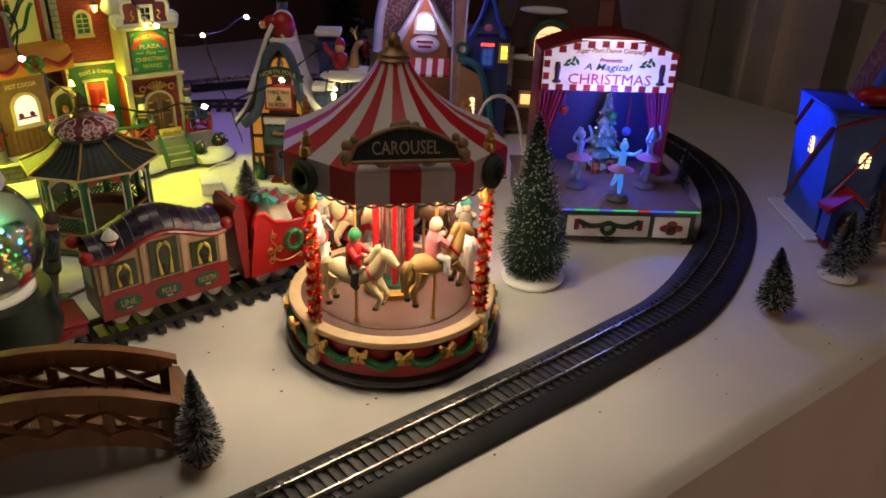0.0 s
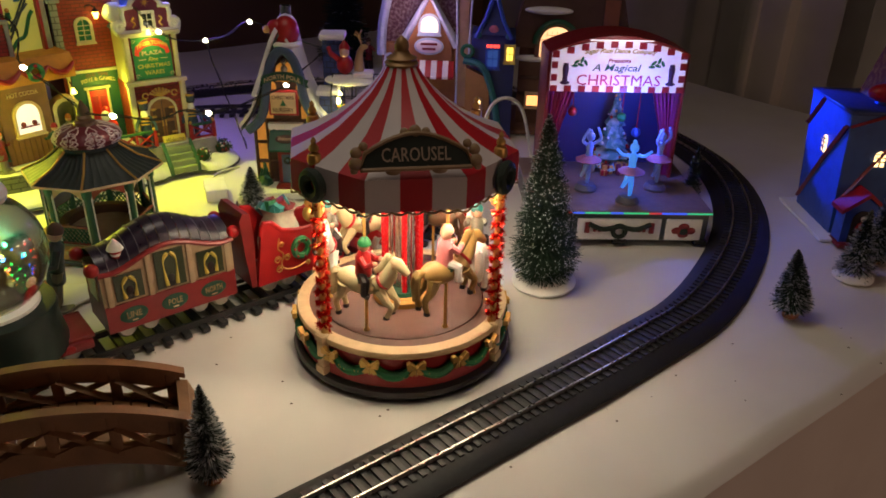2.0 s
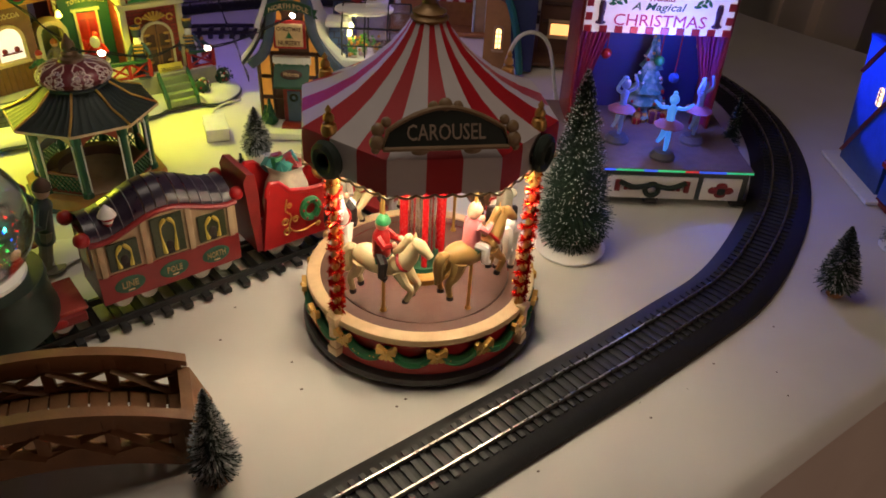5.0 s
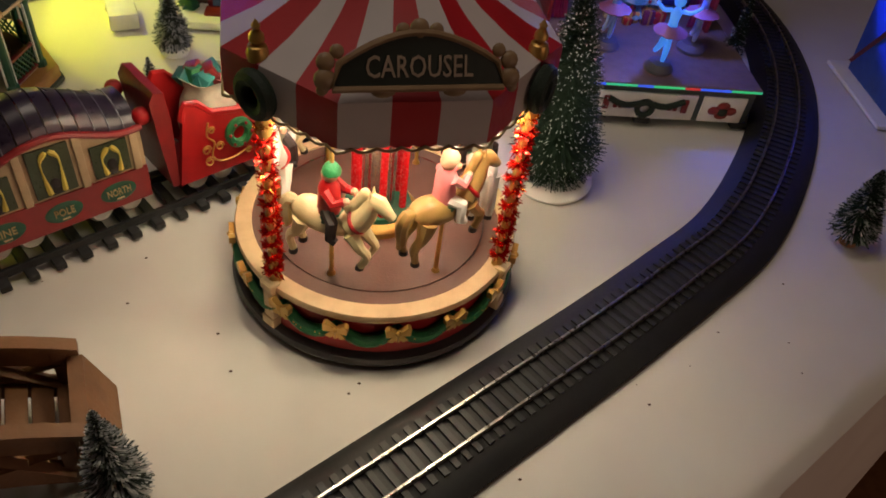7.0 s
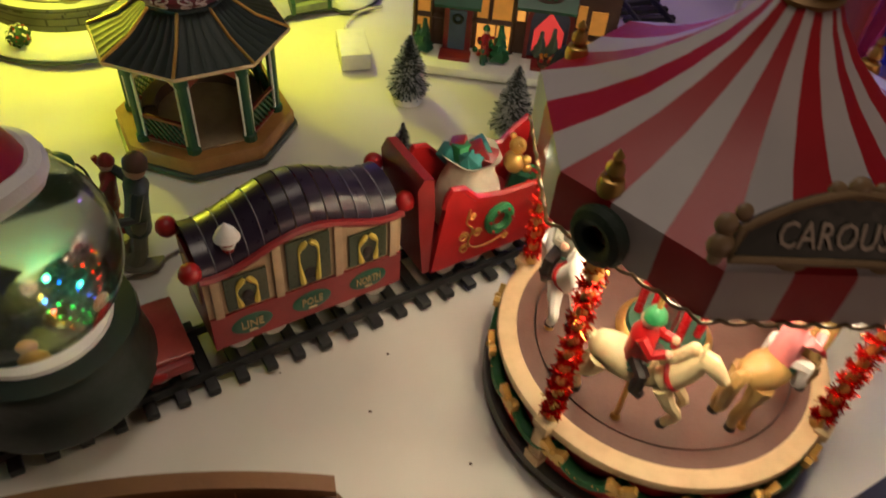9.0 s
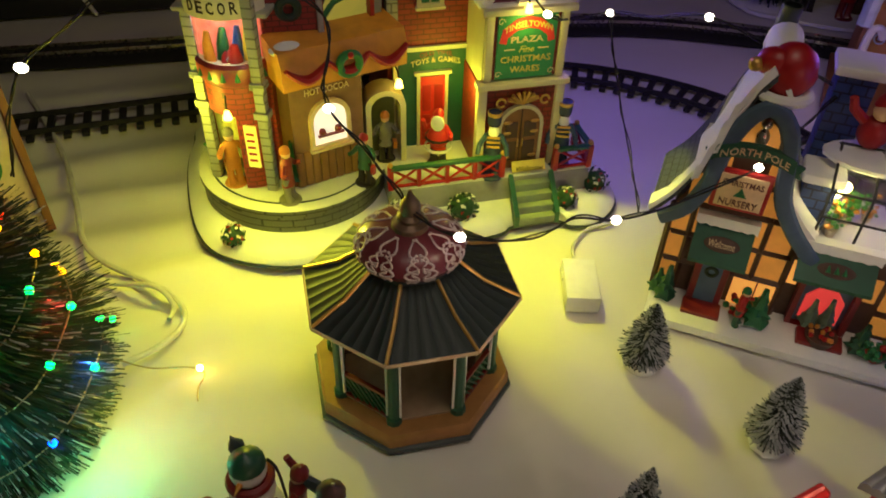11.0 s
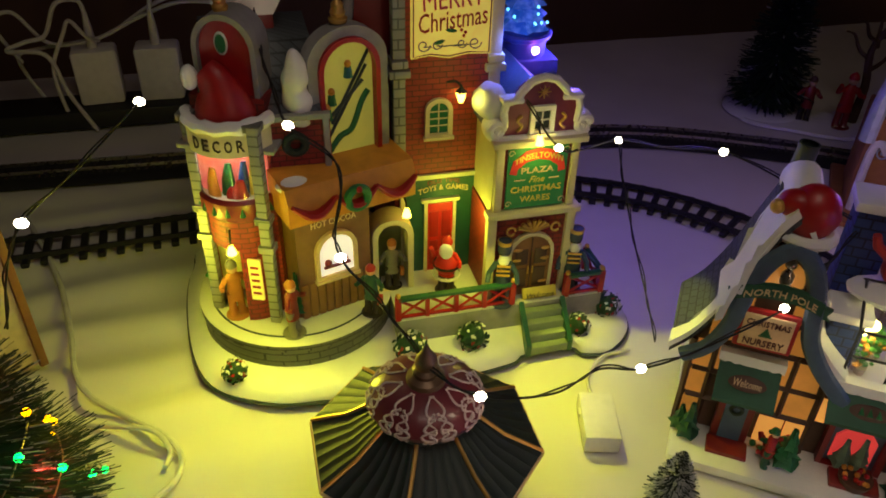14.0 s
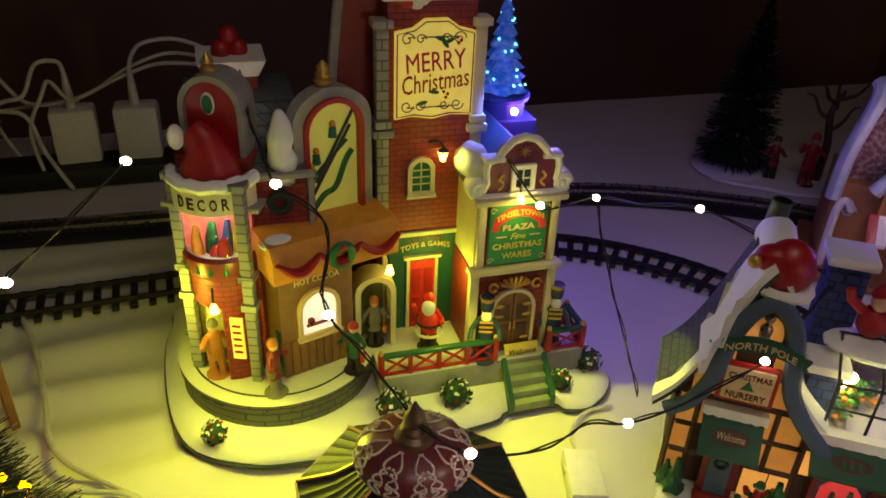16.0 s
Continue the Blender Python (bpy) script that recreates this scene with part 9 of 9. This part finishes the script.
part("snow_roof", bm, SNOW, west, "snowy roof")
bm = bmesh.new()
tube(bm, [(-.026 + .008 * math.cos(t), -.003, .060 + .008 * math.sin(t)) for t in [math.tau * i / 18 for i in range(18)]], .003, 8, closed=True)
ball(bm, .003, -.026, -.006, .051, n=8, mi=1)
part("wreath", bm, [HOLLY, RED], west)
lit_window(west, -.060, -.0008, .040, .018, .028, WOOD, PANE_DIM, (1, 2))

# ---- battery box, cords, plugs ----
bb = thing("battery_box", "plain white plastic battery box lying on the cloth", "battery box", pose(-.1575, .2765, 0, 0, 0, 11))
bm = bmesh.new()
box(bm, 0, 0, .0002, .0210, .0370, .0125, bev=.0012)
part("case", bm, WHITE, bb)
bm = bmesh.new()
box(bm, -.0107, .006, .006, .0012, .006, .003, bev=.0003)
part("switch", bm, CORD, bb)
for lab, pts, r in (("white power cord lying in loops on the cloth", [(-.640, .400, .002), (-.560, .330, .0022), (-.512, .276, .0022), (-.483, .240, .0022), (-.456, .223, .0022), (-.410, .211, .0022), (-.389, .199, .0022), (-.382, .183, .0022), (-.388, .165, .0022), (-.400, .150, .0022)], .0019),
                    ("white power cord behind the lit tree", [(-.500, .200, .0022), (-.470, .203, .0022), (-.440, .207, .0022), (-.412, .208, .0058), (-.396, .200, .0022), (-.392, .188, .0022)], .0016),
                    ("white cord running to the battery box", [(-.160, .296, .004), (-.166, .318, .0016), (-.158, .340, .0016), (-.140, .352, .0018)], .0012),
                    ("white cable arching beside the lodge", [(.120, .300, .003), (.122, .303, .050), (.132, .306, .078), (.150, .308, .084), (.166, .308, .070), (.176, .304, .030), (.180, .298, .003)], .0020)):
    bm = bmesh.new()
    tube(bm, catmull(pts, 8), r, 8)
    tagged(part("extension_cord", bm, CORD, None), lab, "cord")
STRIP = TABLE @ pose(-.31, .832, 0)
# loops of lead that lie over the adapters
for pts in ([(-.100, .016, .060), (-.115, .012, .100), (-.095, .010, .112), (-.070, .012, .080), (-.030, .016, .079), (.020, .018, .100), (.060, .018, .112), (.110, .016, .108)],
            [(-.085, .026, .004), (-.105, .024, .060), (-.080, .022, .072), (-.020, .024, .080), (.030, .026, .108), (.075, .026, .120), (.120, .024, .100), (.130, .02, .030)],
            [(-.060, -.020, .004), (-.066, -.018, .060), (-.050, -.014, .096), (-.042, -.012, .108), (-.030, -.016, .094), (-.024, .010, .080)]):
    bm = bmesh.new()
    tube(bm, catmull(pts, 7), .0020, 7)
    tagged(part("adapter_cable", bm, CORD, None, m=STRIP), "thin white cable looped over the plug adapters", "cable", "adapter cables")
ps = thing("power_strip", "black power strip at the back of the table", "power strip", STRIP)
bm = bmesh.new()
box(bm, -.06, 0, .0004, .46, .05, .020, bev=.004)
part("strip_body", bm, BLACK, ps)
for x in (-.22, -.20):
    bm = bmesh.new()
    ball(bm, .0016, x, -.0252, .010 + .004 * (x > -.21), n=8)
    part("indicator", bm, mat("lit_green_dot", (.1, 1, .2), .3, emit=5, glow=(.05, 1, .2)) if x == -.22 else bpy.data.materials["lit_green_dot"], ps)
for k, x in enumerate((-.030, .030)):
    ad = thing("plug_adapter", "white square plug adapter with a white lead", "adapter", STRIP @ pose(x, .004, .0202, 0, 0, 4 - 6 * k), "plug adapters")
    bm = bmesh.new()
    box(bm, 0, 0, 0, .043, .030, .056, bev=.004)
    part("case", bm, WHITE, ad)
    bm = bmesh.new()
    lathe(bm, [(.0050, .056), (.0042, .074), (.0022, .092)], 10)
    part("strain_relief", bm, CORD, ad)
    bm = bmesh.new()
    tube(bm, catmull([(0, 0, .090), (-.004, 0, .102), (-.024, 0, .100), (-.040, .004, .070), (-.058, .0, .066), (-.075, -.006, .060), (-.040, -.02, .058), (-.028, -.026, .020), (-.01, -.03, -.020)] if k == 0 else [(0, 0, .090), (.004, 0, .104), (.016, .004, .116), (.05, .006, .118), (.085, .004, .100), (.10, 0, .070), (.10, 0, -.02)], 7), .0022, 7)
    part("lead", bm, CORD, ad)

# ---- far group behind the tracks ----
brush_tree("dark_tree", "tall dark tree at the back with a thin wire of lights", pose(.000, .800, 0), .19, .045, 31, "snow", count=4200, frost=.05, group="", thick=.0006)
figure("red figurine beside the dark tree at the back", pose(.072, .768, .004, 0, 0, 10), .060, RED, DKRED, RED, arms=((.8, 0), (.3, 0)), group="far figurines")
figure("dark red figurine beside the dark tree at the back", pose(.036, .775, .004, 0, 0, -10), .050, DKRED, INK, DKWOOD, group="far figurines")
fm = bmesh.new()
lathe(fm, [(0, .0003), (.075, .0003), (.072, .0035), (0, .005)], 30, wave=lambda a: 1 + .1 * math.sin(4 * a))
tagged(part("snow_mound", fm, SNOW, None, m=pose(.050, .775, 0, 0, 0, 0) @ Matrix.Diagonal((1, .45, 1, 1))), "flat white snow mound at the back", "snow mound")
bt = thing("bare_tree", "small bare dark toy tree at the back", "tree", pose(.088, .785, .002))
bm = bmesh.new()
tube(bm, catmull([(0, 0, 0), (.002, 0, .04), (-.004, 0, .08), (.004, 0, .105)], 4), [.006, .0055, .005, .0046, .0044, .0042, .004, .0038, .0036, .0033, .003, .0026, .002], 8)
part("trunk", bm, DKWOOD, bt)
for a, z in ((30, .06), (150, .07), (80, .085), (210, .09), (330, .095)):
    bm = bmesh.new()
    c, s = math.cos(radians(a)), math.sin(radians(a))
    tube(bm, catmull([(0, 0, z), (.015 * c, .015 * s, z + .008), (.024 * c, .024 * s, z + .022), (.034 * c, .03 * s, z + .024)], 3), [.0026, .0024, .0022, .002, .0018, .0016, .0014, .0012, .001, .0008], 6)
    part("limb", bm, DKWOOD, bt)

# ---- the string of white lights ----
def light_string(pts, bulbs, label):
    st = thing("light_string", label, "string lights", pose(0, 0, 0), "white light strings")
    bm = bmesh.new()
    line_ = catmull(pts, 7)
    tube(bm, line_, .00055, 6)
    part("wire", bm, WIRE, st, "thin black wire")
    bm = bmesh.new()
    tube(bm, [p + Vector((.0012 * math.sin(i * .8), .0012 * math.cos(i * .8), .001)) for i, p in enumerate(line_)], .00045, 5)
    part("wire", bm, WIRE, st)
    for p in bulbs:
        bm = bmesh.new()
        ball(bm, .0022, 0, 0, 0, 1.35, 1, 1, n=12)
        part("bulb", bm, BULB, st, "glowing white bulb", m=pose(*p, 0, 20, 40))


b1, b2, b3, b7 = (-.216, .172, .1165), (-.148, .222, .102), (-.080, .272, .1125), (-.036, .331, .131)
b8, b9, b12 = (-.289, .211, .148), (-.326, .250, .191), (-.377, .332, .203)
light_string([(-.395, .372, .215), b12, (-.350, .285, .200), b9, (-.300, .245, .175), (-.296, .225, .155), b8, (-.268, .200, .135), (-.250, .190, .122), (-.240, .183, .116), b1, (-.186, .192, .106), (-.168, .210, .108), b2, (-.122, .240, .103), b3, (-.058, .300, .125), b7, (-.010, .370, .125)],
             [b12, b9, b8, b1, b2, b3, b7], "black wire string of lit white bulbs over the gazebo")
b4, b5, b6 = (-.203, .343, .1500), (-.168, .411, .127), (-.114, .344, .159)
light_string([(-.225, .352, .172), b4, (-.190, .375, .135), b5, (-.140, .385, .138), b6, (-.075, .350, .142), b7], [b4, b5, b6], "black wire string of lit white bulbs across the shop front")
light_string([b5, (-.160, .400, .100), (-.148, .380, .070), (-.135, .350, .045), (-.128, .330, .030)], [], "black wire hanging down behind the nursery")
b10, b11 = (-.412, .264, .187), (-.416, .172, .170)
light_string([b10, (-.420, .220, .172), b11, (-.432, .170, .140), (-.440, .168, .110)], [b10, b11], "black wire string of lit white bulbs by the cream house")

# ---- specks of dirt on the cloth ----
rr = random.Random(17)
bm = bmesh.new()
SP = [(-.0785, -.0705), (-.019, -.0850), (.045, -.145), (-.13, -.158), (.235, -.045), (.12, -.115), (.02, -.19)]
for k in range(34):
    x, y = SP[k] if k < len(SP) else (rr.uniform(-.2, .35), rr.uniform(-.16, .05))
    ball(bm, .0007 if k < 3 else rr.uniform(.0003, .0007), x, y, .0003, 1.4, 1, .5, n=6)
tagged(part("crumbs", bm, DKWOOD, None), "scattered dark crumbs on the cloth", "crumbs", kind="stuff")

# ---- sleepers, last ----
bm = bmesh.new()
box(bm, 0, 0, 0, 0.0056, 0.044, 0.0042, bev=0.0007)
sleeper = part("sleeper", bm, BLACK, inner_track)
spots = steps_along(INNER, 0.0137)
sleeper.matrix_basis = pose(*spots[0][0], 0, 0, spots[0][1])
for p, a in spots[1:]:
    ob = new("sleeper", sleeper.data)
    ob.parent, ob.matrix_basis = inner_track, pose(*p, 0, 0, a)

bm = bmesh.new()
box(bm, 0, 0, 0.0056, 0.0030, 0.0295, 0.0013)
tie = part("tie", bm, TIE, outer_track)
spots = steps_along(OUTER, 0.0066)
near = sorted(spots, key=lambda s: (s[0] - Vector((0.12, -0.05, 0))).length)
tie.matrix_basis = pose(*near[0][0], 0, 0, near[0][1])
for p, a in near[1:290]:
    ob = new("tie", tie.data)
    ob.parent, ob.matrix_basis = outer_track, pose(*p, 0, 0, a)
vs, fs = [], []
for p, a in near[290:]:
    m = pose(*p, 0, 0, a)
    k = len(vs)
    vs += [m @ Vector((x, y, z)) for z in (0.0056, 0.0069) for x, y in ((-.0015, -.0147), (.0015, -.0147), (.0015, .0147), (-.0015, .0147))]
    fs += [(k + 4, k + 5, k + 6, k + 7)] + [(k + i, k + (i + 1) % 4, k + 4 + (i + 1) % 4, k + 4 + i) for i in range(4)]
me = bpy.data.meshes.new("far_ties")
me.from_pydata(vs, [], fs)
me.materials.append(TIE)
far_ties = new("far_ties", me)
far_ties.parent = outer_track
tagged(far_ties, kind="stuff")
